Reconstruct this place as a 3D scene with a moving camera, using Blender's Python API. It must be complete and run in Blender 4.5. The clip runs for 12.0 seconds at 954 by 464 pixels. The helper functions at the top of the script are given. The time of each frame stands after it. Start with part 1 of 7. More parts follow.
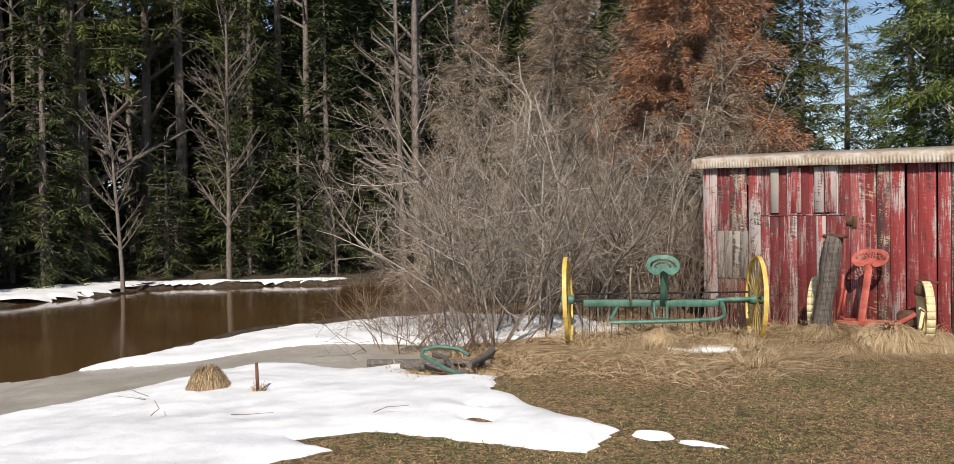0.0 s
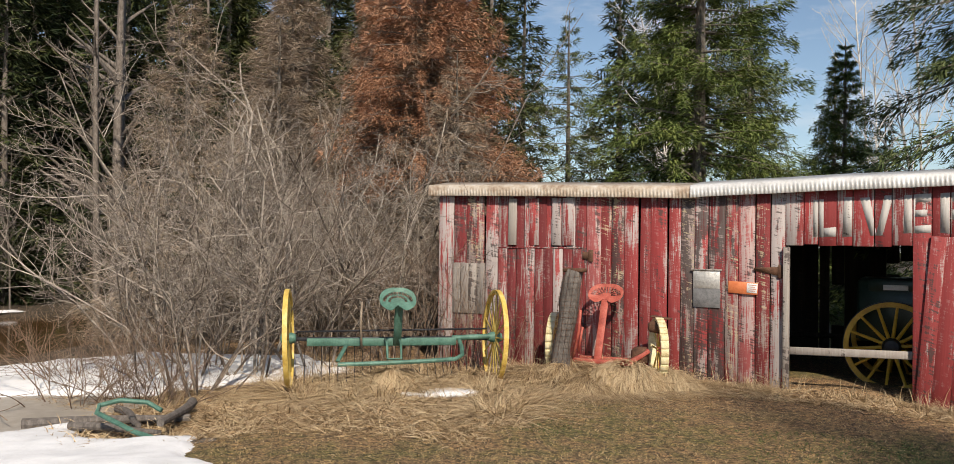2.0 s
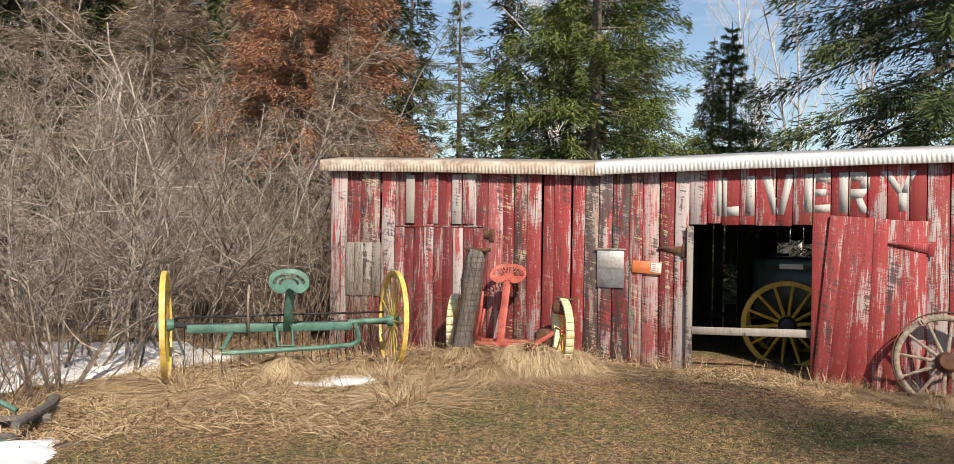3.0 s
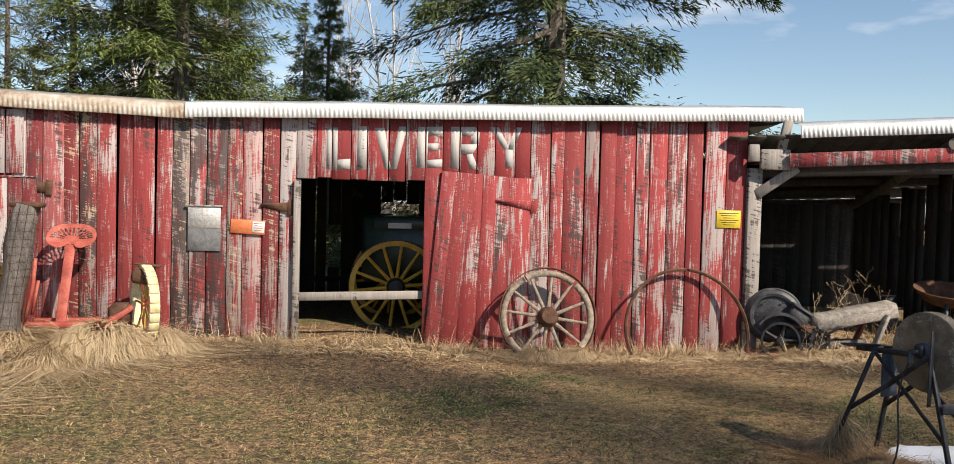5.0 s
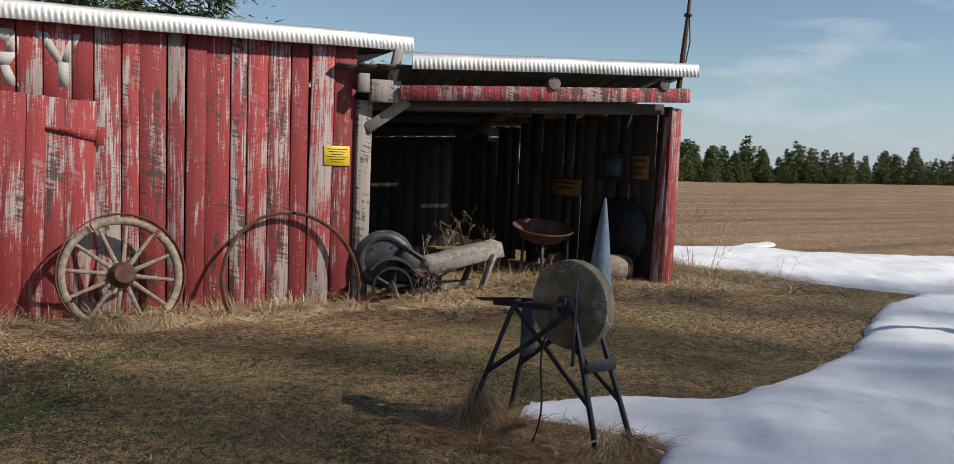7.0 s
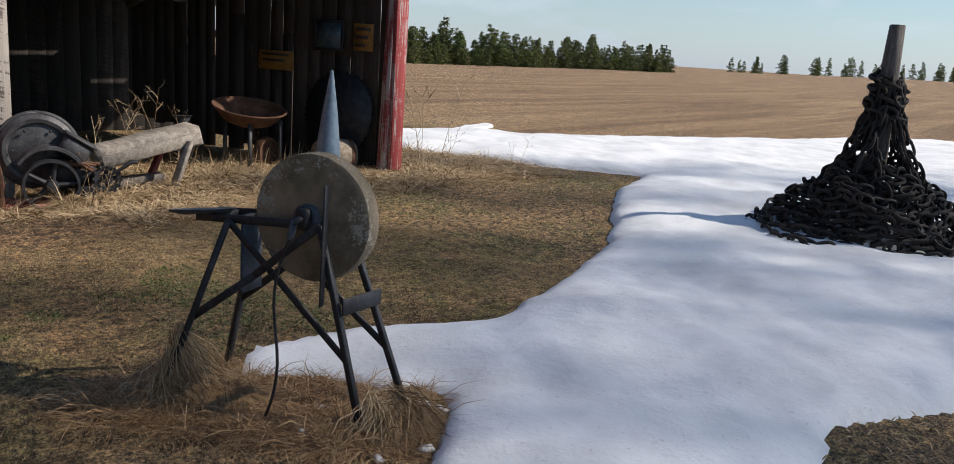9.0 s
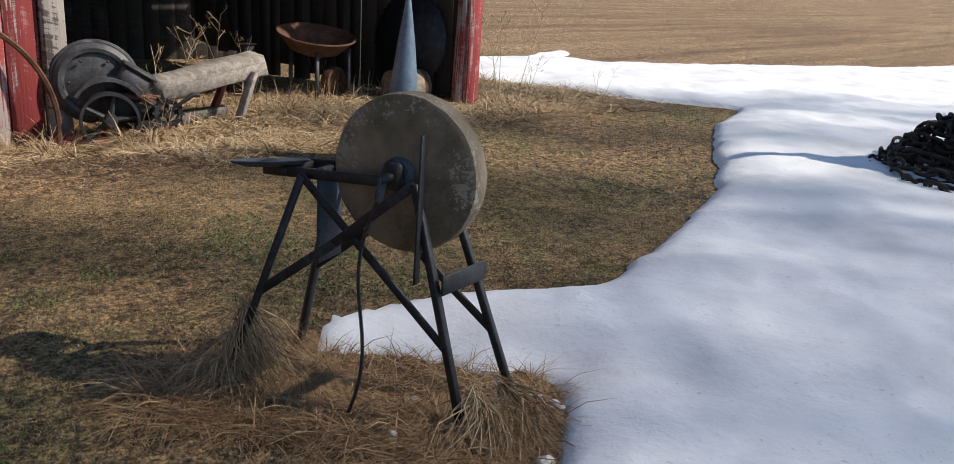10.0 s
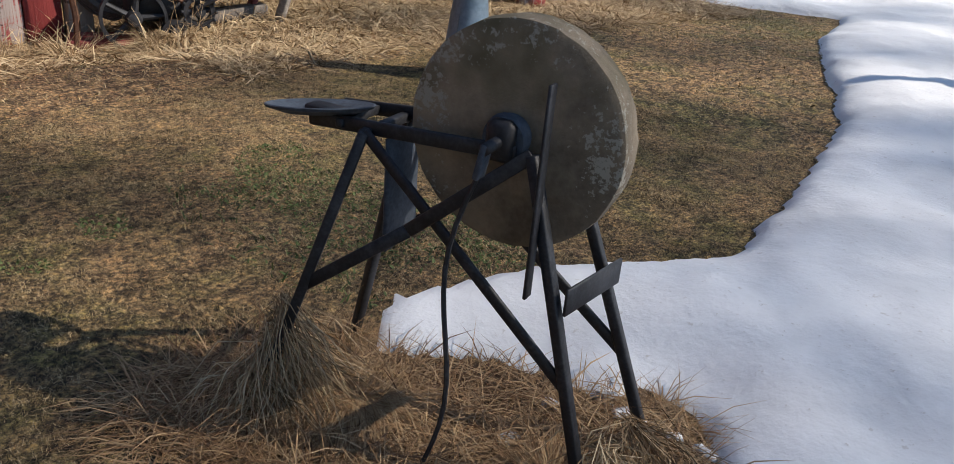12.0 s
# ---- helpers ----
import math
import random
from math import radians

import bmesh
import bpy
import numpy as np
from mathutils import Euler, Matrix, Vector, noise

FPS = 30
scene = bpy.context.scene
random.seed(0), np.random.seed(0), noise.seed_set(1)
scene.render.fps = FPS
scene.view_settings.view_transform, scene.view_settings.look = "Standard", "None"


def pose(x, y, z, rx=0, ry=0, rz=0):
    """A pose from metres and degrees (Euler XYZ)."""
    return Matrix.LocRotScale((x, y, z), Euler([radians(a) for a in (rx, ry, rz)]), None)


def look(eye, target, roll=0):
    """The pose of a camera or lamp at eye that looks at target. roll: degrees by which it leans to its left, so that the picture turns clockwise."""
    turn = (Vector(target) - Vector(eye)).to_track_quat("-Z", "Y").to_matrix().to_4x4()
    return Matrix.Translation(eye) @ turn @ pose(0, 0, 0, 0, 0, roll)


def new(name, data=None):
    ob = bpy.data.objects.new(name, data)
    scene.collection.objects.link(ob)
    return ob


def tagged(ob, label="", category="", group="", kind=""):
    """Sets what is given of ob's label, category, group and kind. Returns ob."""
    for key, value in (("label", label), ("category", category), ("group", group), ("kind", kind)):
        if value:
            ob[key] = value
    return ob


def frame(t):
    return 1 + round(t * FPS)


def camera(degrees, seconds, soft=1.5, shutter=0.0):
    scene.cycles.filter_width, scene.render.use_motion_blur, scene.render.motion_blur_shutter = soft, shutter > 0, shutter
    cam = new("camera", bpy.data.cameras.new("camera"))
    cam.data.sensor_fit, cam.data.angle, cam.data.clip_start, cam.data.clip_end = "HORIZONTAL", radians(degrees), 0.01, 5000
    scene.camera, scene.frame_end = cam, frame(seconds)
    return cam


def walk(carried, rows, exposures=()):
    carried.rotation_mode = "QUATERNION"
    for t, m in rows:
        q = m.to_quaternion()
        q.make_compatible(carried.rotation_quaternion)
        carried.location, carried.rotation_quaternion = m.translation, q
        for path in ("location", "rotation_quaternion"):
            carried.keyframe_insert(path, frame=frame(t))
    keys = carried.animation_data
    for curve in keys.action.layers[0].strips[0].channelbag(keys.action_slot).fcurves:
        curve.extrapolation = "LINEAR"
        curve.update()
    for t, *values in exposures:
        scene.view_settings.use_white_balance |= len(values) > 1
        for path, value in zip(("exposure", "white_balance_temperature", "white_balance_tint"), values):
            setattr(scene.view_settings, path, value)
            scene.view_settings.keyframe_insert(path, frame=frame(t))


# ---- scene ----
cam = camera(58.9, 12.0, soft=0.85)
PATH = [
    (0, (0.18, 0.48, 1.771), (-1.278, 1.849, 1.728), -0.8),
    (0.5, (-0.031, 0.769, 1.724), (-1.34, 2.281, 1.654), 0.1),
    (1, (-0.276, 1.021, 1.718), (-1.482, 2.615, 1.654), 0.5),
    (1.5, (-0.516, 1.291, 1.695), (-1.589, 2.979, 1.663), 0.6),
    (2, (-0.773, 1.567, 1.697), (-1.718, 3.33, 1.73), 0.8),
    (2.5, (-1.042, 1.805, 1.692), (-1.8, 3.656, 1.726), 1.0),
    (2.7, (-1.12, 1.878, 1.697), (-1.865, 3.734, 1.704), 1.0),
    (4.3, (-1.518, 2.762, 1.51), (-1.579, 4.761, 1.463), 1.2),
    (4.5, (-1.546, 2.892, 1.508), (-1.518, 4.891, 1.457), 1.6),
    (5, (-1.565, 3.227, 1.522), (-1.311, 5.21, 1.456), 1.5),
    (5.5, (-1.574, 3.572, 1.515), (-0.913, 5.459, 1.455), 1.8),
    (6, (-1.477, 3.863, 1.52), (-0.625, 5.669, 1.406), 1.9),
    (6.5, (-1.292, 4.146, 1.519), (-0.364, 5.912, 1.376), 2.1),
    (7, (-1.201, 4.443, 1.484), (-0.075, 6.086, 1.304), 2.4),
    (7.5, (-1.036, 4.737, 1.43), (0.133, 6.331, 1.13), 2.3),
    (7.7, (-0.93, 4.885, 1.434), (0.349, 6.394, 1.136), 2.8),
    (9.3, (-0.3, 5.72, 1.342), (1.311, 6.82, 0.9), 4.2),
    (9.5, (-0.215, 5.824, 1.34), (1.332, 6.985, 0.83), 3.7),
    (10, (-0.037, 6.105, 1.301), (1.451, 7.305, 0.713), 3.6),
    (10.5, (0.126, 6.325, 1.288), (1.585, 7.533, 0.647), 3.4),
    (11, (0.32, 6.454, 1.287), (1.764, 7.676, 0.637), 3.1),
    (11.5, (0.409, 6.546, 1.267), (1.82, 7.765, 0.545), 3.1),
    (12, (0.442, 6.774, 1.234), (1.817, 7.975, 0.416), 4.7),
]
walk(cam, [(t, look(eye, target, roll)) for t, eye, target, roll in PATH],
     exposures=[(0, 0.06, 6650, 10), (1.4, -0.05, 6850, 10), (2.5, 0.22, 6950, 11), (4.5, 0.42, 6900, 10), (6.0, 0.08, 6600, 10), (7.5, -0.22, 6450, 10), (9.5, 0.14, 6500, 10), (12, 0.3, 6550, 10)])

# ---- world, sun ----
SUN_AZ, SUN_EL = 38.0, 40.0
sun_way = Vector((math.sin(radians(SUN_AZ)) * math.cos(radians(SUN_EL)), -math.cos(radians(SUN_AZ)) * math.cos(radians(SUN_EL)), math.sin(radians(SUN_EL))))
world = bpy.data.worlds.new("sky")
scene.world = world
world.use_nodes = True
wn, wl = world.node_tree.nodes, world.node_tree.links
wn.clear()
w_out, w_bg, w_sky = wn.new("ShaderNodeOutputWorld"), wn.new("ShaderNodeBackground"), wn.new("ShaderNodeTexSky")
w_sky.sky_type, w_sky.sun_disc = "NISHITA", False
w_sky.sun_elevation, w_sky.sun_rotation = radians(SUN_EL), math.atan2(sun_way.x, sun_way.y)
w_sky.air_density, w_sky.dust_density, w_sky.ozone_density = 1.0, 0.1, 2.2
w_tc, w_map, w_noise, w_ramp, w_mix = (wn.new("ShaderNodeTexCoord"), wn.new("ShaderNodeMapping"), wn.new("ShaderNodeTexNoise"), wn.new("ShaderNodeValToRGB"), wn.new("ShaderNodeMix"))
w_map.inputs["Scale"].default_value = (2.4, 2.4, 9.0)
w_map.inputs["Location"].default_value = (0.4, 1.3, 0.2)
w_noise.inputs["Scale"].default_value, w_noise.inputs["Detail"].default_value, w_noise.inputs["Roughness"].default_value = 1.3, 9, 0.55
w_ramp.color_ramp.elements[0].position, w_ramp.color_ramp.elements[1].position = 0.57, 0.8
w_mix.data_type = "RGBA"
w_mix.inputs["B"].default_value = (7.6, 7.9, 8.4, 1)
wl.new(w_tc.outputs["Generated"], w_map.inputs["Vector"])
wl.new(w_map.outputs["Vector"], w_noise.inputs["Vector"])
wl.new(w_noise.outputs["Fac"], w_ramp.inputs["Fac"])
wl.new(w_ramp.outputs["Color"], w_mix.inputs["Factor"])
wl.new(w_sky.outputs["Color"], w_mix.inputs["A"])
# pale haze low over the horizon
w_sep, w_haze, w_hmix = wn.new("ShaderNodeSeparateXYZ"), wn.new("ShaderNodeValToRGB"), wn.new("ShaderNodeMix")
wl.new(w_tc.outputs["Generated"], w_sep.inputs["Vector"])
wl.new(w_sep.outputs["Z"], w_haze.inputs["Fac"])
w_haze.color_ramp.elements[0].position, w_haze.color_ramp.elements[0].color = 0.0, (0.55, 0.55, 0.55, 1)
w_haze.color_ramp.elements[1].position, w_haze.color_ramp.elements[1].color = 0.1, (0, 0, 0, 1)
w_hmix.data_type = "RGBA"
w_hmix.inputs["B"].default_value = (2.7, 4.3, 7.1, 1)
wl.new(w_haze.outputs["Color"], w_hmix.inputs["Factor"])
wl.new(w_mix.outputs["Result"], w_hmix.inputs["A"])
wl.new(w_hmix.outputs["Result"], w_bg.inputs["Color"])
wl.new(w_bg.outputs["Background"], w_out.inputs["Surface"])
w_bg.inputs["Strength"].default_value = 0.105
sun = new("sun", bpy.data.lights.new("sun", "SUN"))
sun.data.energy, sun.data.angle, sun.data.color = 5.0, radians(0.8), (1.0, 0.91, 0.79)
sun.matrix_world = look(sun_way * 60, (0, 0, 0))


# ---- materials ----
def shader(name):
    m = bpy.data.materials.new(name)
    m.use_nodes = True
    nodes, links = m.node_tree.nodes, m.node_tree.links
    bsdf = next(n for n in nodes if n.type == "BSDF_PRINCIPLED")
    return m, nodes, links, bsdf


def ramp(nodes, stops):
    r = nodes.new("ShaderNodeValToRGB")
    els = r.color_ramp.elements
    while len(els) < len(stops):
        els.new(0.5)
    for e, (p, c) in zip(els, stops):
        e.position, e.color = p, (*c, 1) if len(c) == 3 else c
    return r


def noise_tex(nodes, links, vec, scale, detail=4.0, rough=0.55, stretch=None):
    if stretch:
        mp = nodes.new("ShaderNodeMapping")
        mp.inputs["Scale"].default_value = stretch
        links.new(vec, mp.inputs["Vector"])
        vec = mp.outputs["Vector"]
    n = nodes.new("ShaderNodeTexNoise")
    n.inputs["Scale"].default_value, n.inputs["Detail"].default_value, n.inputs["Roughness"].default_value = scale, detail, rough
    links.new(vec, n.inputs["Vector"])
    return n.outputs["Fac"]


def mix_col(nodes, links, fac, a, b, mode="MIX"):
    m = nodes.new("ShaderNodeMix")
    m.data_type, m.blend_type = "RGBA", mode
    for key, val in (("Factor", fac), ("A", a), ("B", b)):
        if isinstance(val, (int, float)):
            m.inputs[key].default_value = val
        elif isinstance(val, tuple):
            m.inputs[key].default_value = (*val, 1)
        else:
            links.new(val, m.inputs[key])
    return m.outputs["Result"]


def calc(nodes, links, op, a, b=0.0, clamp=False):
    m = nodes.new("ShaderNodeMath")
    m.operation, m.use_clamp = op, clamp
    for i, val in enumerate((a, b)):
        if isinstance(val, (int, float)):
            m.inputs[i].default_value = val
        else:
            links.new(val, m.inputs[i])
    return m.outputs["Value"]


def bump(nodes, links, bsdf, height, strength=0.4, distance=0.01):
    b = nodes.new("ShaderNodeBump")
    b.inputs["Strength"].default_value, b.inputs["Distance"].default_value = strength, distance
    links.new(height, b.inputs["Height"])
    links.new(b.outputs["Normal"], bsdf.inputs["Normal"])


def own_coords(nodes, links):
    """Object coordinates moved by a random amount for each object."""
    tc, info, add = nodes.new("ShaderNodeTexCoord"), nodes.new("ShaderNodeObjectInfo"), nodes.new("ShaderNodeVectorMath")
    mul = calc(nodes, links, "MULTIPLY", info.outputs["Random"], 57.0)
    links.new(tc.outputs["Object"], add.inputs[0])
    links.new(mul, add.inputs[1])
    return add.outputs["Vector"], info.outputs["Random"]


def speckled(name, dark, mid, light, scale=6.0, rough=0.8, metal=0.0, relief=0.35, depth=0.006, fine=9.0, stretch=None, islands=0.0):
    """Two-scale mottled surface."""
    m, nodes, links, bsdf = shader(name)
    vec, rnd = own_coords(nodes, links)
    big = noise_tex(nodes, links, vec, scale, 5, 0.6, stretch)
    small = noise_tex(nodes, links, vec, scale * fine, 4, 0.6, stretch)
    blend = calc(nodes, links, "ADD", calc(nodes, links, "MULTIPLY", big, 0.6), calc(nodes, links, "MULTIPLY", small, 0.4))
    if islands:
        geo = nodes.new("ShaderNodeNewGeometry")
        shift = calc(nodes, links, "MULTIPLY", calc(nodes, links, "SUBTRACT", geo.outputs["Random Per Island"], 0.5), islands)
        blend = calc(nodes, links, "ADD", blend, shift)
    r = ramp(nodes, [(0.32, dark), (0.5, mid), (0.68, light)])
    links.new(blend, r.inputs["Fac"])
    links.new(r.outputs["Color"], bsdf.inputs["Base Color"])
    bsdf.inputs["Roughness"].default_value, bsdf.inputs["Metallic"].default_value = rough, metal
    bump(nodes, links, bsdf, blend, relief, depth)
    return m


def painted_boards(name, paint_d, paint_l, wood_d, wood_l, worn=0.5, stain=0.4, flecks=0.0):
    """Sawn boards with flaking paint; grain runs along local z."""
    m, nodes, links, bsdf = shader(name)
    vec, rnd = own_coords(nodes, links)
    grain = noise_tex(nodes, links, vec, 1.0, 6, 0.65, (60, 60, 2.2))
    shear = nodes.new("ShaderNodeMapping")
    shear.inputs["Rotation"].default_value = (0, radians(16), 0)
    links.new(vec, shear.inputs["Vector"])
    saw = noise_tex(nodes, links, shear.outputs["Vector"], 1.0, 3, 0.6, (8, 8, 85))
    patch = noise_tex(nodes, links, vec, 1.0, 6, 0.7, (15, 15, 1.9))
    tone = noise_tex(nodes, links, vec, 1.0, 5, 0.65, (34, 34, 1.6))
    wood = mix_col(nodes, links, grain, wood_d, wood_l)
    paint = mix_col(nodes, links, tone, paint_d, paint_l)
    value = calc(nodes, links, "MULTIPLY_ADD", rnd, 0.5)
    nodes[-1].inputs[2].default_value = 0.72
    hsv = nodes.new("ShaderNodeHueSaturation")
    links.new(paint, hsv.inputs["Color"])
    links.new(value, hsv.inputs["Value"])
    paint = hsv.outputs["Color"]
    wear = calc(nodes, links, "ADD", calc(nodes, links, "MULTIPLY", patch, 0.40), calc(nodes, links, "MULTIPLY", grain, 0.44))
    wear = calc(nodes, links, "ADD", wear, calc(nodes, links, "MULTIPLY", saw, 0.16))
    broad = noise_tex(nodes, links, vec, 1.0, 3, 0.5, (5, 5, 1.3))
    wear = calc(nodes, links, "ADD", wear, calc(nodes, links, "MULTIPLY", calc(nodes, links, "SUBTRACT", broad, 0.48), 0.34))
    wear = calc(nodes, links, "ADD", wear, calc(nodes, links, "MULTIPLY", calc(nodes, links, "SUBTRACT", rnd, 0.5), 0.11))
    edge = ramp(nodes, [(0.565 - 0.10 * worn, (0, 0, 0)), (0.615 - 0.10 * worn, (0.95, 0.95, 0.95))])
    links.new(wear, edge.inputs["Fac"])
    col = mix_col(nodes, links, edge.outputs["Color"], paint, wood)
    # chalky scratches and dark weathering, both broken up along the saw marks
    other = calc(nodes, links, "FRACT", calc(nodes, links, "MULTIPLY", rnd, 7.31))
    arc = nodes.new("ShaderNodeMapping")
    arc.inputs["Rotation"].default_value = (0, radians(-14), 0)
    links.new(vec, arc.inputs["Vector"])
    kerf = noise_tex(nodes, links, arc.outputs["Vector"], 1.0, 2, 0.5, (4, 4, 46))
    chalk = calc(nodes, links, "ADD", calc(nodes, links, "MULTIPLY", kerf, 0.3), calc(nodes, links, "MULTIPLY", noise_tex(nodes, links, vec, 1.0, 6, 0.75, (16, 16, 1.6)), 0.72))
    ch = ramp(nodes, [(0.56, (0, 0, 0)), (0.68, (0.36, 0.36, 0.36))])
    links.new(chalk, ch.inputs["Fac"])
    col = mix_col(nodes, links, ch.outputs["Color"], col, wood_l)
    blot = noise_tex(nodes, links, vec, 1.0, 4, 0.65, (11, 11, 1.7))
    sm = calc(nodes, links, "ADD", calc(nodes, links, "MULTIPLY", kerf, 0.36), calc(nodes, links, "MULTIPLY", blot, 0.68))
    sm = calc(nodes, links, "ADD", sm, calc(nodes, links, "MULTIPLY", calc(nodes, links, "SUBTRACT", other, 0.75), 0.16))
    sm = calc(nodes, links, "ADD", sm, 0.16 * (stain - 0.4))
    sr = ramp(nodes, [(0.535, (0, 0, 0)), (0.585, (0.88, 0.84, 0.84))])
    links.new(sm, sr.inputs["Fac"])
    col = mix_col(nodes, links, sr.outputs["Color"], col, (0.05, 0.036, 0.034))
    if flecks:
        fk = calc(nodes, links, "ADD", calc(nodes, links, "MULTIPLY", kerf, 0.5), calc(nodes, links, "MULTIPLY", noise_tex(nodes, links, vec, 1.0, 4, 0.7, (20, 20, 3)), 0.5))
        fr_ = ramp(nodes, [(0.56, (0, 0, 0)), (0.6, (0.85, 0.85, 0.85))])
        links.new(fk, fr_.inputs["Fac"])
        col = mix_col(nodes, links, calc(nodes, links, "MULTIPLY", fr_.outputs["Color"], flecks), col, (0.56, 0.46, 0.3))
    links.new(col, bsdf.inputs["Base Color"])
    bsdf.inputs["Roughness"].default_value = 0.82
    bump(nodes, links, bsdf, calc(nodes, links, "ADD", calc(nodes, links, "MULTIPLY", grain, 0.6), wear), 0.55, 0.006)
    return m


M_red = painted_boards("red_boards", (0.2, 0.022, 0.024), (0.38, 0.062, 0.06), (0.22, 0.18, 0.17), (0.54, 0.49, 0.475), 0.36)
M_redworn = painted_boards("red_boards_worn", (0.2, 0.025, 0.026), (0.38, 0.075, 0.072), (0.24, 0.2, 0.19), (0.56, 0.52, 0.505), 0.95)
M_redclean = painted_boards("red_boards_kept", (0.23, 0.024, 0.026), (0.38, 0.055, 0.055), (0.24, 0.18, 0.17), (0.54, 0.48, 0.46), 0.26, 0.3)
M_reddark = painted_boards("red_boards_dark", (0.11, 0.012, 0.014), (0.24, 0.03, 0.032), (0.12, 0.09, 0.085), (0.4, 0.34, 0.32), 0.4, 0.5)
M_redtar = painted_boards("red_boards_tarred", (0.14, 0.016, 0.018), (0.28, 0.04, 0.04), (0.16, 0.12, 0.11), (0.42, 0.35, 0.32), 0.45, 0.8, 0.7)
M_redpink = painted_boards("red_boards_chalky", (0.3, 0.06, 0.06), (0.46, 0.13, 0.125), (0.28, 0.2, 0.19), (0.56, 0.44, 0.42), 1.0, 0.1)
M_grey = painted_boards("grey_boards", (0.2, 0.17, 0.15), (0.36, 0.32, 0.29), (0.16, 0.14, 0.12), (0.48, 0.44, 0.4), 0.6, 0.3)
# inner boards: the dimness indoors is put into the colour, below bare wood
M_inside = painted_boards("indoor_shade_boards", (0.028, 0.022, 0.018), (0.06, 0.048, 0.04), (0.028, 0.022, 0.018), (0.10, 0.08, 0.068), 0.6, 0.5)
# back and middle walls: deep indoor shade put into the colour, nearly black
M_deepshade = painted_boards("deep_shade_boards", (0.012, 0.01, 0.008), (0.028, 0.023, 0.019), (0.014, 0.011, 0.009), (0.045, 0.037, 0.031), 0.6, 0.5)
M_roof_white = speckled("white_sheet_metal", (0.42, 0.41, 0.4), (0.62, 0.62, 0.61), (0.78, 0.78, 0.78), 3.0, 0.5, 0.3, 0.15, 0.003)
M_roof_rust = speckled("rusty_sheet_metal", (0.2, 0.1, 0.05), (0.52, 0.44, 0.35), (0.74, 0.73, 0.7), 1.5, 0.6, 0.2, 0.2, 0.003)
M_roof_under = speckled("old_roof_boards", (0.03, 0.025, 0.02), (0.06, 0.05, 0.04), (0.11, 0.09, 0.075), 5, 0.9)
M_bark = speckled("conifer_bark", (0.06, 0.05, 0.043), (0.16, 0.135, 0.115), (0.3, 0.26, 0.225), 5.0, 0.95, 0, 0.8, 0.03, 6, (3, 3, 1))
M_barkgrey = speckled("grey_bark", (0.065, 0.056, 0.047), (0.14, 0.122, 0.104), (0.25, 0.225, 0.195), 6.0, 0.95, 0, 0.6, 0.01, 6, (2, 2, 1))
M_birch = speckled("birch_bark", (0.16, 0.14, 0.13), (0.62, 0.59, 0.55), (0.78, 0.76, 0.73), 2.5, 0.8, 0, 0.3, 0.005, 5, (1, 1, 3))
M_twig = speckled("twig_bark", (0.1, 0.078, 0.062), (0.25, 0.208, 0.172), (0.48, 0.42, 0.36), 7.0, 0.9, 0, 0.2, 0.002, 4, None, 0.5)
M_twigdark = speckled("red_twig_bark", (0.11, 0.07, 0.05), (0.2, 0.135, 0.095), (0.34, 0.25, 0.18), 7.0, 0.9, 0, 0.2, 0.002, 4, None, 0.3)


def foliage(name, dark, mid, light, islands=0.45, clumps=0.0):
    m, nodes, links, bsdf = shader(name)
    vec, rnd = own_coords(nodes, links)
    geo = nodes.new("ShaderNodeNewGeometry")
    n = noise_tex(nodes, links, vec, 0.9, 3)
    f = calc(nodes, links, "ADD", calc(nodes, links, "MULTIPLY", n, 0.75), calc(nodes, links, "MULTIPLY", geo.outputs["Random Per Island"], islands))
    f = calc(nodes, links, "ADD", f, calc(nodes, links, "MULTIPLY", calc(nodes, links, "SUBTRACT", rnd, 0.5), 0.2))
    # tone by clumps, with the shade of the gaps put into the blade colour
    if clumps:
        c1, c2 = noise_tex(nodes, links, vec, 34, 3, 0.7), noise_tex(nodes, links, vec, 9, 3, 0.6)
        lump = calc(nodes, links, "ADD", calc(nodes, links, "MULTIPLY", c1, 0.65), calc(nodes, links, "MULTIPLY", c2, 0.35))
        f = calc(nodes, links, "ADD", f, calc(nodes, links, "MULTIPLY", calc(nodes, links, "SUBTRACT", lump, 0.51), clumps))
    r = ramp(nodes, [(0.35, dark), (0.58, mid), (0.85, light)])
    links.new(f, r.inputs["Fac"])
    links.new(r.outputs["Color"], bsdf.inputs["Base Color"])
    bsdf.inputs["Roughness"].default_value = 0.65
    bsdf.inputs["Specular IOR Level"].default_value = 0.25
    return m


M_spruce = foliage("spruce_needles", (0.03, 0.052, 0.014), (0.1, 0.14, 0.035), (0.2, 0.24, 0.07))
M_spruceblue = foliage("blue_spruce_needles", (0.028, 0.046, 0.018), (0.085, 0.115, 0.038), (0.18, 0.21, 0.08))
M_cedar = foliage("fir_needles", (0.016, 0.026, 0.01), (0.04, 0.056, 0.02), (0.1, 0.11, 0.036))
M_pine = foliage("pine_needles", (0.05, 0.066, 0.018), (0.115, 0.14, 0.04), (0.2, 0.21, 0.07))
M_dead = foliage("dead_rust_needles", (0.2, 0.1, 0.06), (0.44, 0.225, 0.13), (0.6, 0.37, 0.235))
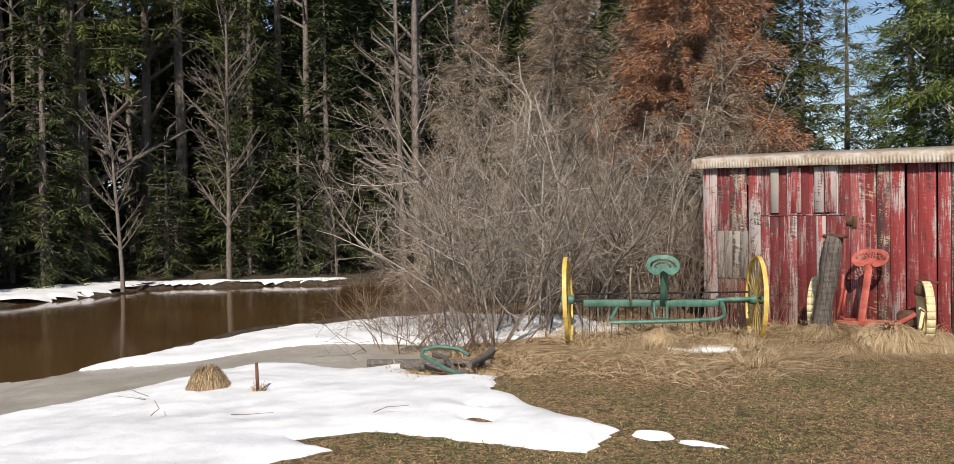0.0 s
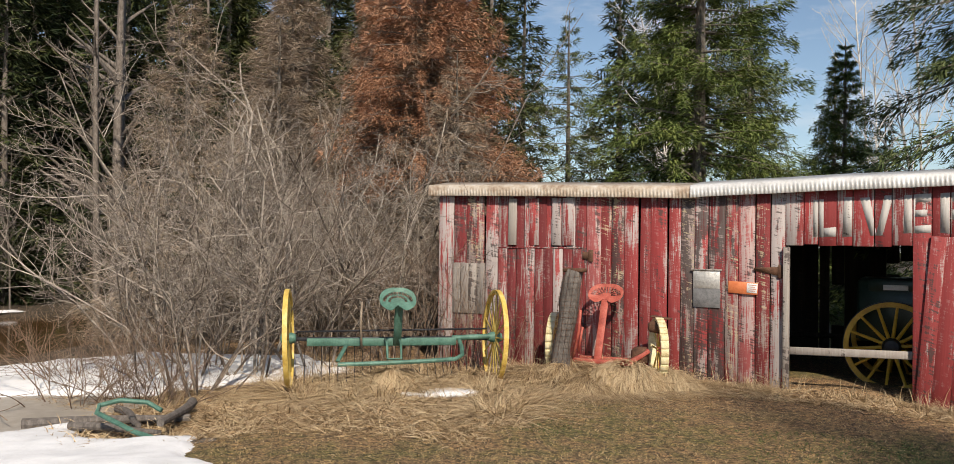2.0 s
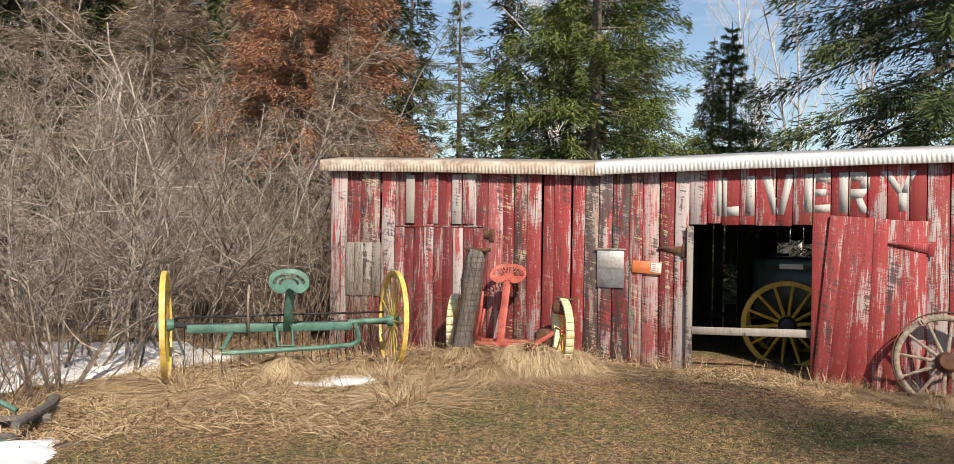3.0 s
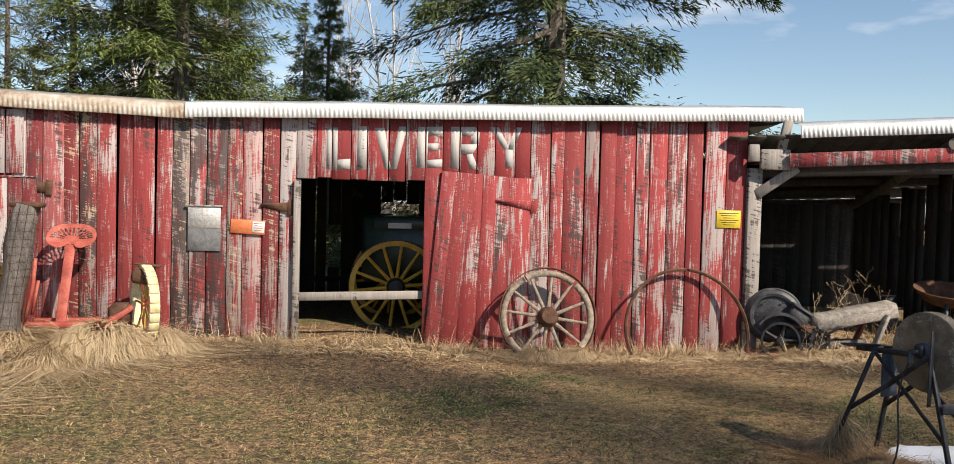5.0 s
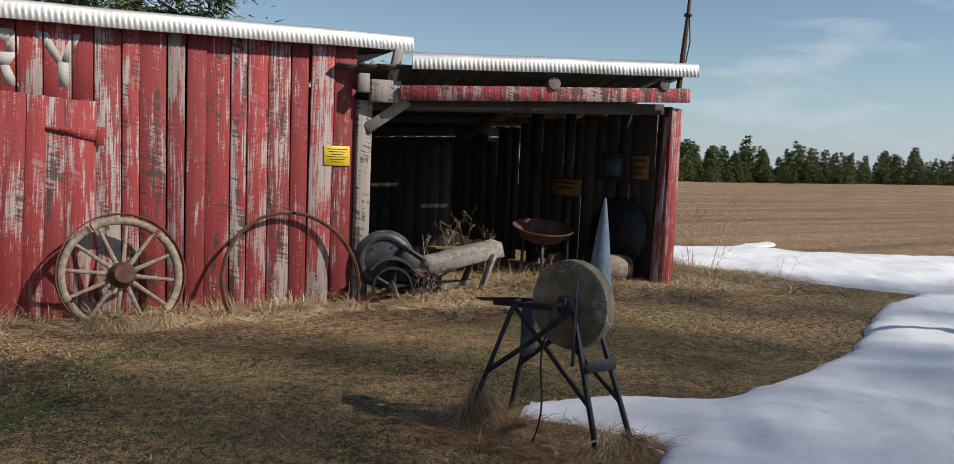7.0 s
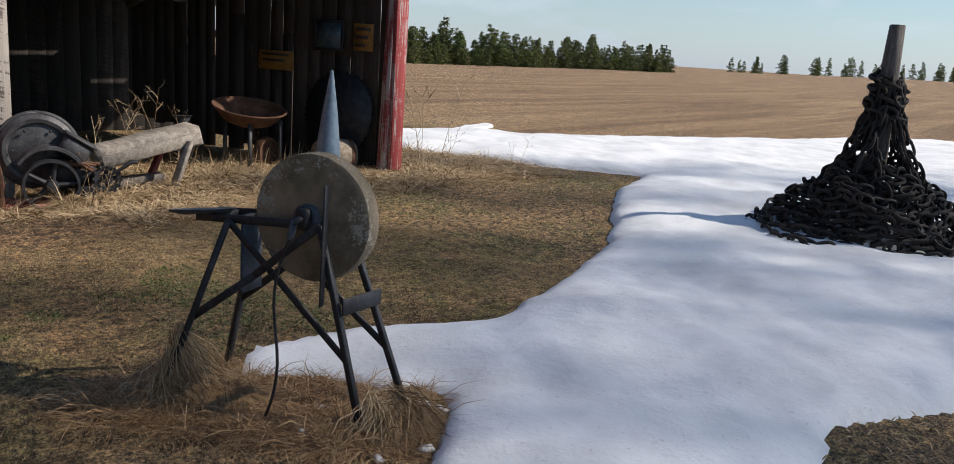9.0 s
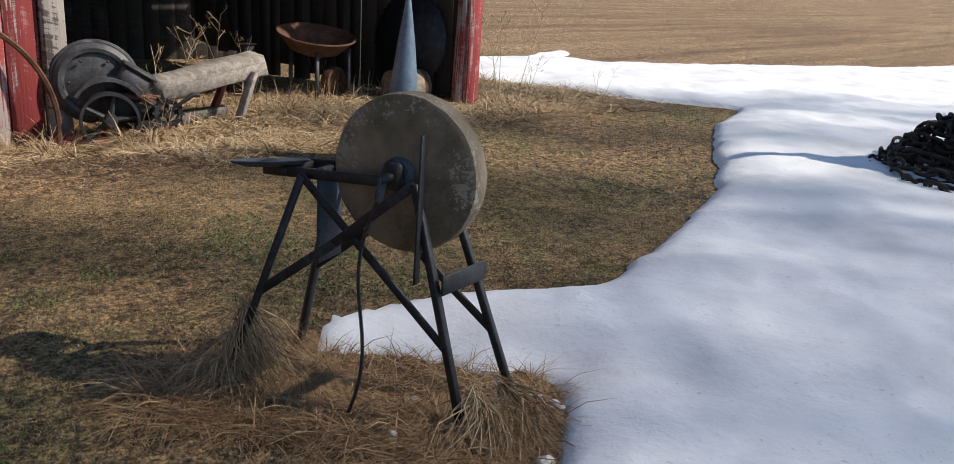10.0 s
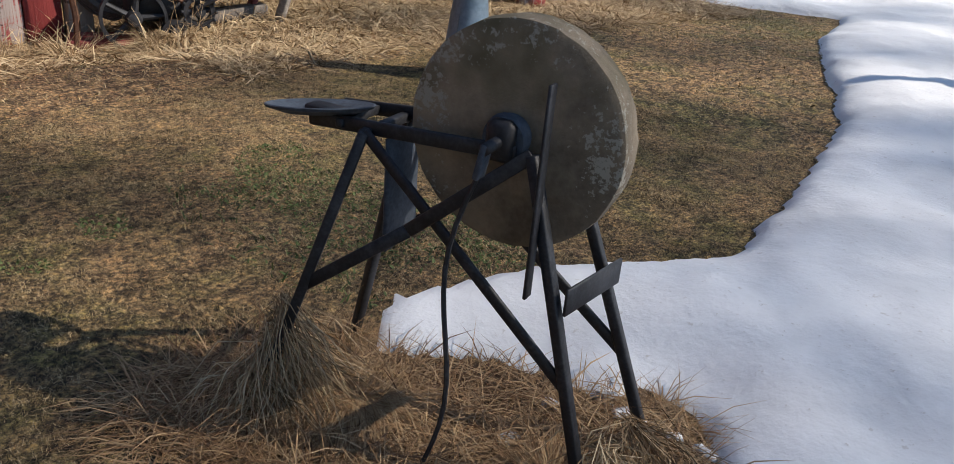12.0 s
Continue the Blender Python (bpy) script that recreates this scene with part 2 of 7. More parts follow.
M_deadgrey = foliage("dead_grey_twigs", (0.14, 0.105, 0.078), (0.29, 0.225, 0.165), (0.46, 0.37, 0.28))
M_straw = foliage("dry_straw", (0.16, 0.1, 0.052), (0.37, 0.26, 0.145), (0.58, 0.45, 0.285), 0.6)
M_strawdark = foliage("matted_straw", (0.12, 0.07, 0.036), (0.27, 0.175, 0.095), (0.46, 0.34, 0.2), 0.6)
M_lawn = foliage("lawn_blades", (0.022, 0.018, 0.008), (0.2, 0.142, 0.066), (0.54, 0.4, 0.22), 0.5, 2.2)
M_strawred = foliage("reddish_straw", (0.1, 0.05, 0.025), (0.27, 0.155, 0.075), (0.46, 0.31, 0.17), 0.6)
M_clover = foliage("clover_leaves", (0.018, 0.032, 0.01), (0.06, 0.09, 0.026), (0.14, 0.175, 0.06), 0.6, 1.6)
M_snow, nodes, links, bsdf = shader("old_snow")
vec, rnd = own_coords(nodes, links)
n1, n2 = noise_tex(nodes, links, vec, 1.6, 6, 0.6), noise_tex(nodes, links, vec, 38, 4, 0.6)
r = ramp(nodes, [(0.3, (0.66, 0.67, 0.69)), (0.55, (0.83, 0.84, 0.86)), (0.75, (0.88, 0.89, 0.9))])
links.new(n1, r.inputs["Fac"])
dirt = ramp(nodes, [(0.64, (1, 1, 1)), (0.72, (0.6, 0.55, 0.5))])
links.new(n2, dirt.inputs["Fac"])
links.new(mix_col(nodes, links, 0.55, r.outputs["Color"], dirt.outputs["Color"], "MULTIPLY"), bsdf.inputs["Base Color"])
bsdf.inputs["Roughness"].default_value = 0.75
bump(nodes, links, bsdf, calc(nodes, links, "ADD", n1, calc(nodes, links, "MULTIPLY", n2, 0.12)), 0.5, 0.05)
M_water, nodes, links, bsdf = shader("river_water")
vec, rnd = own_coords(nodes, links)
n1 = noise_tex(nodes, links, vec, 0.35, 3)
links.new(mix_col(nodes, links, n1, (0.06, 0.032, 0.012), (0.12, 0.066, 0.026)), bsdf.inputs["Base Color"])
bsdf.inputs["Roughness"].default_value = 0.09
bump(nodes, links, bsdf, noise_tex(nodes, links, vec, 3.0, 3, 0.5, (1, 0.4, 1)), 0.12, 0.03)
M_ice = speckled("grey_melting_ice", (0.3, 0.27, 0.23), (0.4, 0.365, 0.32), (0.52, 0.49, 0.45), 1.2, 0.35, 0, 0.1, 0.01)

# ground: attribute r = straw, g = ploughed field, b = wet mud and forest floor
M_ground, nodes, links, bsdf = shader("ground_cover")
tc = nodes.new("ShaderNodeTexCoord")
vec = tc.outputs["Object"]
att = nodes.new("ShaderNodeAttribute")
att.attribute_name = "zone"
sep = nodes.new("ShaderNodeSeparateColor")
links.new(att.outputs["Color"], sep.inputs["Color"])
g_big, g_mid, g_fine = noise_tex(nodes, links, vec, 0.7, 5), noise_tex(nodes, links, vec, 5.0, 5, 0.65), noise_tex(nodes, links, vec, 60, 5, 0.7)
g_lawn = calc(nodes, links, "ADD", calc(nodes, links, "MULTIPLY", g_big, 0.5), calc(nodes, links, "MULTIPLY", g_mid, 0.5))
lr = ramp(nodes, [(0.36, (0.31, 0.195, 0.105)), (0.48, (0.27, 0.185, 0.095)), (0.56, (0.19, 0.16, 0.064)), (0.68, (0.115, 0.12, 0.04))])
links.new(g_lawn, lr.inputs["Fac"])
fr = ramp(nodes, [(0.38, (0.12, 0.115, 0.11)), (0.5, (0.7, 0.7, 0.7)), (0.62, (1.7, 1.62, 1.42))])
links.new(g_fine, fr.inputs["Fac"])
sr = ramp(nodes, [(0.35, (0.2, 0.115, 0.06)), (0.65, (0.42, 0.285, 0.16))])
links.new(g_mid, sr.inputs["Fac"])
col = mix_col(nodes, links, sep.outputs["Red"], lr.outputs["Color"], sr.outputs["Color"])
rows_n = noise_tex(nodes, links, vec, 1.0, 4, 0.6, (0.05, 0.9, 1))
fd = ramp(nodes, [(0.38, (0.24, 0.15, 0.085)), (0.62, (0.41, 0.285, 0.17))])
links.new(rows_n, fd.inputs["Fac"])
col = mix_col(nodes, links, sep.outputs["Green"], col, fd.outputs["Color"])
md = ramp(nodes, [(0.35, (0.045, 0.032, 0.02)), (0.65, (0.1, 0.075, 0.05))])
links.new(g_mid, md.inputs["Fac"])
col = mix_col(nodes, links, sep.outputs["Blue"], col, md.outputs["Color"])
# shadow between tufts of grass, multiplied into the ground colour as noise
g_clumpshade = noise_tex(nodes, links, vec, 17, 5, 0.75)
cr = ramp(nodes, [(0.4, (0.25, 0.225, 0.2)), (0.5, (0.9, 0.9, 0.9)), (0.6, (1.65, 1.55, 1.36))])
links.new(g_clumpshade, cr.inputs["Fac"])
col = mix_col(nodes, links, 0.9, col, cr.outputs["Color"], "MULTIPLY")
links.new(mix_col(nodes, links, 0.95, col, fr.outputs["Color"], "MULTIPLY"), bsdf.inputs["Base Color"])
bsdf.inputs["Roughness"].default_value = 0.95
bump(nodes, links, bsdf, calc(nodes, links, "ADD", g_fine, calc(nodes, links, "MULTIPLY", g_mid, 0.7)), 0.8, 0.03)


# ---- mesh building ----
class Geo:
    def __init__(self):
        self.v, self.f, self.n = [], [], 0

    def add(self, v, f):
        v = np.asarray(v, float).reshape(-1, 3)
        self.v.append(v)
        for arr in f if isinstance(f, list) else [f]:
            arr = np.asarray(arr, int)
            if arr.size:
                self.f.append(arr + self.n)
        self.n += len(v)
        return self

    def box(self, c, s, m=None, bevel=0.0, jit=0.0):
        """Chamfered box: centre c, size s, in the pose m."""
        h = np.array(s, float) / 2
        b = min(bevel, h.min() * 0.6)
        if b <= 0:
            v = np.array([(x, y, z) for x in (-1, 1) for y in (-1, 1) for z in (-1, 1)], float) * h
            f = [np.array([(0, 1, 3, 2), (4, 6, 7, 5), (0, 4, 5, 1), (2, 3, 7, 6), (0, 2, 6, 4), (1, 5, 7, 3)])]
        else:
            v, idx = [], {}
            for x in (-1, 1):
                for y in (-1, 1):
                    for z in (-1, 1):
                        for a in range(3):
                            p = np.array((x, y, z), float) * (h - b)
                            p[a] = (x, y, z)[a] * h[a]
                            idx[(x, y, z, a)] = len(v)
                            v.append(p)
            quads, tris = [], []
            for a in range(3):
                o1, o2 = (a + 1) % 3, (a + 2) % 3
                for s_ in (-1, 1):
                    q = []
                    for u, w in ((-1, -1), (1, -1), (1, 1), (-1, 1)):
                        k = [0, 0, 0]
                        k[a], k[o1], k[o2] = s_, u, w
                        q.append(idx[(*k, a)])
                    quads.append(q if s_ > 0 else q[::-1])
                for u in (-1, 1):
                    for w in (-1, 1):
                        k1, k2 = [0, 0, 0], [0, 0, 0]
                        k1[o1], k1[o2], k2[o1], k2[o2] = u, w, u, w
                        k1[a], k2[a] = -1, 1
                        q = [idx[(*k1, o1)], idx[(*k2, o1)], idx[(*k2, o2)], idx[(*k1, o2)]]
                        quads.append(q if u * w < 0 else q[::-1])
            for x in (-1, 1):
                for y in (-1, 1):
                    for z in (-1, 1):
                        q = [idx[(x, y, z, a)] for a in range(3)]
                        tris.append(q if x * y * z > 0 else q[::-1])
            v, f = np.array(v), [np.array(quads), np.array(tris)]
        if jit:
            v = v + (np.random.rand(*v.shape) - 0.5) * jit
        v = v + np.array(c, float)
        if m is not None:
            v = v @ np.array(m.to_3x3()).T + np.array(m.translation)
        return self.add(v, f)

    def tube(self, pts, radii, n=8, closed=False, caps=True, flat=1.0):
        pts = np.asarray(pts, float)
        k = len(pts)
        radii = np.broadcast_to(np.asarray(radii, float), (k,))
        tan = np.roll(pts, -1, 0) - np.roll(pts, 1, 0) if closed else np.gradient(pts, axis=0)
        tan /= np.linalg.norm(tan, axis=1)[:, None] + 1e-9
        ref = np.array((0, 0, 1.0)) if abs(tan[0][2]) < 0.9 else np.array((1.0, 0, 0))
        a = np.cross(tan, ref)
        a /= np.linalg.norm(a, axis=1)[:, None] + 1e-9
        b = np.cross(tan, a)
        th = np.arange(n) * 2 * math.pi / n
        v = pts[:, None] + radii[:, None, None] * (np.cos(th)[None, :, None] * a[:, None] + flat * np.sin(th)[None, :, None] * b[:, None])
        i = np.arange(k if closed else k - 1)[:, None] * n
        j = np.arange(n)[None]
        nx = (i + n) % (k * n)
        f = [np.stack([i + j, i + (j + 1) % n, nx + (j + 1) % n, nx + j], -1).reshape(-1, 4)]
        v = v.reshape(-1, 3)
        if caps and not closed:
            v = np.vstack([v, pts[:1], pts[-1:]])
            e = (k - 1) * n
            f.append(np.stack([np.full(n, k * n), (j[0] + 1) % n, j[0]], -1))
            f.append(np.stack([np.full(n, k * n + 1), e + j[0], e + (j[0] + 1) % n], -1))
        return self.add(v, f)

    def lathe(self, profile, n=32, m=None):
        """Profile of (radius, height) turned about local z."""
        p = np.asarray(profile, float)
        th = np.arange(n) * 2 * math.pi / n
        v = np.stack([p[:, 0:1] * np.cos(th), p[:, 0:1] * np.sin(th), np.repeat(p[:, 1:2], n, 1)], -1).reshape(-1, 3)
        i, j = np.arange(len(p) - 1)[:, None] * n, np.arange(n)[None]
        f = np.stack([i + j, i + (j + 1) % n, i + n + (j + 1) % n, i + n + j], -1).reshape(-1, 4)
        if m is not None:
            v = v @ np.array(m.to_3x3()).T + np.array(m.translation)
        return self.add(v, f)

    def bar(self, a, b, w, d=None, up=(0, 0, 1), bevel=0.003):
        """A bar of rectangular section from a to b."""
        a, b = Vector(a), Vector(b)
        z = (b - a).normalized()
        x = z.cross(Vector(up))
        if x.length < 0.05:
            x = z.cross(Vector((1, 0, 0)))
        x.normalize()
        y = z.cross(x)
        m = Matrix((x, y, z)).transposed().to_4x4()
        m.translation = (a + b) / 2
        return self.box((0, 0, 0), (w, d or w, (b - a).length), m, bevel)

    def mesh(self, name, smooth=False):
        me = bpy.data.meshes.new(name)
        v = np.vstack(self.v) if self.v else np.zeros((0, 3))
        sizes = np.concatenate([np.full(len(a), a.shape[1]) for a in self.f])
        loops = np.concatenate([a.ravel() for a in self.f])
        me.vertices.add(len(v))
        me.vertices.foreach_set("co", v.ravel())
        me.loops.add(len(loops))
        me.loops.foreach_set("vertex_index", loops.astype(np.int32))
        me.polygons.add(len(sizes))
        me.polygons.foreach_set("loop_start", np.concatenate([[0], np.cumsum(sizes)[:-1]]).astype(np.int32))
        me.update(calc_edges=True)
        if smooth:
            me.polygons.foreach_set("use_smooth", np.ones(len(sizes), bool))
            me.set_sharp_from_angle(angle=radians(38))
        me.validate()
        return me


def part(name, geo, material, parent=None, label="", smooth=False, m=None, kind=""):
    """One mesh object, under a thing or a part where parent is given."""
    data = geo if isinstance(geo, bpy.types.Mesh) else geo.mesh(name, smooth)
    if material is not None and not data.materials:
        data.materials.append(material)
    ob = new(name, data)
    if m is not None:
        ob.matrix_basis = m
    ob.parent = parent
    if label or kind:
        tagged(ob, label, kind=kind)
    return ob


def thing(name, m, label, category, group="", kind=""):
    """An empty at the base of a thing, for its parts."""
    ob = new(name)
    ob.empty_display_size = 0.1
    ob.matrix_basis = m
    return tagged(ob, label, category, group, kind)


def sstep(x, a, b):
    t = np.clip((x - a) / (b - a), 0, 1)
    return t * t * (3 - 2 * t)


def waves(x, y, s, seed):
    """Cheap smooth noise in about -1 to 1 for arrays."""
    r = np.random.RandomState(seed)
    out = 0
    for k in range(6):
        a, ph, fr = r.rand() * 6.28, r.rand(2) * 6.28, s * (0.6 + 0.5 * k)
        out = out + np.sin((x * math.cos(a) + y * math.sin(a)) * fr + ph[0]) * np.cos((x * math.sin(a) - y * math.cos(a)) * fr * 0.8 + ph[1]) / (1 + 0.6 * k)
    return out / 2.2


# ---- the lie of the land ----
WATER = -0.55


def near_bank(y):
    return np.interp(y, [-30, -5, 3.5, 7.7, 13, 20, 30, 60], [-6, -9, -12.6, -15.4, -16.4, -14.5, -14, -20])


def far_bank(y):
    return np.interp(y, [-30, -5, 6.4, 11.7, 16.8, 25, 40, 60], [-15, -19, -24.5, -27, -23.5, -20.5, -20, -26])


def ground_z(x, y):
    x, y = np.asarray(x, float), np.asarray(y, float)
    wob = 0.5 * waves(x, y, 0.9, 3)
    dn, df = x - near_bank(y) + wob, far_bank(y) - x + wob
    z = -0.035 + 0.005 * np.clip(x, -6, 12) - 0.16 * sstep(-x, 5, 9) - 0.22 * sstep(-dn, -5, -0.6)
    z = z - 0.85 * sstep(-dn, -0.6, 1.2) + 0.92 * sstep(df, -1.2, 0.6) + 0.5 * sstep(df, 1.5, 14)
    z = z - 0.15 * sstep(x, -2.0, 1.0) * (1 - sstep(x, 3.0, 4.6)) * sstep(y, 11.0, 12.6)
    z = z + 0.03 * waves(x, y, 1.6, 5) * sstep(np.hypot(x, y - 8), 0, 3) + 0.012 * waves(x, y, 6, 6)
    far = np.hypot(x - 3, y - 8)
    bear = np.degrees(np.arctan2(y - 6, np.where(np.abs(x) < 1e-6, 1e-6, x)))
    z = z - 1.0 * sstep(far, 30, 110) * sstep(bear, 20, 42) * (x > 0) + 2.2 * sstep(far, 160, 340) * sstep(-bear, -23, -7) * (x > 0)
    return z


def gz(x, y):
    return float(ground_z(x, y))


def inside(x, y, poly):
    """Signed distance to a closed outline, positive inside."""
    p = np.array(poly, float)
    q = np.roll(p, -1, 0)
    d, ins = np.full(x.shape, 1e9), np.zeros(x.shape, bool)
    for (x0, y0), (x1, y1) in zip(p, q):
        ex, ey = x1 - x0, y1 - y0
        t = np.clip(((x - x0) * ex + (y - y0) * ey) / (ex * ex + ey * ey), 0, 1)
        d = np.minimum(d, np.hypot(x - x0 - t * ex, y - y0 - t * ey))
        c = ((y0 > y) != (y1 > y)) & (x < ex * (y - y0) / (ey + 1e-12) + x0)
        ins ^= c
    return np.where(ins, d, -d)


def sheet(name, xs, ys, height, keep, material, label, category="", smooth=True, zone=None, kind="structure"):
    X, Y = np.meshgrid(xs, ys, indexing="ij")
    Z = height(X, Y)
    ok = keep(X, Y)
    nx, ny = X.shape
    i = np.arange(nx * ny).reshape(nx, ny)
    quad = np.stack([i[:-1, :-1], i[1:, :-1], i[1:, 1:], i[:-1, 1:]], -1)
    use = ok[:-1, :-1] | ok[1:, :-1] | ok[1:, 1:] | ok[:-1, 1:]
    quad = quad[use]
    used, inv = np.unique(quad, return_inverse=True)
    g = Geo()
    V = np.stack([X, Y, Z], -1).reshape(-1, 3)[used]
    g.add(V, inv.reshape(-1, 4))
    ob = part(name, g, material, smooth=False)
    ob.data.polygons.foreach_set("use_smooth", np.full(len(ob.data.polygons), smooth))
    if zone is not None:
        at = ob.data.color_attributes.new("zone", "FLOAT_COLOR", "POINT")
        at.data.foreach_set("color", np.hstack([zone(V[:, 0], V[:, 1]), np.ones((len(V), 1))]).astype(np.float32).ravel())
    return tagged(ob, label, category, kind=kind)


def zones(x, y):
    n = waves(x, y, 1.4, 11) * 0.5
    straw = np.clip(sstep(y, 10.2, 11.6 + 0 * x) * sstep(-x, -8.8, -7.6) * (y < 14) + sstep(-x, 4.2, 6.0) * sstep(y, 7.6, 9.0) * (y < 20), 0, 1)
    straw = np.maximum(straw, 0.9 * sstep(-np.hypot(x - 1.6, y - 7.6), -1.3, -0.6))
    straw = np.maximum(straw, sstep(-np.hypot(x + 8, y - 8), -2.2, -1.2))
    field = sstep(x + 0.35 * y + n, 15.5, 17.5)
    mud = np.clip(sstep(-(x - near_bank(y)) + n * 2, -3.5, -1.0) + sstep(y, 17, 24) * sstep(-x, -12, -6), 0, 1)
    return np.stack([np.clip(straw + 0.2 * n, 0, 1), field, mud], -1)


u = np.sinh(np.linspace(-7.2, 7.2, 270)) / np.sinh(7.2)
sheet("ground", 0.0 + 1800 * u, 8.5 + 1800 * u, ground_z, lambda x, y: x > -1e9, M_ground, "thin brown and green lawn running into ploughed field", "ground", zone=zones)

# ---- river, ice and snow ----
xs, ys = np.linspace(-60, -4, 60), np.linspace(-45, 80, 60)
sheet("river_water", xs, ys, lambda x, y: WATER + 0 * x, lambda x, y: (x < near_bank(y) + 1.5) & (x > far_bank(y) - 1.5), M_water, "brown flooded river under a wooded bank", "river")
SNOW_LEFT = [(-2.5, -6), (-4.6, 1.5), (-5.56, 3.61), (-5.36, 4.21), (-5.97, 4.12), (-5.69, 4.66), (-4.95, 5.10), (-4.39, 5.24), (-3.96, 5.46), (-4.14, 6.03), (-4.80, 6.14), (-5.59, 6.40), (-6.22, 6.60), (-7.00, 7.55), (-7.54, 7.44), (-7.2, 7.5), (-8.4, 8.0), (-8.9, 6.8), (-10.3, 6.25), (-10.0, 4.6), (-10.0, 2.9), (-9, -6)]
SNOW_BANK = [(-12.9, 4.4), (-11.7, 6.1), (-10.8, 7.6), (-9.6, 8.8), (-8.6, 10.4), (-8.0, 11.6), (-9.8, 12.6), (-13.0, 11.6), (-14.4, 9.0), (-13.6, 6.6)]
SNOW_RIGHT = [(0.9, 6.75), (1.66, 7.18), (1.97, 7.36), (2.10, 7.45), (2.17, 7.54), (2.15, 7.64), (2.03, 7.67), (2.02, 7.80), (1.98, 7.94), (1.92, 8.08), (1.80, 8.17), (1.70, 8.26), (1.88, 8.38), (1.99, 8.46), (2.24, 8.39), (2.45, 8.28), (2.7, 8.14), (3.08, 7.92), (3.7, 7.96), (4.3, 8.1), (5.4, 8.4), (6.4, 8.9), (7.6, 9.4), (9.1, 9.85), (8.7, 11.4), (8.2, 12.9), (8.9, 14.6), (10.6, 14.3), (12.2, 12.4), (15.5, 11.2), (21, 8.6), (24, 2), (12, -4), (4, 2.5), (3.9, 5.6), (3.0, 6.15), (2.3, 6.1), (1.5, 5.7)]
SNOW_FAR = [(-22.6, 0), (-25.4, 6.6), (-26.3, 9.6), (-27.7, 11.6), (-25.7, 14.6), (-24.0, 17), (-24.5, 17.3), (-26.2, 14.7), (-28.4, 12.0), (-29.0, 10.4), (-28.3, 5), (-25.5, -4)]


def snow(name, poly, step, depth, lip, label, wob=0.22, holes=(), thin=None):
    p = np.array(poly)
    xs, ys = np.arange(p[:, 0].min() - 0.6, p[:, 0].max() + 0.6, step), np.arange(p[:, 1].min() - 0.6, p[:, 1].max() + 0.6, step)

    def edge(x, y):
        d = inside(x, y, poly) + wob * waves(x, y, 2.6, 21) * 0.8 + wob * 0.45 * waves(x, y, 9, 22)
        for hx, hy, hr in holes:
            d = np.minimum(d, np.hypot((x - hx) * 0.8, (y - hy) * 1.3) - hr + 0.25 * wob * waves(x, y, 7, 23))
        return d

    def height(x, y):
        d = edge(x, y)
        rise = np.sqrt(np.clip(d / lip, 0, 1) * (2 - np.clip(d / lip, 0, 1)))
        if thin:
            a, b, c = thin
            full = 0.25 + 0.75 * sstep(np.hypot(x - a, y - b), 0.3, c)
            trough = np.exp(-(np.hypot(x - 2.22, y - 7.62) / 0.16) ** 2 * 1.2)
            rise = rise * full * (1 - 0.6 * trough)
        return ground_z(x, y) - 0.03 + 0.03 * (d > 0) + depth * rise * (0.8 + 0.25 * waves(x, y, 1.3, 24)) + 0.028 * waves(x, y, 3.5, 25) * rise + 0.009 * waves(x, y, 11, 26) * rise + 0.004 * waves(x, y, 27, 27) * rise

    return sheet(name, xs, ys, height, lambda x, y: edge(x, y) > -0.04, M_snow, label, "snow")


snow("snow_patch_west", SNOW_LEFT, 0.06, 0.09, 0.35, "melting white snow sheet on the lawn by the river", 0.12, ((-5.59, 5.88, 0.1), (-5.22, 5.53, 0.12), (-7.6, 7.45, 0.62)))
snow("snow_bank_riverside", SNOW_BANK, 0.09, 0.12, 0.5, "strip of old snow along the river edge", 0.3)
snow("snow_patch_east", SNOW_RIGHT, 0.045, 0.12, 0.42, "broad melting snow field beside the lawn", 0.06, (), (1.8, 8.1, 0.75))
snow("snow_far_bank", SNOW_FAR, 0.16, 0.05, 0.5, "snow along the far wooded bank", 0.3)
REMNANTS = ((-3.78, 6.13, 0.15, 0.1), (-3.36, 6.2, 0.22, 0.07), (-6.0, 10.3, 0.5, 0.3), (11.8, 14.4, 1.0, 0.25))
for cx, cy, rx, ry in REMNANTS:
    th = np.linspace(0, 2 * math.pi, 12, endpoint=False)
    snow("snow_remnant", np.stack([cx + rx * np.cos(th) * 1.0, cy + ry * np.sin(th) + 0.3 * rx * np.cos(th)], -1), 0.035, 0.05, 0.1, "small leftover patch of melting snow on grass", 0.08)
ICE = [(-13.2, 2.0), (-13.0, 4.6), (-11.6, 6.4), (-10.3, 8.4), (-8.8, 8.6), (-8.6, 7.0), (-9.4, 5.0), (-9.2, 2.2), (-9.0, -4), (-12, -4)]
sheet("ice_shelf", np.arange(-14, -8, 0.1), np.arange(-4, 9, 0.1), lambda x, y: np.maximum(ground_z(x, y) + 0.02, WATER + 0.03) + 0.006 * waves(x, y, 3, 31), lambda x, y: inside(x, y, ICE) + 0.35 * waves(x, y, 1.8, 32) > 0, M_ice, "grey melting ice and slush along the shore", "ice")


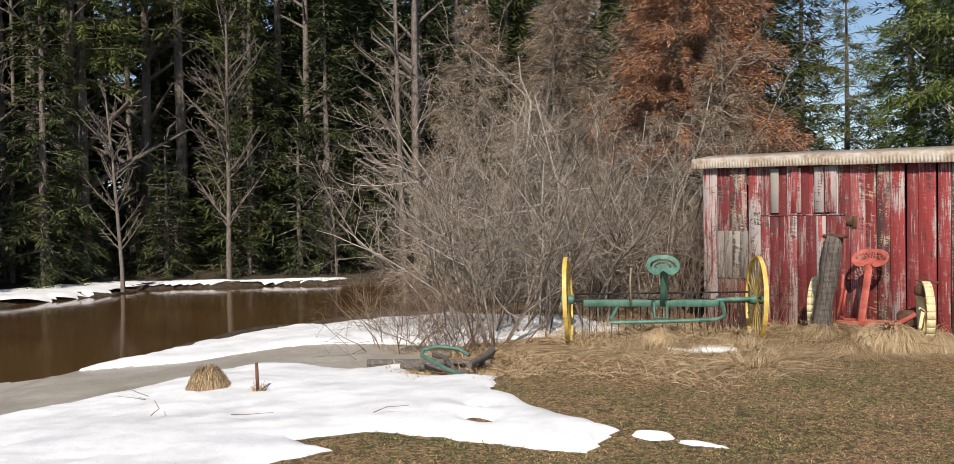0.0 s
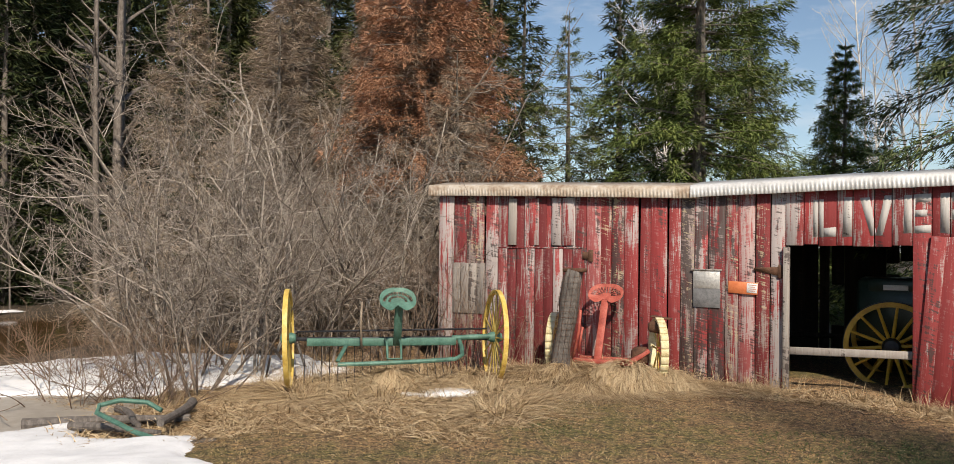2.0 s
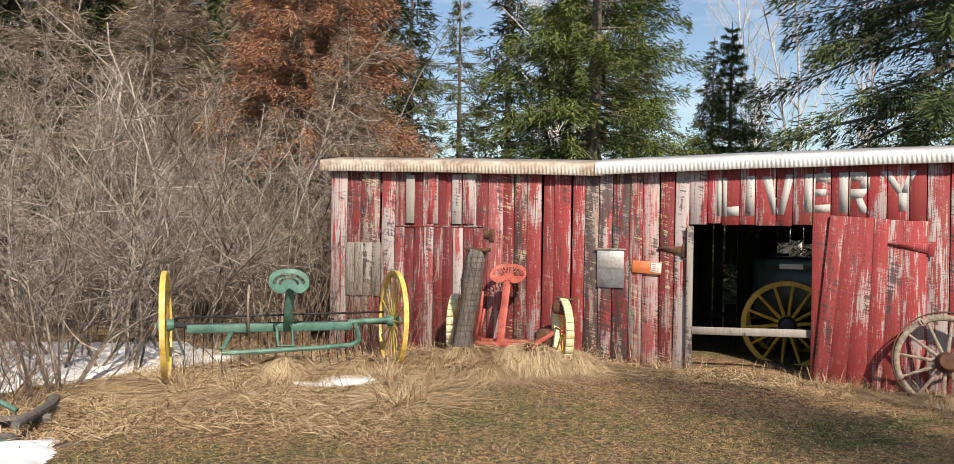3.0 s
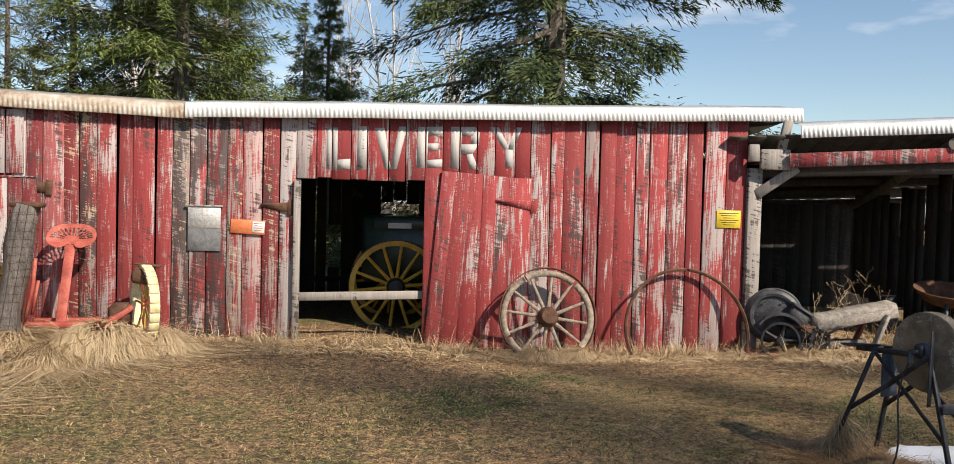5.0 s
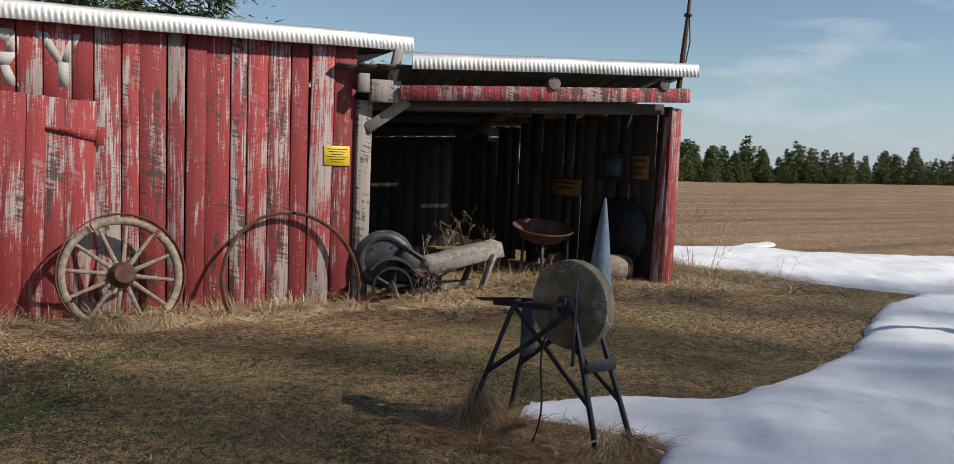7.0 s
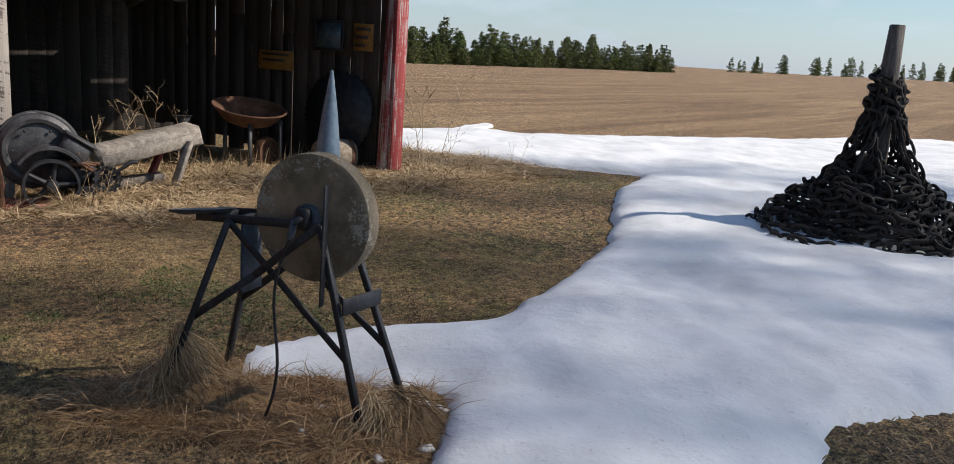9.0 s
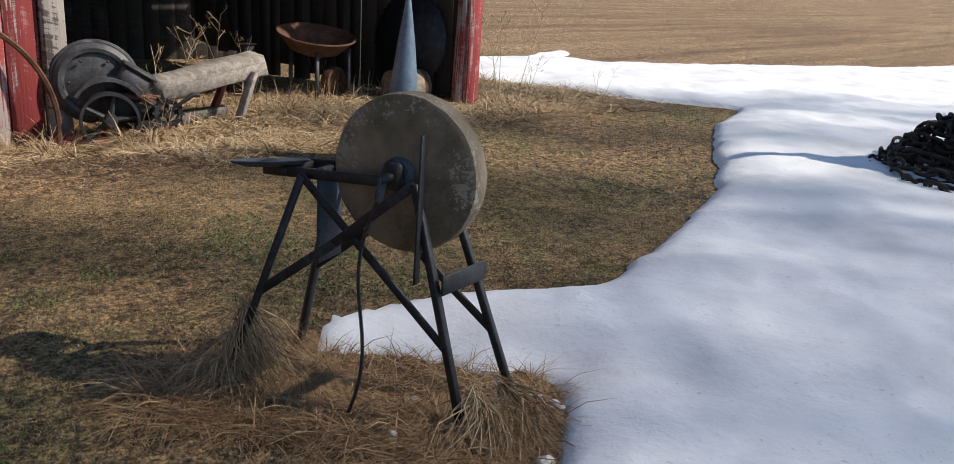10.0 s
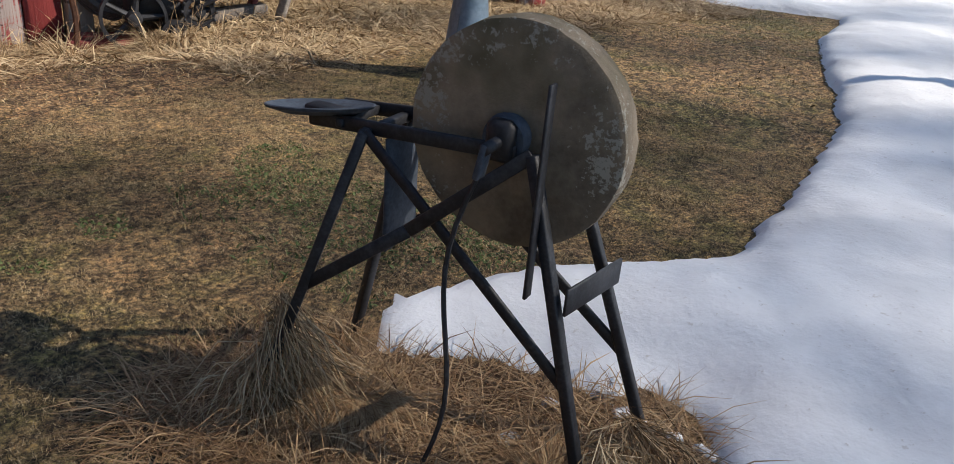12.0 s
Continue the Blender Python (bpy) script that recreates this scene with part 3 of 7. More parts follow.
# ---- trees ----
def conifer(seed, h, r, whorls, per, twigs, tl, tw, bare, droop, top=0.25, shape=0.85, upper=0.0, wood_r=1.0, hang=0.10, flatter=0.42):
    """Trunk with limbs, and a crown of many small needle sprays."""
    rs = np.random.RandomState(seed)
    wood, crown = Geo(), Geo()
    ks = np.linspace(0, 1, 9)
    tr = (0.011 * h + 0.03) * max(0.4, min(1.0, wood_r))
    bend = np.cumsum(rs.randn(9, 2) * 0.012 * h / 9, 0)
    axis = np.stack([bend[:, 0], bend[:, 1], ks * h - 0.3 * (ks == 0)], -1)
    wood.tube(axis, tr * (1 - ks) ** 0.8 + 0.012, 9)
    cv = []
    for w in range(whorls):
        k = bare + (0.985 - bare) * (w + rs.rand() * 0.6) / whorls
        base = np.array([np.interp(k, ks, axis[:, i]) for i in range(3)])
        kk = (k - bare) / (1 - bare)
        ln = r * ((1 - kk) ** shape * (1 - upper) + upper * math.sin(math.pi * min(1, kk + 0.25))) + top * 0.3
        for b in range(per):
            if rs.rand() < 0.12:
                continue
            az = rs.rand() * 6.283
            L = ln * (0.55 + 0.6 * rs.rand())
            out = np.array((math.cos(az), math.sin(az), 0))
            side = np.array((-math.sin(az), math.cos(az), 0))
            s = np.linspace(0, 1, 5)
            rise = 0.25 * (kk - 0.35) + 0.13 * rs.randn() - droop * (1 - kk * 0.7) * s + 0.30 * droop * s ** 3
            spine = base + out * (L * s)[:, None] + np.array((0, 0, 1)) * (L * s * rise)[:, None] + side * (0.12 * L * s ** 2 * rs.randn())[:, None]
            wood.tube(spine[[0, 2, 4]], [wood_r * (0.012 + 0.012 * L), wood_r * (0.008 + 0.005 * L), 0.003], 3, caps=False)
            n = max(4, int(twigs * L / r * (0.5 + 0.5 * rs.rand()) + 3))
            t = 0.10 + 0.92 * rs.rand(n) ** 0.75
            p = np.stack([np.interp(t, s, spine[:, i]) for i in range(3)], -1)
            sd = np.where(rs.rand(n) < 0.5, -1.0, 1.0)
            spread = (1.15 - 0.75 * t) * (0.5 + 0.6 * rs.rand(n))
            d = out * (0.45 + 0.5 * rs.rand(n))[:, None] + side * (sd * spread * 1.3)[:, None] + np.array((0, 0, 1)) * (rs.randn(n) * flatter - hang)[:, None]
            d /= np.linalg.norm(d, axis=1)[:, None]
            off = rs.rand(n)[:, None] * d * (0.22 * L * (1.15 - t))[:, None]
            p = p + off + np.array((0, 0, 1)) * (rs.randn(n) * 0.09 * min(L, 1))[:, None]
            ll = tl * (0.6 + 0.8 * rs.rand(n))[:, None]
            up = rs.randn(n, 3) * 0.5 + np.array((0, 0, 1))
            wv = np.cross(d, up)
            wv = wv / (np.linalg.norm(wv, axis=1)[:, None] + 1e-9) * tw * (0.7 + 0.6 * rs.rand(n))[:, None]
            sag = np.array((0, 0, -0.12 * tl))
            cv.append(np.stack([p + wv, p + d * ll + sag, p - wv], 1).reshape(-1, 3))
    V = np.vstack(cv)
    crown.add(V, np.arange(len(V)).reshape(-1, 3))
    return wood.mesh("trunk", True), crown.mesh("crown")


def tree(name, x, y, meshes, mats, label, scale=1.0, turn=0.0, lean=0.0, group="", sink=0.15):
    ob = thing(name, pose(x, y, gz(x, y) - sink, lean, 0, turn) @ Matrix.Scale(scale, 4), label, "tree", group)
    part("trunk", meshes[0], mats[0], ob)
    if meshes[1]:
        part("crown", meshes[1], mats[1], ob)
    return ob


def limbs(seed, stems, h, spread, depth, kids, rad, up=0.5, wig=0.12, sides=3, segs=4, ratio=0.55, base=0.15, low=0.25):
    """Bare branching wood: stems that fork again and again."""
    rs = np.random.RandomState(seed)
    g, fine = Geo(), Geo()

    def grow(p, d, L, r, lev):
        pts = [p]
        for i in range(segs):
            d = d + rs.randn(3) * wig + np.array((0, 0, up * 0.06 if lev else 0.02))
            d = d / np.linalg.norm(d)
            p = p + d * L / segs
            pts.append(p)
        (fine if lev else g).tube(pts, np.linspace(r, max(r * 0.35, 0.0013), segs + 1), 6 if (lev == 0 and r > 0.03) else sides, caps=False)
        if lev >= depth:
            return
        for k in range(kids[lev]):
            t = low + (1 - low) * rs.rand()
            q = pts[min(segs - 1, int(t * segs))] * 1.0
            q = q + (pts[min(segs, int(t * segs) + 1)] - q) * (t * segs % 1)
            a = rs.rand() * 6.283
            e = rs.randn(3)
            e -= e.dot(d) * d
            e /= np.linalg.norm(e) + 1e-9
            nd = d * (0.55 + 0.35 * rs.rand()) + e * (0.75 + 0.3 * rs.rand())
            nd[2] += 0.15 * up
            grow(q, nd / np.linalg.norm(nd), L * ratio * (0.6 + 0.7 * rs.rand()) * (1.15 - 0.5 * t), max(r * 0.5 * (1.1 - 0.5 * t), 0.0019), lev + 1)

    for i in range(stems):
        a, s = rs.rand() * 6.283, math.sqrt(rs.rand())
        d = np.array((math.cos(a) * spread * s, math.sin(a) * spread * s, 1.0))
        p0 = np.array((math.cos(a) * base * s, math.sin(a) * base * s, -0.1))
        grow(p0, d / np.linalg.norm(d), h * (0.65 + 0.45 * rs.rand()), rad * (0.6 + 0.6 * rs.rand()), 0)
    return g.mesh("stems"), fine.mesh("twigs")


SPRUCE_NEAR = [conifer(11, 11.5, 3.0, 42, 8, 1150, 0.125, 0.0125, 0.03, 0.38, hang=0.2, flatter=0.36), conifer(12, 15.0, 4.1, 40, 8, 1450, 0.14, 0.0135, 0.06, 0.36, hang=0.28, flatter=0.32)]
FIR = [conifer(21, 17, 2.8, 42, 6, 105, 0.42, 0.04, 0.10, 0.45), conifer(22, 20, 3.1, 44, 6, 105, 0.45, 0.042, 0.22, 0.4), conifer(23, 14, 2.4, 38, 6, 100, 0.36, 0.036, 0.03, 0.5)]
PINE = [conifer(31, 18, 2.6, 20, 6, 200, 0.32, 0.022, 0.45, 0.1, 0.4, 0.5, 0.5), conifer(32, 20, 3.0, 22, 6, 200, 0.32, 0.022, 0.55, 0.05, 0.4, 0.5, 0.5)]
DEAD = conifer(41, 11.0, 2.3, 48, 8, 820, 0.11, 0.0085, 0.30, 0.3)
DEADSKEL = conifer(42, 9.5, 2.6, 40, 8, 300, 0.28, 0.007, 0.02, 0.3)
MIXT = {"f": (FIR, (M_bark, M_cedar)), "p": (PINE, (M_bark, M_pine)), "s": (SPRUCE_NEAR, (M_bark, M_spruce))}

tree("spruce_tree", -4.9, 18.6, SPRUCE_NEAR[0], (M_bark, M_spruce), "tall green spruce rising behind the red shed", 1.0, 40)
tree("spruce_tree", 1.7, 18.4, SPRUCE_NEAR[1], (M_bark, M_spruceblue), "broad dark spruce with spreading limbs behind the shed", 1.14, 130)
tree("spruce_tree", -2.6, 24, SPRUCE_NEAR[0], (M_bark, M_spruce), "young spruce standing further back behind the shed", 0.62, 200)
tree("dead_spruce_tree", -10.5, 17.4, DEAD, (M_barkgrey, M_dead), "dying spruce with rust-brown needles at its top", 1.05, 10)
tree("dead_spruce_tree", -14.6, 21.5, DEAD, (M_barkgrey, M_dead), "dying spruce with rust-brown needles at its top", 0.9, 100)
for x, y, s, a in ((-10.3, 17.0, 0.8, 70), (-9.0, 16.0, 0.62, 20), (-14.2, 17.2, 1.0, 150), (-12.4, 18.2, 0.95, 200), (-13.2, 15.6, 0.75, 310), (-11.8, 20.0, 1.1, 30), (-15.8, 19.0, 1.15, 80), (-17.0, 16.6, 1.0, 190), (-13.6, 22.5, 1.1, 260)):
    tree("dead_spruce_tree", x, y, DEADSKEL, (M_barkgrey, M_deadgrey), "bare grey-brown dead spruce full of dry twigs", s, a)
# wood across the river
rs = np.random.RandomState(5)
for row in range(3):
    for k in range(17):
        y = -9 + k * 3.4 + rs.randn() * 0.9
        x = float(far_bank(y)) - 4.0 - row * 4.2 + rs.randn() * 1.0
        kind = "f" if rs.rand() < 0.66 else "p"
        meshes, mats = MIXT[kind]
        i = rs.randint(len(meshes))
        s = (0.72 if row == 0 else 0.95) + 0.3 * rs.rand()
        tree("fir_tree" if kind == "f" else "pine_tree", x, y, meshes[i], mats, "dark conifer in the dense wood across the river", s, rs.rand() * 360, 0, "wood across the river")
FIRBACK = conifer(24, 18, 3.4, 26, 6, 50, 0.9, 0.13, 0.02, 0.4)
YOUNG = conifer(25, 4.2, 1.25, 24, 6, 60, 0.2, 0.018, 0.02, 0.4)
for row in range(3):
    for k in range(15):
        y = -12 + k * 4.2 + rs.randn()
        tree("fir_tree", float(far_bank(y)) - 20 - row * 4.5 + rs.randn(), y, FIRBACK, (M_bark, M_cedar), "dark conifer deep in the wood across the river", 0.95 + 0.3 * rs.rand(), rs.rand() * 360, 0, "wood across the river")
for k in range(44):
    y = -8 + k * 0.95 + rs.randn() * 0.5
    tree("young_fir_tree", float(far_bank(y)) - 3.0 - 5.0 * rs.rand(), y, YOUNG, (M_bark, M_cedar), "young dark fir in the undergrowth of the far bank", 0.7 + 0.7 * rs.rand(), rs.rand() * 360, 0, "undergrowth on the far bank")
for x, y, kind, i, s in ((-14, 27, "f", 0, 0.8), (-10.5, 25.5, "p", 0, 0.52), (-7.6, 27, "f", 2, 0.75), (-16.5, 31, "f", 1, 0.9), (-9.5, 33, "f", 2, 0.8), (-6.2, 31, "p", 0, 0.6), (-12.5, 36, "f", 0, 0.9), (-2.5, 42, "f", 2, 0.6), (-5, 47, "f", 0, 0.7), (0.5, 45, "f", 2, 0.55), (3, 50, "f", 0, 0.55), (-8.5, 44, "f", 1, 0.7), (-19.5, 28.5, "f", 2, 1.0), (-23, 33, "f", 1, 1.0), (-18, 38, "f", 0, 1.0), (-6.4, 25.4, "p", 1, 0.5)):
    meshes, mats = MIXT[kind]
    tree("fir_tree" if kind == "f" else "pine_tree", x, y, meshes[i], mats, "conifer in the wood behind the shed", s, x * 77, 0, "wood behind the shed")
# tall open-crowned pines behind the path, whose thin shade falls across the yard
SLIM = conifer(13, 24.0, 2.7, 72, 7, 13, 0.4, 0.019, 0.42, 0.2, 0.4, 0.5, 0.5, 0.18)
BROAD = conifer(14, 24.0, 3.5, 72, 8, 13, 0.4, 0.019, 0.42, 0.2, 0.4, 0.5, 0.5, 0.18)
for x, y, mesh_, s, a in ((14.2, -10.0, SLIM, 1.0, 20), (15.5, -10.3, SLIM, 1.0, 100), (17.1, -9.7, SLIM, 1.0, 160), (19.6, -10.3, SLIM, 1.0, 220), (21.8, -9.9, BROAD, 1.0, 310), (24.3, -9.8, SLIM, 1.0, 40)):
    tree("pine_tree", x, y, mesh_, (M_bark, M_spruceblue), "tall open-crowned pine at the edge of the yard", s, a, 0, "yard trees")
# distant treelines past the field
fline = conifer(51, 11, 2.4, 18, 5, 34, 0.9, 0.15, 0.05, 0.3)
pline = conifer(52, 12, 3.2, 14, 5, 40, 0.95, 0.18, 0.06, 0.1, 0.4, 0.5, 0.4)
rs = np.random.RandomState(8)
for k in range(170):
    t = k / 170
    ang = radians(50 - 27.0 * t + rs.randn() * 0.25)
    dist = 108 + 55 * t + rs.rand() * 18
    x, y = dist * math.cos(ang), 6 + dist * math.sin(ang)
    pick = rs.rand()
    tree("field_pine_tree" if pick < 0.5 else "field_spruce_tree", x, y, pline if pick < 0.5 else fline, (M_bark, M_pine if pick < 0.5 else M_spruce), "conifer in the distant treeline past the field", (0.46 - 0.2 * t) + 0.2 * rs.rand() * (1 if k % 4 else 1.4), k * 47, 0, "treeline past the field")
for k in range(60):
    ang = radians(50 - 27.5 * k / 60 + rs.randn() * 0.2)
    dist = 104 + 55 * k / 60 + rs.rand() * 5
    tree("field_shrub_pine", dist * math.cos(ang), 6 + dist * math.sin(ang), pline, (M_bark, M_pine), "low young pine along the edge of the field", 0.2 + 0.14 * rs.rand(), k * 63, 0, "treeline past the field")
for k in range(60):
    ang = radians(19.5 - 24 * k / 60 + rs.randn() * 0.6)
    dist = 320 + rs.rand() * 40
    x, y = dist * math.cos(ang), 6 + dist * math.sin(ang)
    tree("field_spruce_tree", x, y, fline if k % 3 else pline, (M_bark, M_spruceblue), "conifer in the far treeline on the horizon", 0.35 + 0.3 * rs.rand(), k * 31, 0, "far treeline")

# ---- red shed ----
WY = 12.815
SHED_L, SHED_R = -7.46, 2.86


def wall_top(x):
    return float(np.interp(x, [-7.46, -3.54, 2.86], [2.49, 2.41, 2.60]))


shed = thing("livery_shed", pose(0, 0, 0), "long weathered red board shed with a sheet-metal roof", "shed", kind="structure")
wall_front = part("wall_front", Geo().box((-5.0, WY + 0.07, 0.0), (0.001, 0.001, 0.001)), M_inside, shed)


def board(x0, x1, z0, z1, y, mat, parent, dz=0.0, thick=0.024, lean=0.0, name="board", loose=1.0):
    """One upright plank, its foot at its origin."""
    g = Geo().box((0, 0, (z1 - z0) / 2), (x1 - x0, thick, z1 - z0), None, 0.004)
    if dz:
        v = g.v[0]
        v[:, 2] += np.where(v[:, 2] > (z1 - z0) / 2, v[:, 0] / (x1 - x0) * dz, 0)
    return part(name, g, mat, parent, m=pose((x0 + x1) / 2, y, z0, loose * random.uniform(-0.4, 0.4), lean + loose * random.uniform(-0.3, 0.3), loose * random.uniform(-1.2, 1.2)))


# boards of the front by their edges: k kept, r red, w worn, d dark, t tarred, p chalky pink
EDGES = [-7.46, -7.2, -6.96, -6.66, -6.44, -6.21, -6.01, -5.84, -5.66, -5.51, -5.36, -5.22, -5.04, -4.82, -4.66, -4.48, -4.28, -4.11, -3.88, -3.71, -3.52, -3.34, -3.12, -2.95, -2.74, -2.56, -2.38,
         -2.16, -1.99, -1.78, -1.6, -1.36, -1.17, -0.95, -0.75, -0.56, -0.36, -0.15, 0.08, 0.26, 0.5, 0.66, 0.91, 1.08, 1.27, 1.52, 1.69, 1.91, 2.15, 2.34, 2.61, 2.86]
LOOKS = "wdtwddrdrdwdpttrrkrtrdtptw" + "wkkkkkwkkkkkk" + "wrrdrkrkwkrr"
TONES = {"k": M_redclean, "r": M_red, "w": M_redworn, "d": M_reddark, "t": M_redtar, "p": M_redpink}
rb = random.Random(4)
for x0, x1, look_ in zip(EDGES, EDGES[1:], LOOKS):
    xm = (x0 + x1) / 2
    top, foot, lettered = wall_top(xm), gz(xm, WY) - 0.08, -2.38 < xm < 0.26
    if -2.37 < xm < -0.85:
        foot = 1.76 + rb.uniform(-0.015, 0.015)
    elif -0.85 < xm < 0.2:
        foot = 1.80
    y = WY + (0 if lettered else rb.uniform(-0.008, 0.008))
    gap = rb.uniform(0.003, 0.007)
    board(x0 + gap, x1 - gap, foot, top, y, TONES[look_], wall_front, loose=0.0 if lettered else 1.0)
# skewed right leaf of the double door
leaf = part("door_leaf", Geo().box((0.1, WY + 0.02, 0.9), (0.9, 0.02, 0.08), None, 0.004), M_inside, shed, "red board door leaf hanging askew")
xl = -0.93
for i in range(6):
    w = (0.17, 0.2, 0.21, 0.17, 0.18, 0.27)[i]
    board(xl + 0.003, xl + w - 0.003, -0.14, 1.89 - 0.012 * i, WY - 0.035, M_redclean if i % 4 else M_red, leaf, lean=4.6 - 0.9 * i if i < 4 else 0.6)
    xl += w
# frame posts of the doorway and wall core
for nm, x0, z0, z1, w in (("door_post", -2.36, -0.12, 1.74, 0.075), ("corner_post", 2.96, -0.15, 2.03, 0.17)):
    part(nm, Geo().box((0, 0, (z1 - z0) / 2), (w, 0.1, z1 - z0), None, 0.008), M_grey, shed, "grey weathered post", m=pose(x0, WY - 0.03, z0))
plank = Geo().box((0, 0, 0), (0.21, 0.024, 2.4), None, 0.003).mesh("plank")
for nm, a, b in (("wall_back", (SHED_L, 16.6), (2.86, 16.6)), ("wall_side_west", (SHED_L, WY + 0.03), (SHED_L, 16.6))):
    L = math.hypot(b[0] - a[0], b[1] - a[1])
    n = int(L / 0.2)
    w = part(nm, Geo().box(((a[0] + b[0]) / 2, (a[1] + b[1]) / 2, 0.3), (abs(b[0] - a[0]) + 0.05, abs(b[1] - a[1]) + 0.05, 0.08)), M_deepshade, shed)
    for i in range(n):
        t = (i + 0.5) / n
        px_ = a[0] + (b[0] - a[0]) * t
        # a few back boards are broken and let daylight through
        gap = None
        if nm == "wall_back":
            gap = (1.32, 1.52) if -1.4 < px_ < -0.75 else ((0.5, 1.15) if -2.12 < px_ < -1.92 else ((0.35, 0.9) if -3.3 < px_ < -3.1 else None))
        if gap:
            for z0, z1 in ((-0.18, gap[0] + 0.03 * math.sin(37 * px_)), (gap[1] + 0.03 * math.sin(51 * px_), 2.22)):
                part("plank", Geo().box((0, 0, (z0 + z1) / 2), (0.19, 0.024, z1 - z0), None, 0.003), M_deepshade, w, m=pose(px_, a[1], 0))
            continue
        part("plank", plank, M_deepshade, w, m=pose(a[0] + (b[0] - a[0]) * t, a[1] + (b[1] - a[1]) * t, 1.02, 0, 0, 0 if a[1] == b[1] else 90) @ Matrix.Diagonal((0.95 if i % 11 == 5 else (0.72 if nm == "wall_back" and -2.35 < px_ < -2.12 else 1.0), 1, 1, 1)))
part("wall_middle", Geo().box((2.80, 14.7, 1.0), (0.03, 3.6, 2.4)), M_deepshade, shed)


def roof_deck(name, pts, thick, mat, parent, label=""):
    """Sloping slab: four corners of its top face."""
    p = np.array(pts, float)
    v = np.vstack([p, p - (0, 0, thick)])
    f = np.array([(0, 1, 2, 3), (7, 6, 5, 4), (0, 4, 5, 1), (1, 5, 6, 2), (2, 6, 7, 3), (3, 7, 4, 0)])
    return part(name, Geo().add(v, f), mat, parent, label)


def corrugated_edge(name, a, b, h, mat, parent, label):
    """Bent-over front edge of the roof sheeting: a smooth roll above, ribs below."""
    a, b = np.array(a, float), np.array(b, float)
    L = np.linalg.norm(b - a)
    n = int(L / 0.0125)
    along = (b - a) / L
    out = np.array((along[1], -along[0], 0))
    out /= np.linalg.norm(out)
    s = np.linspace(0, L, n)
    prof = [(-0.5, 0.09), (-0.05, 0.02), (0.02, 0.012), (0.045, -0.01), (0.05, -h * 0.50), (0.05, -h * 0.54), (0.056, -h * 0.97), (0.05, -h)]
    rows = []
    sag = 0.006 * np.sin(s * 1.1) + 0.002 * np.sin(s * 4.3)
    for k, (o, z) in enumerate(prof):
        rib = 0.006 * np.sign(np.sin(s * 2 * math.pi / 0.05)) if k >= 5 else 0
        rows.append(a + along * s[:, None] + out * (o + rib + 0 * s)[:, None] + np.array((0, 0, 1)) * (z + sag)[:, None])
    V = np.stack(rows, 0)
    i = np.arange(len(prof) * n).reshape(len(prof), n)
    f = np.stack([i[:-1, :-1], i[:-1, 1:], i[1:, 1:], i[1:, :-1]], -1).reshape(-1, 4)
    ob = part(name, Geo().add(V.reshape(-1, 3), f), mat, parent, label)
    ob.modifiers.new("thickness", "SOLIDIFY").thickness = 0.003
    return ob


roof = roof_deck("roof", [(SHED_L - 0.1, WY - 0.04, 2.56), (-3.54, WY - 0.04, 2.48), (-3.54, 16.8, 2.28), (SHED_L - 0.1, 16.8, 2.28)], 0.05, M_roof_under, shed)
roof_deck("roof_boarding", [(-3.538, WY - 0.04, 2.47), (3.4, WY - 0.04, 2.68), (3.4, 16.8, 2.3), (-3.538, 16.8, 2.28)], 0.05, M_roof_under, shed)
corrugated_edge("roof_edge_rusty", (SHED_L - 0.14, WY - 0.07, 2.61), (-3.45, WY - 0.07, 2.52), 0.15, M_roof_rust, shed, "rust-streaked corrugated roof edge")
corrugated_edge("roof_edge_white", (-3.56, WY - 0.08, 2.525), (3.5, WY - 0.08, 2.74), 0.15, M_roof_white, shed, "white corrugated roof edge")

# ---- open lean-to ----
OA, OB = Vector((3.3, 12.60, 0)), Vector((6.62, 11.62, 0))
ow = (OB - OA).normalized()
yaw_o = math.degrees(math.atan2(ow.y, ow.x))
LO = (OB - OA).length
lean_to = thing("lean_to", pose(OA.x, OA.y, 0, 0, 0, yaw_o), "open-fronted board lean-to with a red front beam", "shed", kind="structure")


def slanted(x0, z0, x1, z1, h, d, y, mat, name, label=""):
    g = Geo().bar((x0, y, z0), (x1, y, z1), h, d, (0, 1, 0), 0.008)
    return part(name, g, mat, lean_to, label)


slanted(-0.02, 2.12, LO + 0.06, 2.305, 0.165, 0.05, -0.10, M_redclean, "front_beam", "red-painted front beam")
# grey beam, its colour darkened to stand for the red beam's shadow
slanted(-0.3, 1.99, LO - 0.15, 2.135, 0.13, 0.12, 0.16, M_inside, "under_beam", "weathered beam, coloured dark for the shade it stands in")
part("post", Geo().box((0, 0, 1.1), (0.17, 0.06, 2.4), None, 0.006), M_red, lean_to, m=pose(LO - 0.06, -0.01, -0.15, 0, 0, 12))
part("post", Geo().box((0, 0, 1.05), (0.05, 0.12, 2.3), None, 0.006), M_redworn, lean_to, m=pose(LO - 0.19, 0.05, -0.15, 0, 2, 12))
part("joint_block", Geo().box((0, 0, 0), (0.34, 0.07, 0.24), None, 0.01), M_grey, lean_to, "pale grey weathered block", m=pose(-0.17, -0.04, 2.13, 0, 0, 6))
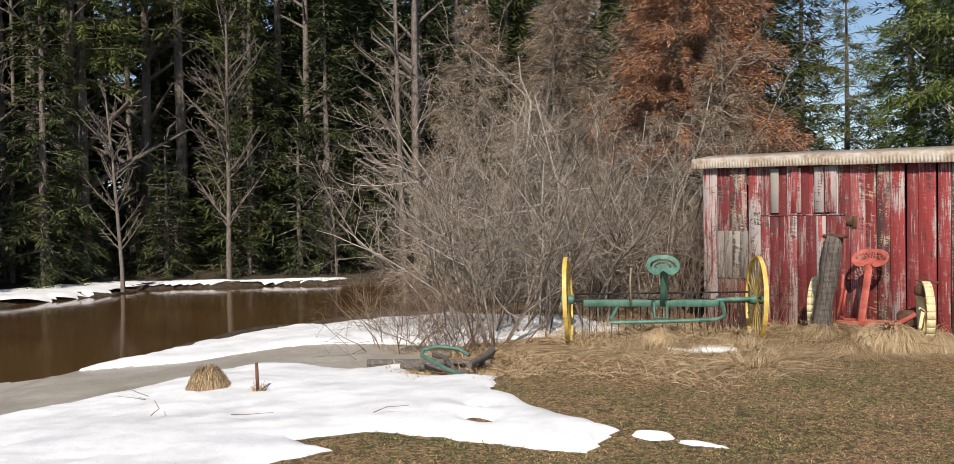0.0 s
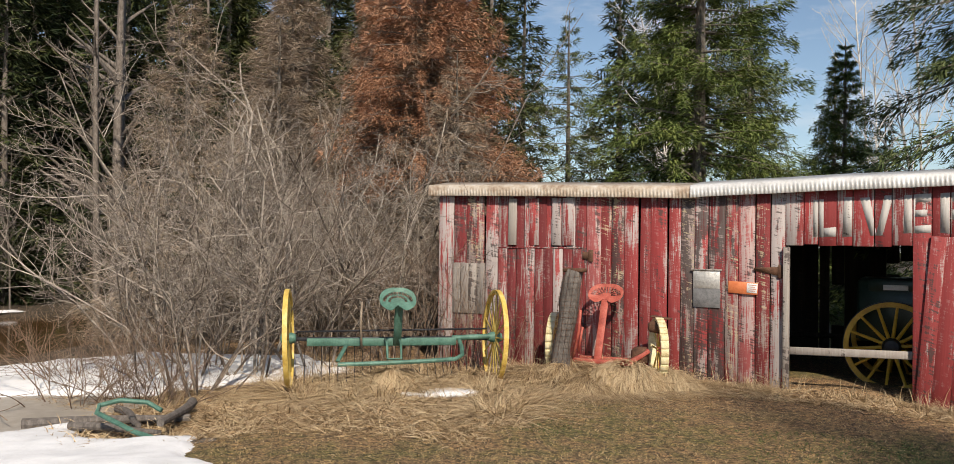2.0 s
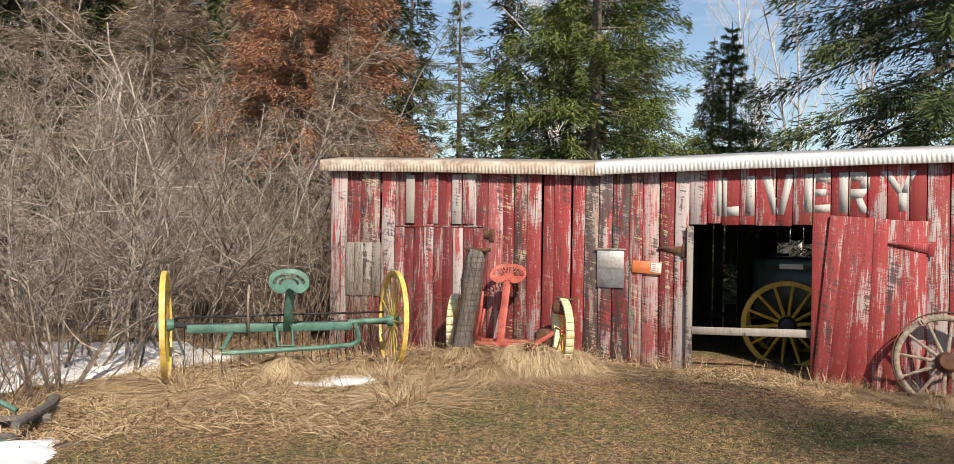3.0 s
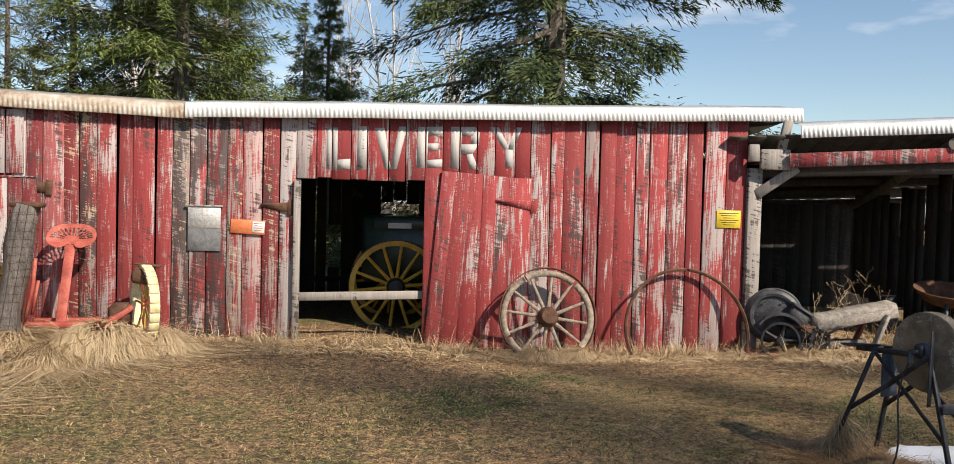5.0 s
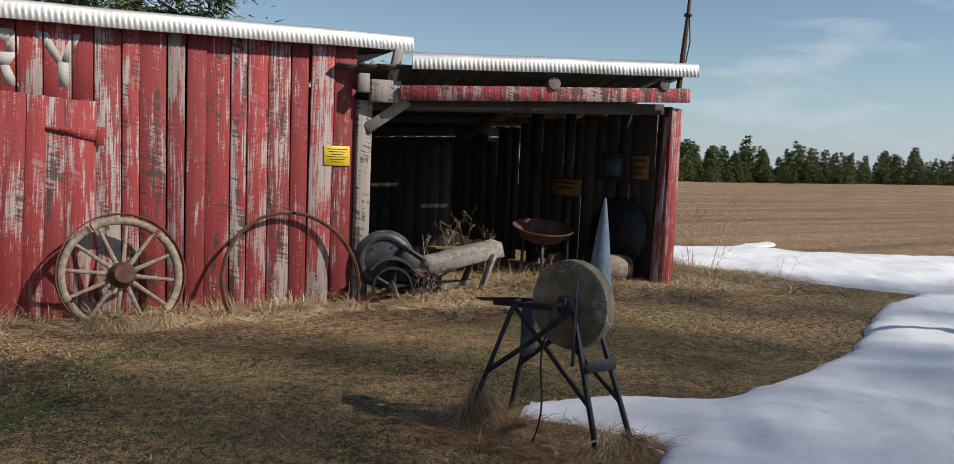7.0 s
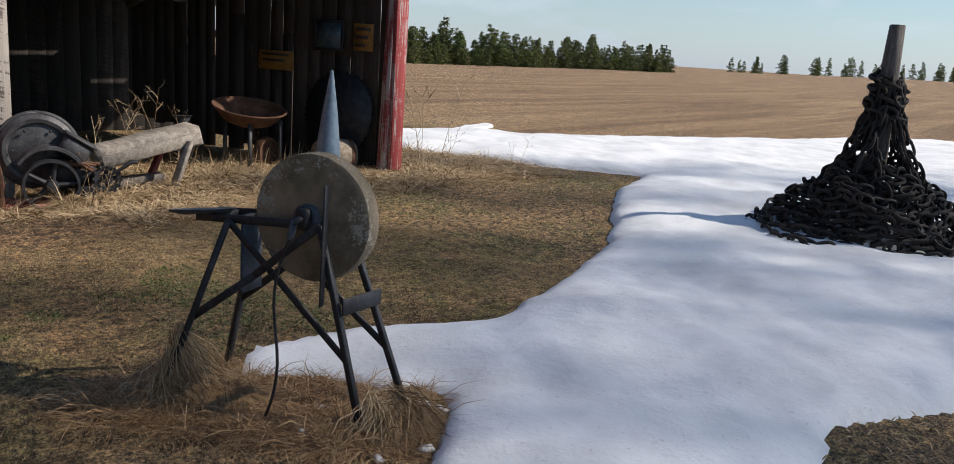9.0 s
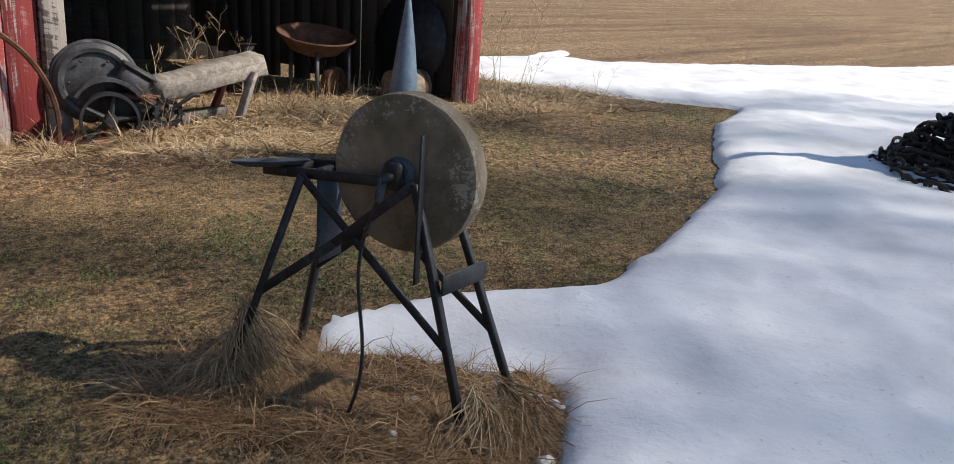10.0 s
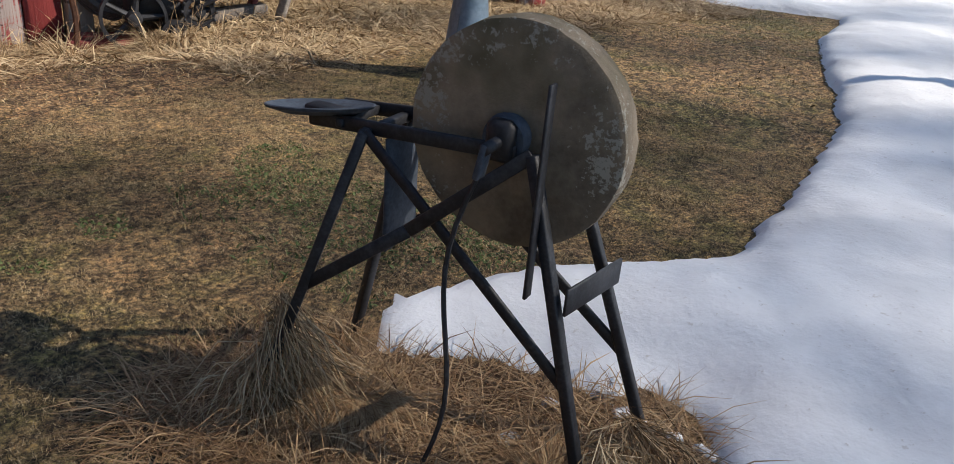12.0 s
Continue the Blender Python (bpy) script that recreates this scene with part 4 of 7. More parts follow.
part("block", Geo().box((0, 0, 0), (0.12, 0.1, 0.2), None, 0.01), M_grey, lean_to, m=pose(-0.42, -0.1, 2.2))
slanted(-0.35, 1.72, 0.1, 2.05, 0.12, 0.04, 0.04, M_grey, "brace")
part("stub_post", Geo().box((0, 0, 0), (0.1, 0.1, 0.36), None, 0.008), M_grey, lean_to, m=pose(-0.05, 0.06, 2.42, 0, 12, 0))
for xx, r in ((1.75, 0.075), (LO - 0.3, 0.065)):
    g = Geo().tube([(0, 0, 0), (0, 4.0, -0.67)], [r, r * 0.9], 12)
    part("rafter_pole", g, M_barkgrey, lean_to, "round log rafter", m=pose(xx, -0.14, 2.24 + 0.055 * xx), smooth=True)
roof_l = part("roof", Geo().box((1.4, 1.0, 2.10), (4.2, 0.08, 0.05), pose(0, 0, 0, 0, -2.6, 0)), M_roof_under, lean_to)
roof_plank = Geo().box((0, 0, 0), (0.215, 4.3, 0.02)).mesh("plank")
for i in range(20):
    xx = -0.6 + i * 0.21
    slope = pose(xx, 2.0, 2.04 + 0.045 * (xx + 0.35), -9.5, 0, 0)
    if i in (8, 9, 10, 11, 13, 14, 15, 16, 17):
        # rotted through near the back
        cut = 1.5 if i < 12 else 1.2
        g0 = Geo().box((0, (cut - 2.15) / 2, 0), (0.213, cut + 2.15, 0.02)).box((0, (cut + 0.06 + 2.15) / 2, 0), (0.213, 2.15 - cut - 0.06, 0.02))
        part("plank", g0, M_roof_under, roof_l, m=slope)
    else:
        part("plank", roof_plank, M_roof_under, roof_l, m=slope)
for k in range(5):
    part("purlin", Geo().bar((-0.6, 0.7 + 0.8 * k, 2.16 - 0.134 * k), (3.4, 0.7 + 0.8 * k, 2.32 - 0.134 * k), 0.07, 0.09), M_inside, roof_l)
corrugated_edge("roof_edge", (0.08, -0.13, 2.515), (LO + 0.12, -0.13, 2.665), 0.14, M_roof_white, lean_to, "white corrugated roof edge")
# side wall of the lean-to with gaps between boards
LTI = lean_to.matrix_basis.inverted()
SIDE = LTI @ pose(6.60, 11.70, 0, 0, 0, 97.5)
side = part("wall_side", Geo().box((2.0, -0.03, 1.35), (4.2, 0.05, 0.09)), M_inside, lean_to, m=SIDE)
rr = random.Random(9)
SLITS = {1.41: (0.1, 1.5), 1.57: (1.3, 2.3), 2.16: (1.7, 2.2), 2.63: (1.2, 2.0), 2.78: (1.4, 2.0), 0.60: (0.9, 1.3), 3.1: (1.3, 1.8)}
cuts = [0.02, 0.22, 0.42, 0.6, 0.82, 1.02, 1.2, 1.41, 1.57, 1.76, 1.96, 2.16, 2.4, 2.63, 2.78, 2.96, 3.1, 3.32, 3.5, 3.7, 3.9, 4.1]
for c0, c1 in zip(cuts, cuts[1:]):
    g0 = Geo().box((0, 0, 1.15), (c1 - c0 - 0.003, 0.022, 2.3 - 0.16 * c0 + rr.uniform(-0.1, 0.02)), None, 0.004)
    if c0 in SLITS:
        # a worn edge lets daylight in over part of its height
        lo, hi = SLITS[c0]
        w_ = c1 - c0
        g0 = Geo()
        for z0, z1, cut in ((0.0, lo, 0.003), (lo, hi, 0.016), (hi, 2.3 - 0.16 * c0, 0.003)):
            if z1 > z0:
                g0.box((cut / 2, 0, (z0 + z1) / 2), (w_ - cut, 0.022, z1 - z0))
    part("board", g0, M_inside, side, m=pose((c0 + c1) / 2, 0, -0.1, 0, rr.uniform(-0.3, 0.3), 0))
back_l = part("wall_back", Geo().box((0.9, 4.19, 1.3), (3.8, 0.05, 0.09)), M_deepshade, lean_to)
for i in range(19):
    part("plank", plank, M_deepshade, back_l, m=pose(-0.9 + i * 0.2, 4.15, 0.5 if i % 5 else 0.46))

# ---- more materials ----
M_green = speckled("faded_green_paint", (0.03, 0.075, 0.055), (0.07, 0.165, 0.125), (0.15, 0.28, 0.225), 7, 0.6, 0.1, 0.2, 0.002)
M_yellow = speckled("yellow_paint", (0.3, 0.17, 0.045), (0.6, 0.42, 0.09), (0.74, 0.6, 0.26), 7, 0.6, 0, 0.2, 0.002)
M_ochre = speckled("ochre_wheel_paint", (0.34, 0.17, 0.02), (0.62, 0.36, 0.03), (0.72, 0.47, 0.07), 6, 0.5, 0, 0.15, 0.002)
M_cream = speckled("cream_paint", (0.32, 0.24, 0.1), (0.66, 0.57, 0.33), (0.78, 0.73, 0.55), 9, 0.7, 0, 0.25, 0.003)
M_orange = speckled("faded_orange_red_paint", (0.2, 0.04, 0.028), (0.4, 0.085, 0.06), (0.52, 0.18, 0.13), 8, 0.65, 0, 0.25, 0.002)
M_rust = speckled("rusty_iron", (0.05, 0.025, 0.016), (0.12, 0.058, 0.035), (0.22, 0.12, 0.075), 9, 0.85, 0.3, 0.4, 0.003)
M_iron = speckled("black_iron", (0.012, 0.012, 0.014), (0.028, 0.029, 0.034), (0.06, 0.062, 0.07), 12, 0.55, 0.3, 0.35, 0.002)
M_chain = speckled("chain_iron", (0.014, 0.012, 0.011), (0.032, 0.027, 0.024), (0.07, 0.055, 0.045), 14, 0.8, 0.3, 0.4, 0.002)
M_bluepaint = speckled("blue_grey_paint", (0.025, 0.032, 0.045), (0.055, 0.07, 0.095), (0.1, 0.125, 0.16), 10, 0.8, 0.0, 0.5, 0.003)
M_cone = speckled("galvanised_blue_sheet", (0.1, 0.14, 0.18), (0.17, 0.23, 0.29), (0.28, 0.34, 0.4), 3, 0.5, 0.4, 0.15, 0.002)
M_engine = speckled("grey_engine_metal", (0.03, 0.03, 0.032), (0.075, 0.075, 0.08), (0.14, 0.14, 0.145), 8, 0.6, 0.4, 0.3, 0.003)
M_wheelwood = speckled("weathered_wheel_wood", (0.1, 0.075, 0.055), (0.25, 0.2, 0.15), (0.42, 0.355, 0.28), 6, 0.85, 0, 0.5, 0.004, 8, (4, 4, 4))
M_oldwood = speckled("grey_old_wood", (0.12, 0.1, 0.085), (0.27, 0.235, 0.2), (0.46, 0.42, 0.37), 4, 0.9, 0, 0.6, 0.006, 8, (6, 1, 6))
M_darkwood = speckled("dark_old_wood", (0.05, 0.042, 0.037), (0.12, 0.105, 0.095), (0.22, 0.195, 0.175), 5, 0.9, 0, 0.7, 0.008, 8, (5, 5, 1))
M_wagon = speckled("dark_green_coach_paint", (0.006, 0.018, 0.014), (0.012, 0.032, 0.025), (0.025, 0.05, 0.04), 5, 0.35)
M_white = speckled("weathered_white_paint", (0.5, 0.5, 0.5), (0.74, 0.74, 0.74), (0.84, 0.84, 0.84), 8, 0.6)
M_signy = speckled("yellow_sign_plastic", (0.5, 0.34, 0.02), (0.66, 0.47, 0.03), (0.75, 0.56, 0.06), 4, 0.5)
M_signo = speckled("orange_sign_plastic", (0.5, 0.13, 0.05), (0.66, 0.19, 0.07), (0.74, 0.27, 0.12), 4, 0.5)
M_oldred = speckled("chipped_red_paint", (0.09, 0.06, 0.05), (0.22, 0.05, 0.045), (0.34, 0.1, 0.09), 10, 0.8, 0, 0.4, 0.003)
M_tin = speckled("rusted_orange_tin", (0.07, 0.035, 0.015), (0.26, 0.13, 0.03), (0.4, 0.2, 0.04), 6, 0.6)
M_ink = speckled("dark_sign_ink", (0.03, 0.02, 0.015), (0.05, 0.035, 0.03), (0.08, 0.06, 0.05), 8, 0.7)
M_zinc = speckled("crumpled_zinc", (0.3, 0.3, 0.29), (0.52, 0.51, 0.49), (0.7, 0.69, 0.67), 22, 0.5, 0.4, 0.9, 0.01)
M_tar = speckled("grey_felt", (0.1, 0.1, 0.1), (0.16, 0.16, 0.165), (0.24, 0.24, 0.245), 18, 0.9)
M_picture = speckled("dark_blue_print", (0.02, 0.035, 0.055), (0.06, 0.1, 0.14), (0.16, 0.22, 0.26), 7, 0.3)

# lichen-spotted sandstone
M_stone, nodes, links, bsdf = shader("grindstone_sandstone")
vec, rnd = own_coords(nodes, links)
s1, s2, s3 = noise_tex(nodes, links, vec, 5, 5, 0.6), noise_tex(nodes, links, vec, 70, 5, 0.75), noise_tex(nodes, links, vec, 3.2, 3)
r = ramp(nodes, [(0.38, (0.075, 0.055, 0.035)), (0.5, (0.22, 0.17, 0.115)), (0.62, (0.36, 0.28, 0.19))])
links.new(s1, r.inputs["Fac"])
col = mix_col(nodes, links, 0.5, r.outputs["Color"], mix_col(nodes, links, s2, (0.05, 0.04, 0.03), (0.36, 0.3, 0.22)))
moss = ramp(nodes, [(0.5, (0, 0, 0)), (0.62, (0.8, 0.8, 0.8))])
links.new(s3, moss.inputs["Fac"])
col = mix_col(nodes, links, moss.outputs["Color"], col, (0.085, 0.075, 0.035))
lich = calc(nodes, links, "ADD", calc(nodes, links, "MULTIPLY", noise_tex(nodes, links, vec, 60, 5, 0.75), 0.52), calc(nodes, links, "MULTIPLY", noise_tex(nodes, links, vec, 4.5, 3, 0.5), 0.55))
lr = ramp(nodes, [(0.615, (0, 0, 0)), (0.63, (1, 1, 1))])
links.new(lich, lr.inputs["Fac"])
col = mix_col(nodes, links, lr.outputs["Color"], col, (0.34, 0.32, 0.265))
links.new(col, bsdf.inputs["Base Color"])
bsdf.inputs["Roughness"].default_value = 0.92
bump(nodes, links, bsdf, calc(nodes, links, "ADD", s2, calc(nodes, links, "MULTIPLY", lr.outputs["Color"], 0.5)), 0.6, 0.004)


# ---- shared shapes ----
def ring(r, y=0.0, n=48, a0=0.0, a1=360.0):
    th = np.radians(np.linspace(a0, a1, n, endpoint=(a1 - a0) < 359.9))
    return np.stack([r * np.cos(th), np.full(n, y), r * np.sin(th)], -1)


def band(geo, ro, ri, w, n=48, cx=0.0):
    """Flat-sided rim about local y."""
    return geo.lathe([(ri, -w / 2), (ro, -w / 2), (ro + 0.002, 0), (ro, w / 2), (ri, w / 2), (ri, -w / 2)], n, pose(cx, 0, 0, 90, 0, 0))


def spoked_wheel(parent, name, m, r, rim_w, rim_t, nspoke, spoke_r, hub_r, hub_w, mats, tyre=None, flat=1.0, label=""):
    """Wheel about local y, its centre at the origin."""
    wh = part(name, band(Geo(), r, r - rim_t, rim_w), mats[0], parent, label, m=m, smooth=True)
    for i in range(nspoke):
        a = 2 * math.pi * i / nspoke + 0.1
        g = Geo().tube([(hub_r * 0.7, 0, 0), (r * 0.55, 0, 0), (r - rim_t * 0.7, 0, 0)], [spoke_r * 1.25, spoke_r, spoke_r * 0.9], 7, flat=flat)
        part("spoke", g, mats[1], wh, smooth=True, m=pose(0, 0, 0, 0, -math.degrees(a), 0))
    g = Geo().lathe([(0.001, -hub_w / 2), (hub_r * 0.45, -hub_w / 2), (hub_r * 0.5, -hub_w * 0.47), (hub_r * 0.75, -hub_w * 0.45), (hub_r, -hub_w * 0.2), (hub_r, hub_w * 0.2), (hub_r * 0.75, hub_w * 0.45), (0.001, hub_w / 2)], 20, pose(0, 0, 0, 90, 0, 0))
    part("hub", g, mats[2], wh, smooth=True)
    if tyre:
        part("tyre", band(Geo(), r + 0.012, r + 0.001, rim_w * 1.05), tyre, wh, smooth=True)
    return wh


def implement_seat(name, w, h, mat, parent, m, slots):
    """Dished pressed-steel seat with punched holes, and a notch at the front."""
    n, k = 84, 56
    U, V = np.meshgrid(np.linspace(-1.05, 1.05, n), np.linspace(-1.05, 1.05, k), indexing="ij")
    rr = np.hypot(U, V * (1 + 0.12 * np.abs(U)))
    ok = (np.abs(U) ** 2.4 + np.abs(V) ** 2.2 < 1) & ~((np.abs(U) < 0.2 * (1 - (V + 1.05) * 1.5)) & (V < -0.4))
    ok &= ~((V < -0.55) & (np.abs(U) < 0.55) & (((np.abs(U) - 0.62) / 0.5) ** 2 + ((V + 0.45) / 0.5) ** 2 > 1))
    for ringr, cnt, hr in ((0.72, 15, 0.06), (0.44, 9, 0.055)):
        for i in range(cnt):
            a = math.pi * (0.02 + 0.96 * i / (cnt - 1))
            cx, cy = ringr * math.cos(a), ringr * math.sin(a) * 0.92 - 0.08
            du, dv = U - cx, (V - cy)
            if slots:
                q, p = du * math.cos(a) + dv * math.sin(a), -du * math.sin(a) + dv * math.cos(a)
                ok &= (q / 0.13) ** 2 + (p / 0.035) ** 2 > 1
            else:
                ok &= np.hypot(du, dv * 0.7) > hr
    Z = 0.032 * (np.clip(rr, 0, 1.1) ** 2) - 0.02
    i = np.arange(n * k).reshape(n, k)
    q = np.stack([i[:-1, :-1], i[1:, :-1], i[1:, 1:], i[:-1, 1:]], -1)
    use = ok[:-1, :-1] & ok[1:, :-1] & ok[1:, 1:] & ok[:-1, 1:]
    q = q[use]
    ids, inv = np.unique(q, return_inverse=True)
    P = np.stack([U * w / 2, V * h / 2, Z], -1).reshape(-1, 3)[ids]
    ob = part(name, Geo().add(P, inv.reshape(-1, 4)), mat, parent, m=m)
    ob.data.polygons.foreach_set("use_smooth", np.ones(len(ob.data.polygons), bool))
    ob.modifiers.new("thickness", "SOLIDIFY").thickness = 0.006
    return ob


def tuft(seed, n, r, h, w, lay=0.5, lean=(0, 0), segs=3, pull=0.0):
    """Dry grass: bent blades from one spot."""
    rs = np.random.RandomState(seed)
    a, s = rs.rand(n) * 6.283, np.sqrt(rs.rand(n))
    p = np.stack([np.cos(a) * s * r, np.sin(a) * s * r, np.full(n, -0.02)], -1)
    az = a + rs.randn(n) * 0.8
    L = h * (0.5 + 0.8 * rs.rand(n))
    out = lay * (0.3 + rs.rand(n))
    dirs = np.stack([np.cos(az) * out + lean[0], np.sin(az) * out + lean[1], np.ones(n)], -1)
    dirs /= np.linalg.norm(dirs, axis=1)[:, None]
    side = np.stack([-np.sin(az), np.cos(az), rs.randn(n) * 0.3], -1) * (w * (0.6 + 0.8 * rs.rand(n)))[:, None]
    g = Geo()
    rows = []
    for k in range(segs + 1):
        t = k / segs
        q = p + dirs * (L * t)[:, None]
        q[:, 2] -= (L * out * 0.75 * t * t)
        q[:, :2] += (np.stack([np.cos(az), np.sin(az)], -1) * (L * out * 0.35 * t * t)[:, None])
        q[:, 2] = np.maximum(q[:, 2], 0.004 + 0.03 * rs.rand(n) * (k > 0))
        wd = side * (1 - 0.8 * t)
        rows += [q - wd, q + wd]
    V = np.stack(rows, 1)
    m = 2 * (segs + 1)
    base = np.arange(n)[:, None] * m
    f = [base + np.array([[2 * k, 2 * k + 1, 2 * k + 3, 2 * k + 2]]) for k in range(segs)]
    g.add(V.reshape(-1, 3), [np.vstack(f)])
    return g


# ---- hay rake ----
RA, RB = Vector((-7.86, 9.82, 0)), Vector((-5.80, 11.48, 0))
rw = (RB - RA).normalized()
RL = (RB - RA).length
rake = thing("hay_rake", pose((RA.x + RB.x) / 2, (RA.y + RB.y) / 2, -0.12, 0, 0, math.degrees(math.atan2(rw.y, rw.x))), "green horse-drawn hay rake with two tall yellow wheels in dry grass", "hay rake")
for sx in (-1, 1):
    spoked_wheel(rake, "wheel", pose(sx * RL / 2, 0, 0.625, sx * 2, sx * 8, 90 + sx * 2.0), 0.62, 0.06, 0.035, 16, 0.011, 0.07, 0.2, (M_yellow, M_yellow, M_green))
part("axle", Geo().box((0, 0.02, 0.61), (RL - 0.1, 0.045, 0.05), None, 0.006), M_iron, rake)
part("main_beam", Geo().box((-0.15, -0.06, 0.58), (RL - 0.75, 0.05, 0.10), None, 0.008), M_green, rake)
part("tine_rail", Geo().tube([(-RL / 2 + 0.1, 0.06, 0.70), (RL / 2 - 0.1, 0.06, 0.73)], 0.012, 8), M_iron, rake)
part("hub_sleeve", Geo().tube([(0.75, -0.03, 0.62), (RL / 2 - 0.05, -0.03, 0.64)], 0.035, 10), M_green, rake, smooth=True)
part("foot_frame", Geo().tube([(-0.72, -0.5, 0.36), (-0.3, -0.52, 0.37), (0.3, -0.52, 0.39), (0.72, -0.5, 0.41), (0.82, -0.42, 0.45), (0.84, -0.25, 0.53), (0.84, -0.06, 0.6)], 0.027, 8), M_green, rake, smooth=True)
part("foot_bar", Geo().bar((-0.72, -0.5, 0.4), (-0.6, -0.06, 0.55), 0.05, 0.02), M_green, rake)
part("bracket", Geo().tube([(-0.12, -0.1, 0.62), (-0.12, -0.4, 0.60), (-0.12, -0.5, 0.42), (0.05, -0.5, 0.42), (0.05, -0.4, 0.6), (0.05, -0.1, 0.62)], 0.017, 6), M_green, rake)
part("seat_post", Geo().bar((0.03, -0.12, 0.55), (0.02, -0.42, 1.08), 0.10, 0.025, (0, 1, 0), 0.006), M_green, rake)
implement_seat("seat", 0.46, 0.36, M_green, rake, pose(0.0, -0.46, 1.14, 52, 0, 2), False)
part("lever", Geo().tube([(-0.42, -0.2, 0.5), (-0.44, -0.28, 0.85), (-0.43, -0.3, 1.1)], 0.014, 7), M_wheelwood, rake)
for i in range(22):
    xx = -RL / 2 + 0.2 + i * (RL - 0.4) / 21
    a = np.radians(np.linspace(80, -95, 8))
    part("tine", Geo().tube(np.stack([np.full(8, xx), 0.10 + 0.32 * np.cos(a), 0.36 + 0.30 * np.sin(a)], -1), 0.006, 5), M_iron, rake)

# ---- red implement ----
mow = thing("horse_mower", pose(-4.58, 12.24, -0.12, 0, 0, 2), "rusty red horse-drawn mower with seat and cream lugged wheels", "farm implement")
implement_seat("seat", 0.50, 0.34, M_orange, mow, pose(-0.06, 0.29, 1.19, 50, 0, 0), True)
part("seat_post", Geo().bar((-0.04, -0.12, 0.3), (-0.06, 0.27, 1.13), 0.10, 0.02, (0, 1, 0), 0.005), M_orange, mow)
for a, b, w in (((-0.35, -0.15, 0.33), (0.45, -0.15, 0.33), 0.09), ((-0.35, 0.12, 0.33), (0.45, 0.12, 0.34), 0.08), ((0.4, -0.15, 0.34), (0.62, -0.02, 0.5), 0.1)):
    part("frame_bar", Geo().bar(a, b, w, 0.05), M_orange, mow)
part("gear_case", Geo().box((0.5, 0.02, 0.42), (0.2, 0.24, 0.22), None, 0.04), M_rust, mow)
part("lever", Geo().tube([(-0.42, 0.0, 0.3), (-0.33, -0.02, 0.7), (-0.30, -0.04, 0.98)], 0.02, 7), M_orange, mow)
part("lever", Geo().tube([(-0.36, 0.05, 0.4), (-0.30, 0.05, 0.75)], 0.016, 7), M_orange, mow)
part("tool_box", Geo().box((0.60, 0.05, 0.9), (0.2, 0.12, 0.14), pose(0, 0, 0, 6, 8, 0), 0.03), M_rust, mow)
part("tool_box_lid", Geo().box((0.66, 0.05, 1.0), (0.26, 0.14, 0.02), pose(0, 0, 0, 0, 6, 0), 0.006), M_rust, mow)
for xx, rz in ((-0.68, 100), (0.74, 116)):
    wh = part("wheel", band(Geo(), 0.40, 0.375, 0.10), M_cream, mow, m=pose(xx, 0.0, 0.52, 0, 0, rz), smooth=True)
    for i in range(26):
        a = 360 * i / 26
        part("lug", Geo().box((0.402, 0, 0), (0.02, 0.1, 0.082), None, 0.006), M_cream, wh, m=pose(0, 0, 0, 0, a, 0))
    for i in range(8):
        part("spoke", Geo().tube([(0.05, 0, 0), (0.38, 0, 0)], 0.012, 6), M_yellow, wh, m=pose(0, 0, 0, 0, 45 * i, 0))

# ---- old post in wire netting ----
gp = Geo()
zs = np.linspace(-0.1, 1.5, 9)
gp.tube(np.stack([0.22 * (zs / 1.5) + 0.012 * np.sin(zs * 9), 0 * zs, zs], -1), 0.12 + 0.012 * np.sin(zs * 7), 9)
old_post = thing("fence_post", pose(-4.99, 11.66, gz(-4.99, 11.66) - 0.03), "leaning grey post wrapped in rusty wire netting", "post")
part("post", gp, M_darkwood, old_post)
gw = Geo()
for i in range(12):
    a = 2 * math.pi * i / 12
    gw.tube(np.stack([0.22 * (zs / 1.5) + (0.135 + 0.012 * np.sin(zs * 7)) * math.cos(a), (0.135 + 0.012 * np.sin(zs * 7)) * math.sin(a), zs], -1), 0.0022, 3, caps=False)
for z in np.arange(0, 1.46, 0.075):
    th = np.linspace(0, 2 * math.pi, 19)[:-1]
    rr_ = 0.137 + 0.012 * math.sin(z * 7)
    gw.tube(np.stack([0.22 * z / 1.5 + rr_ * np.cos(th), rr_ * np.sin(th), np.full(18, z)], -1), 0.002, 3, closed=True)
part("wire_netting", gw, M_rust, old_post)
part("cap", Geo().box((0.24, -0.02, 1.5), (0.3, 0.12, 0.05), None, 0.012), M_rust, old_post)

# ---- fittings of the shed front ----
FY = WY - 0.016
for nm, x0, x1, z0, z1 in (("window_boarding", -7.2, -6.64, 0.68, 1.44),):
    w = (x1 - x0) / 4
    for i in range(4):
        board(x0 + i * w + 0.004, x0 + (i + 1) * w - 0.004, z0, z1, FY - 0.012, M_grey, wall_front, name="window_board")
for i in range(9):
    x0 = -6.42 + i * 0.148
    board(x0 + 0.003, x0 + 0.145, -0.12, 1.67, FY - 0.014, M_reddark if i % 3 else M_redworn, wall_front, name="old_door_board")
part("door_rail", Geo().bar((-6.42, FY - 0.022, 1.68), (-5.1, FY - 0.022, 1.69), 0.02, 0.018), M_reddark, wall_front)
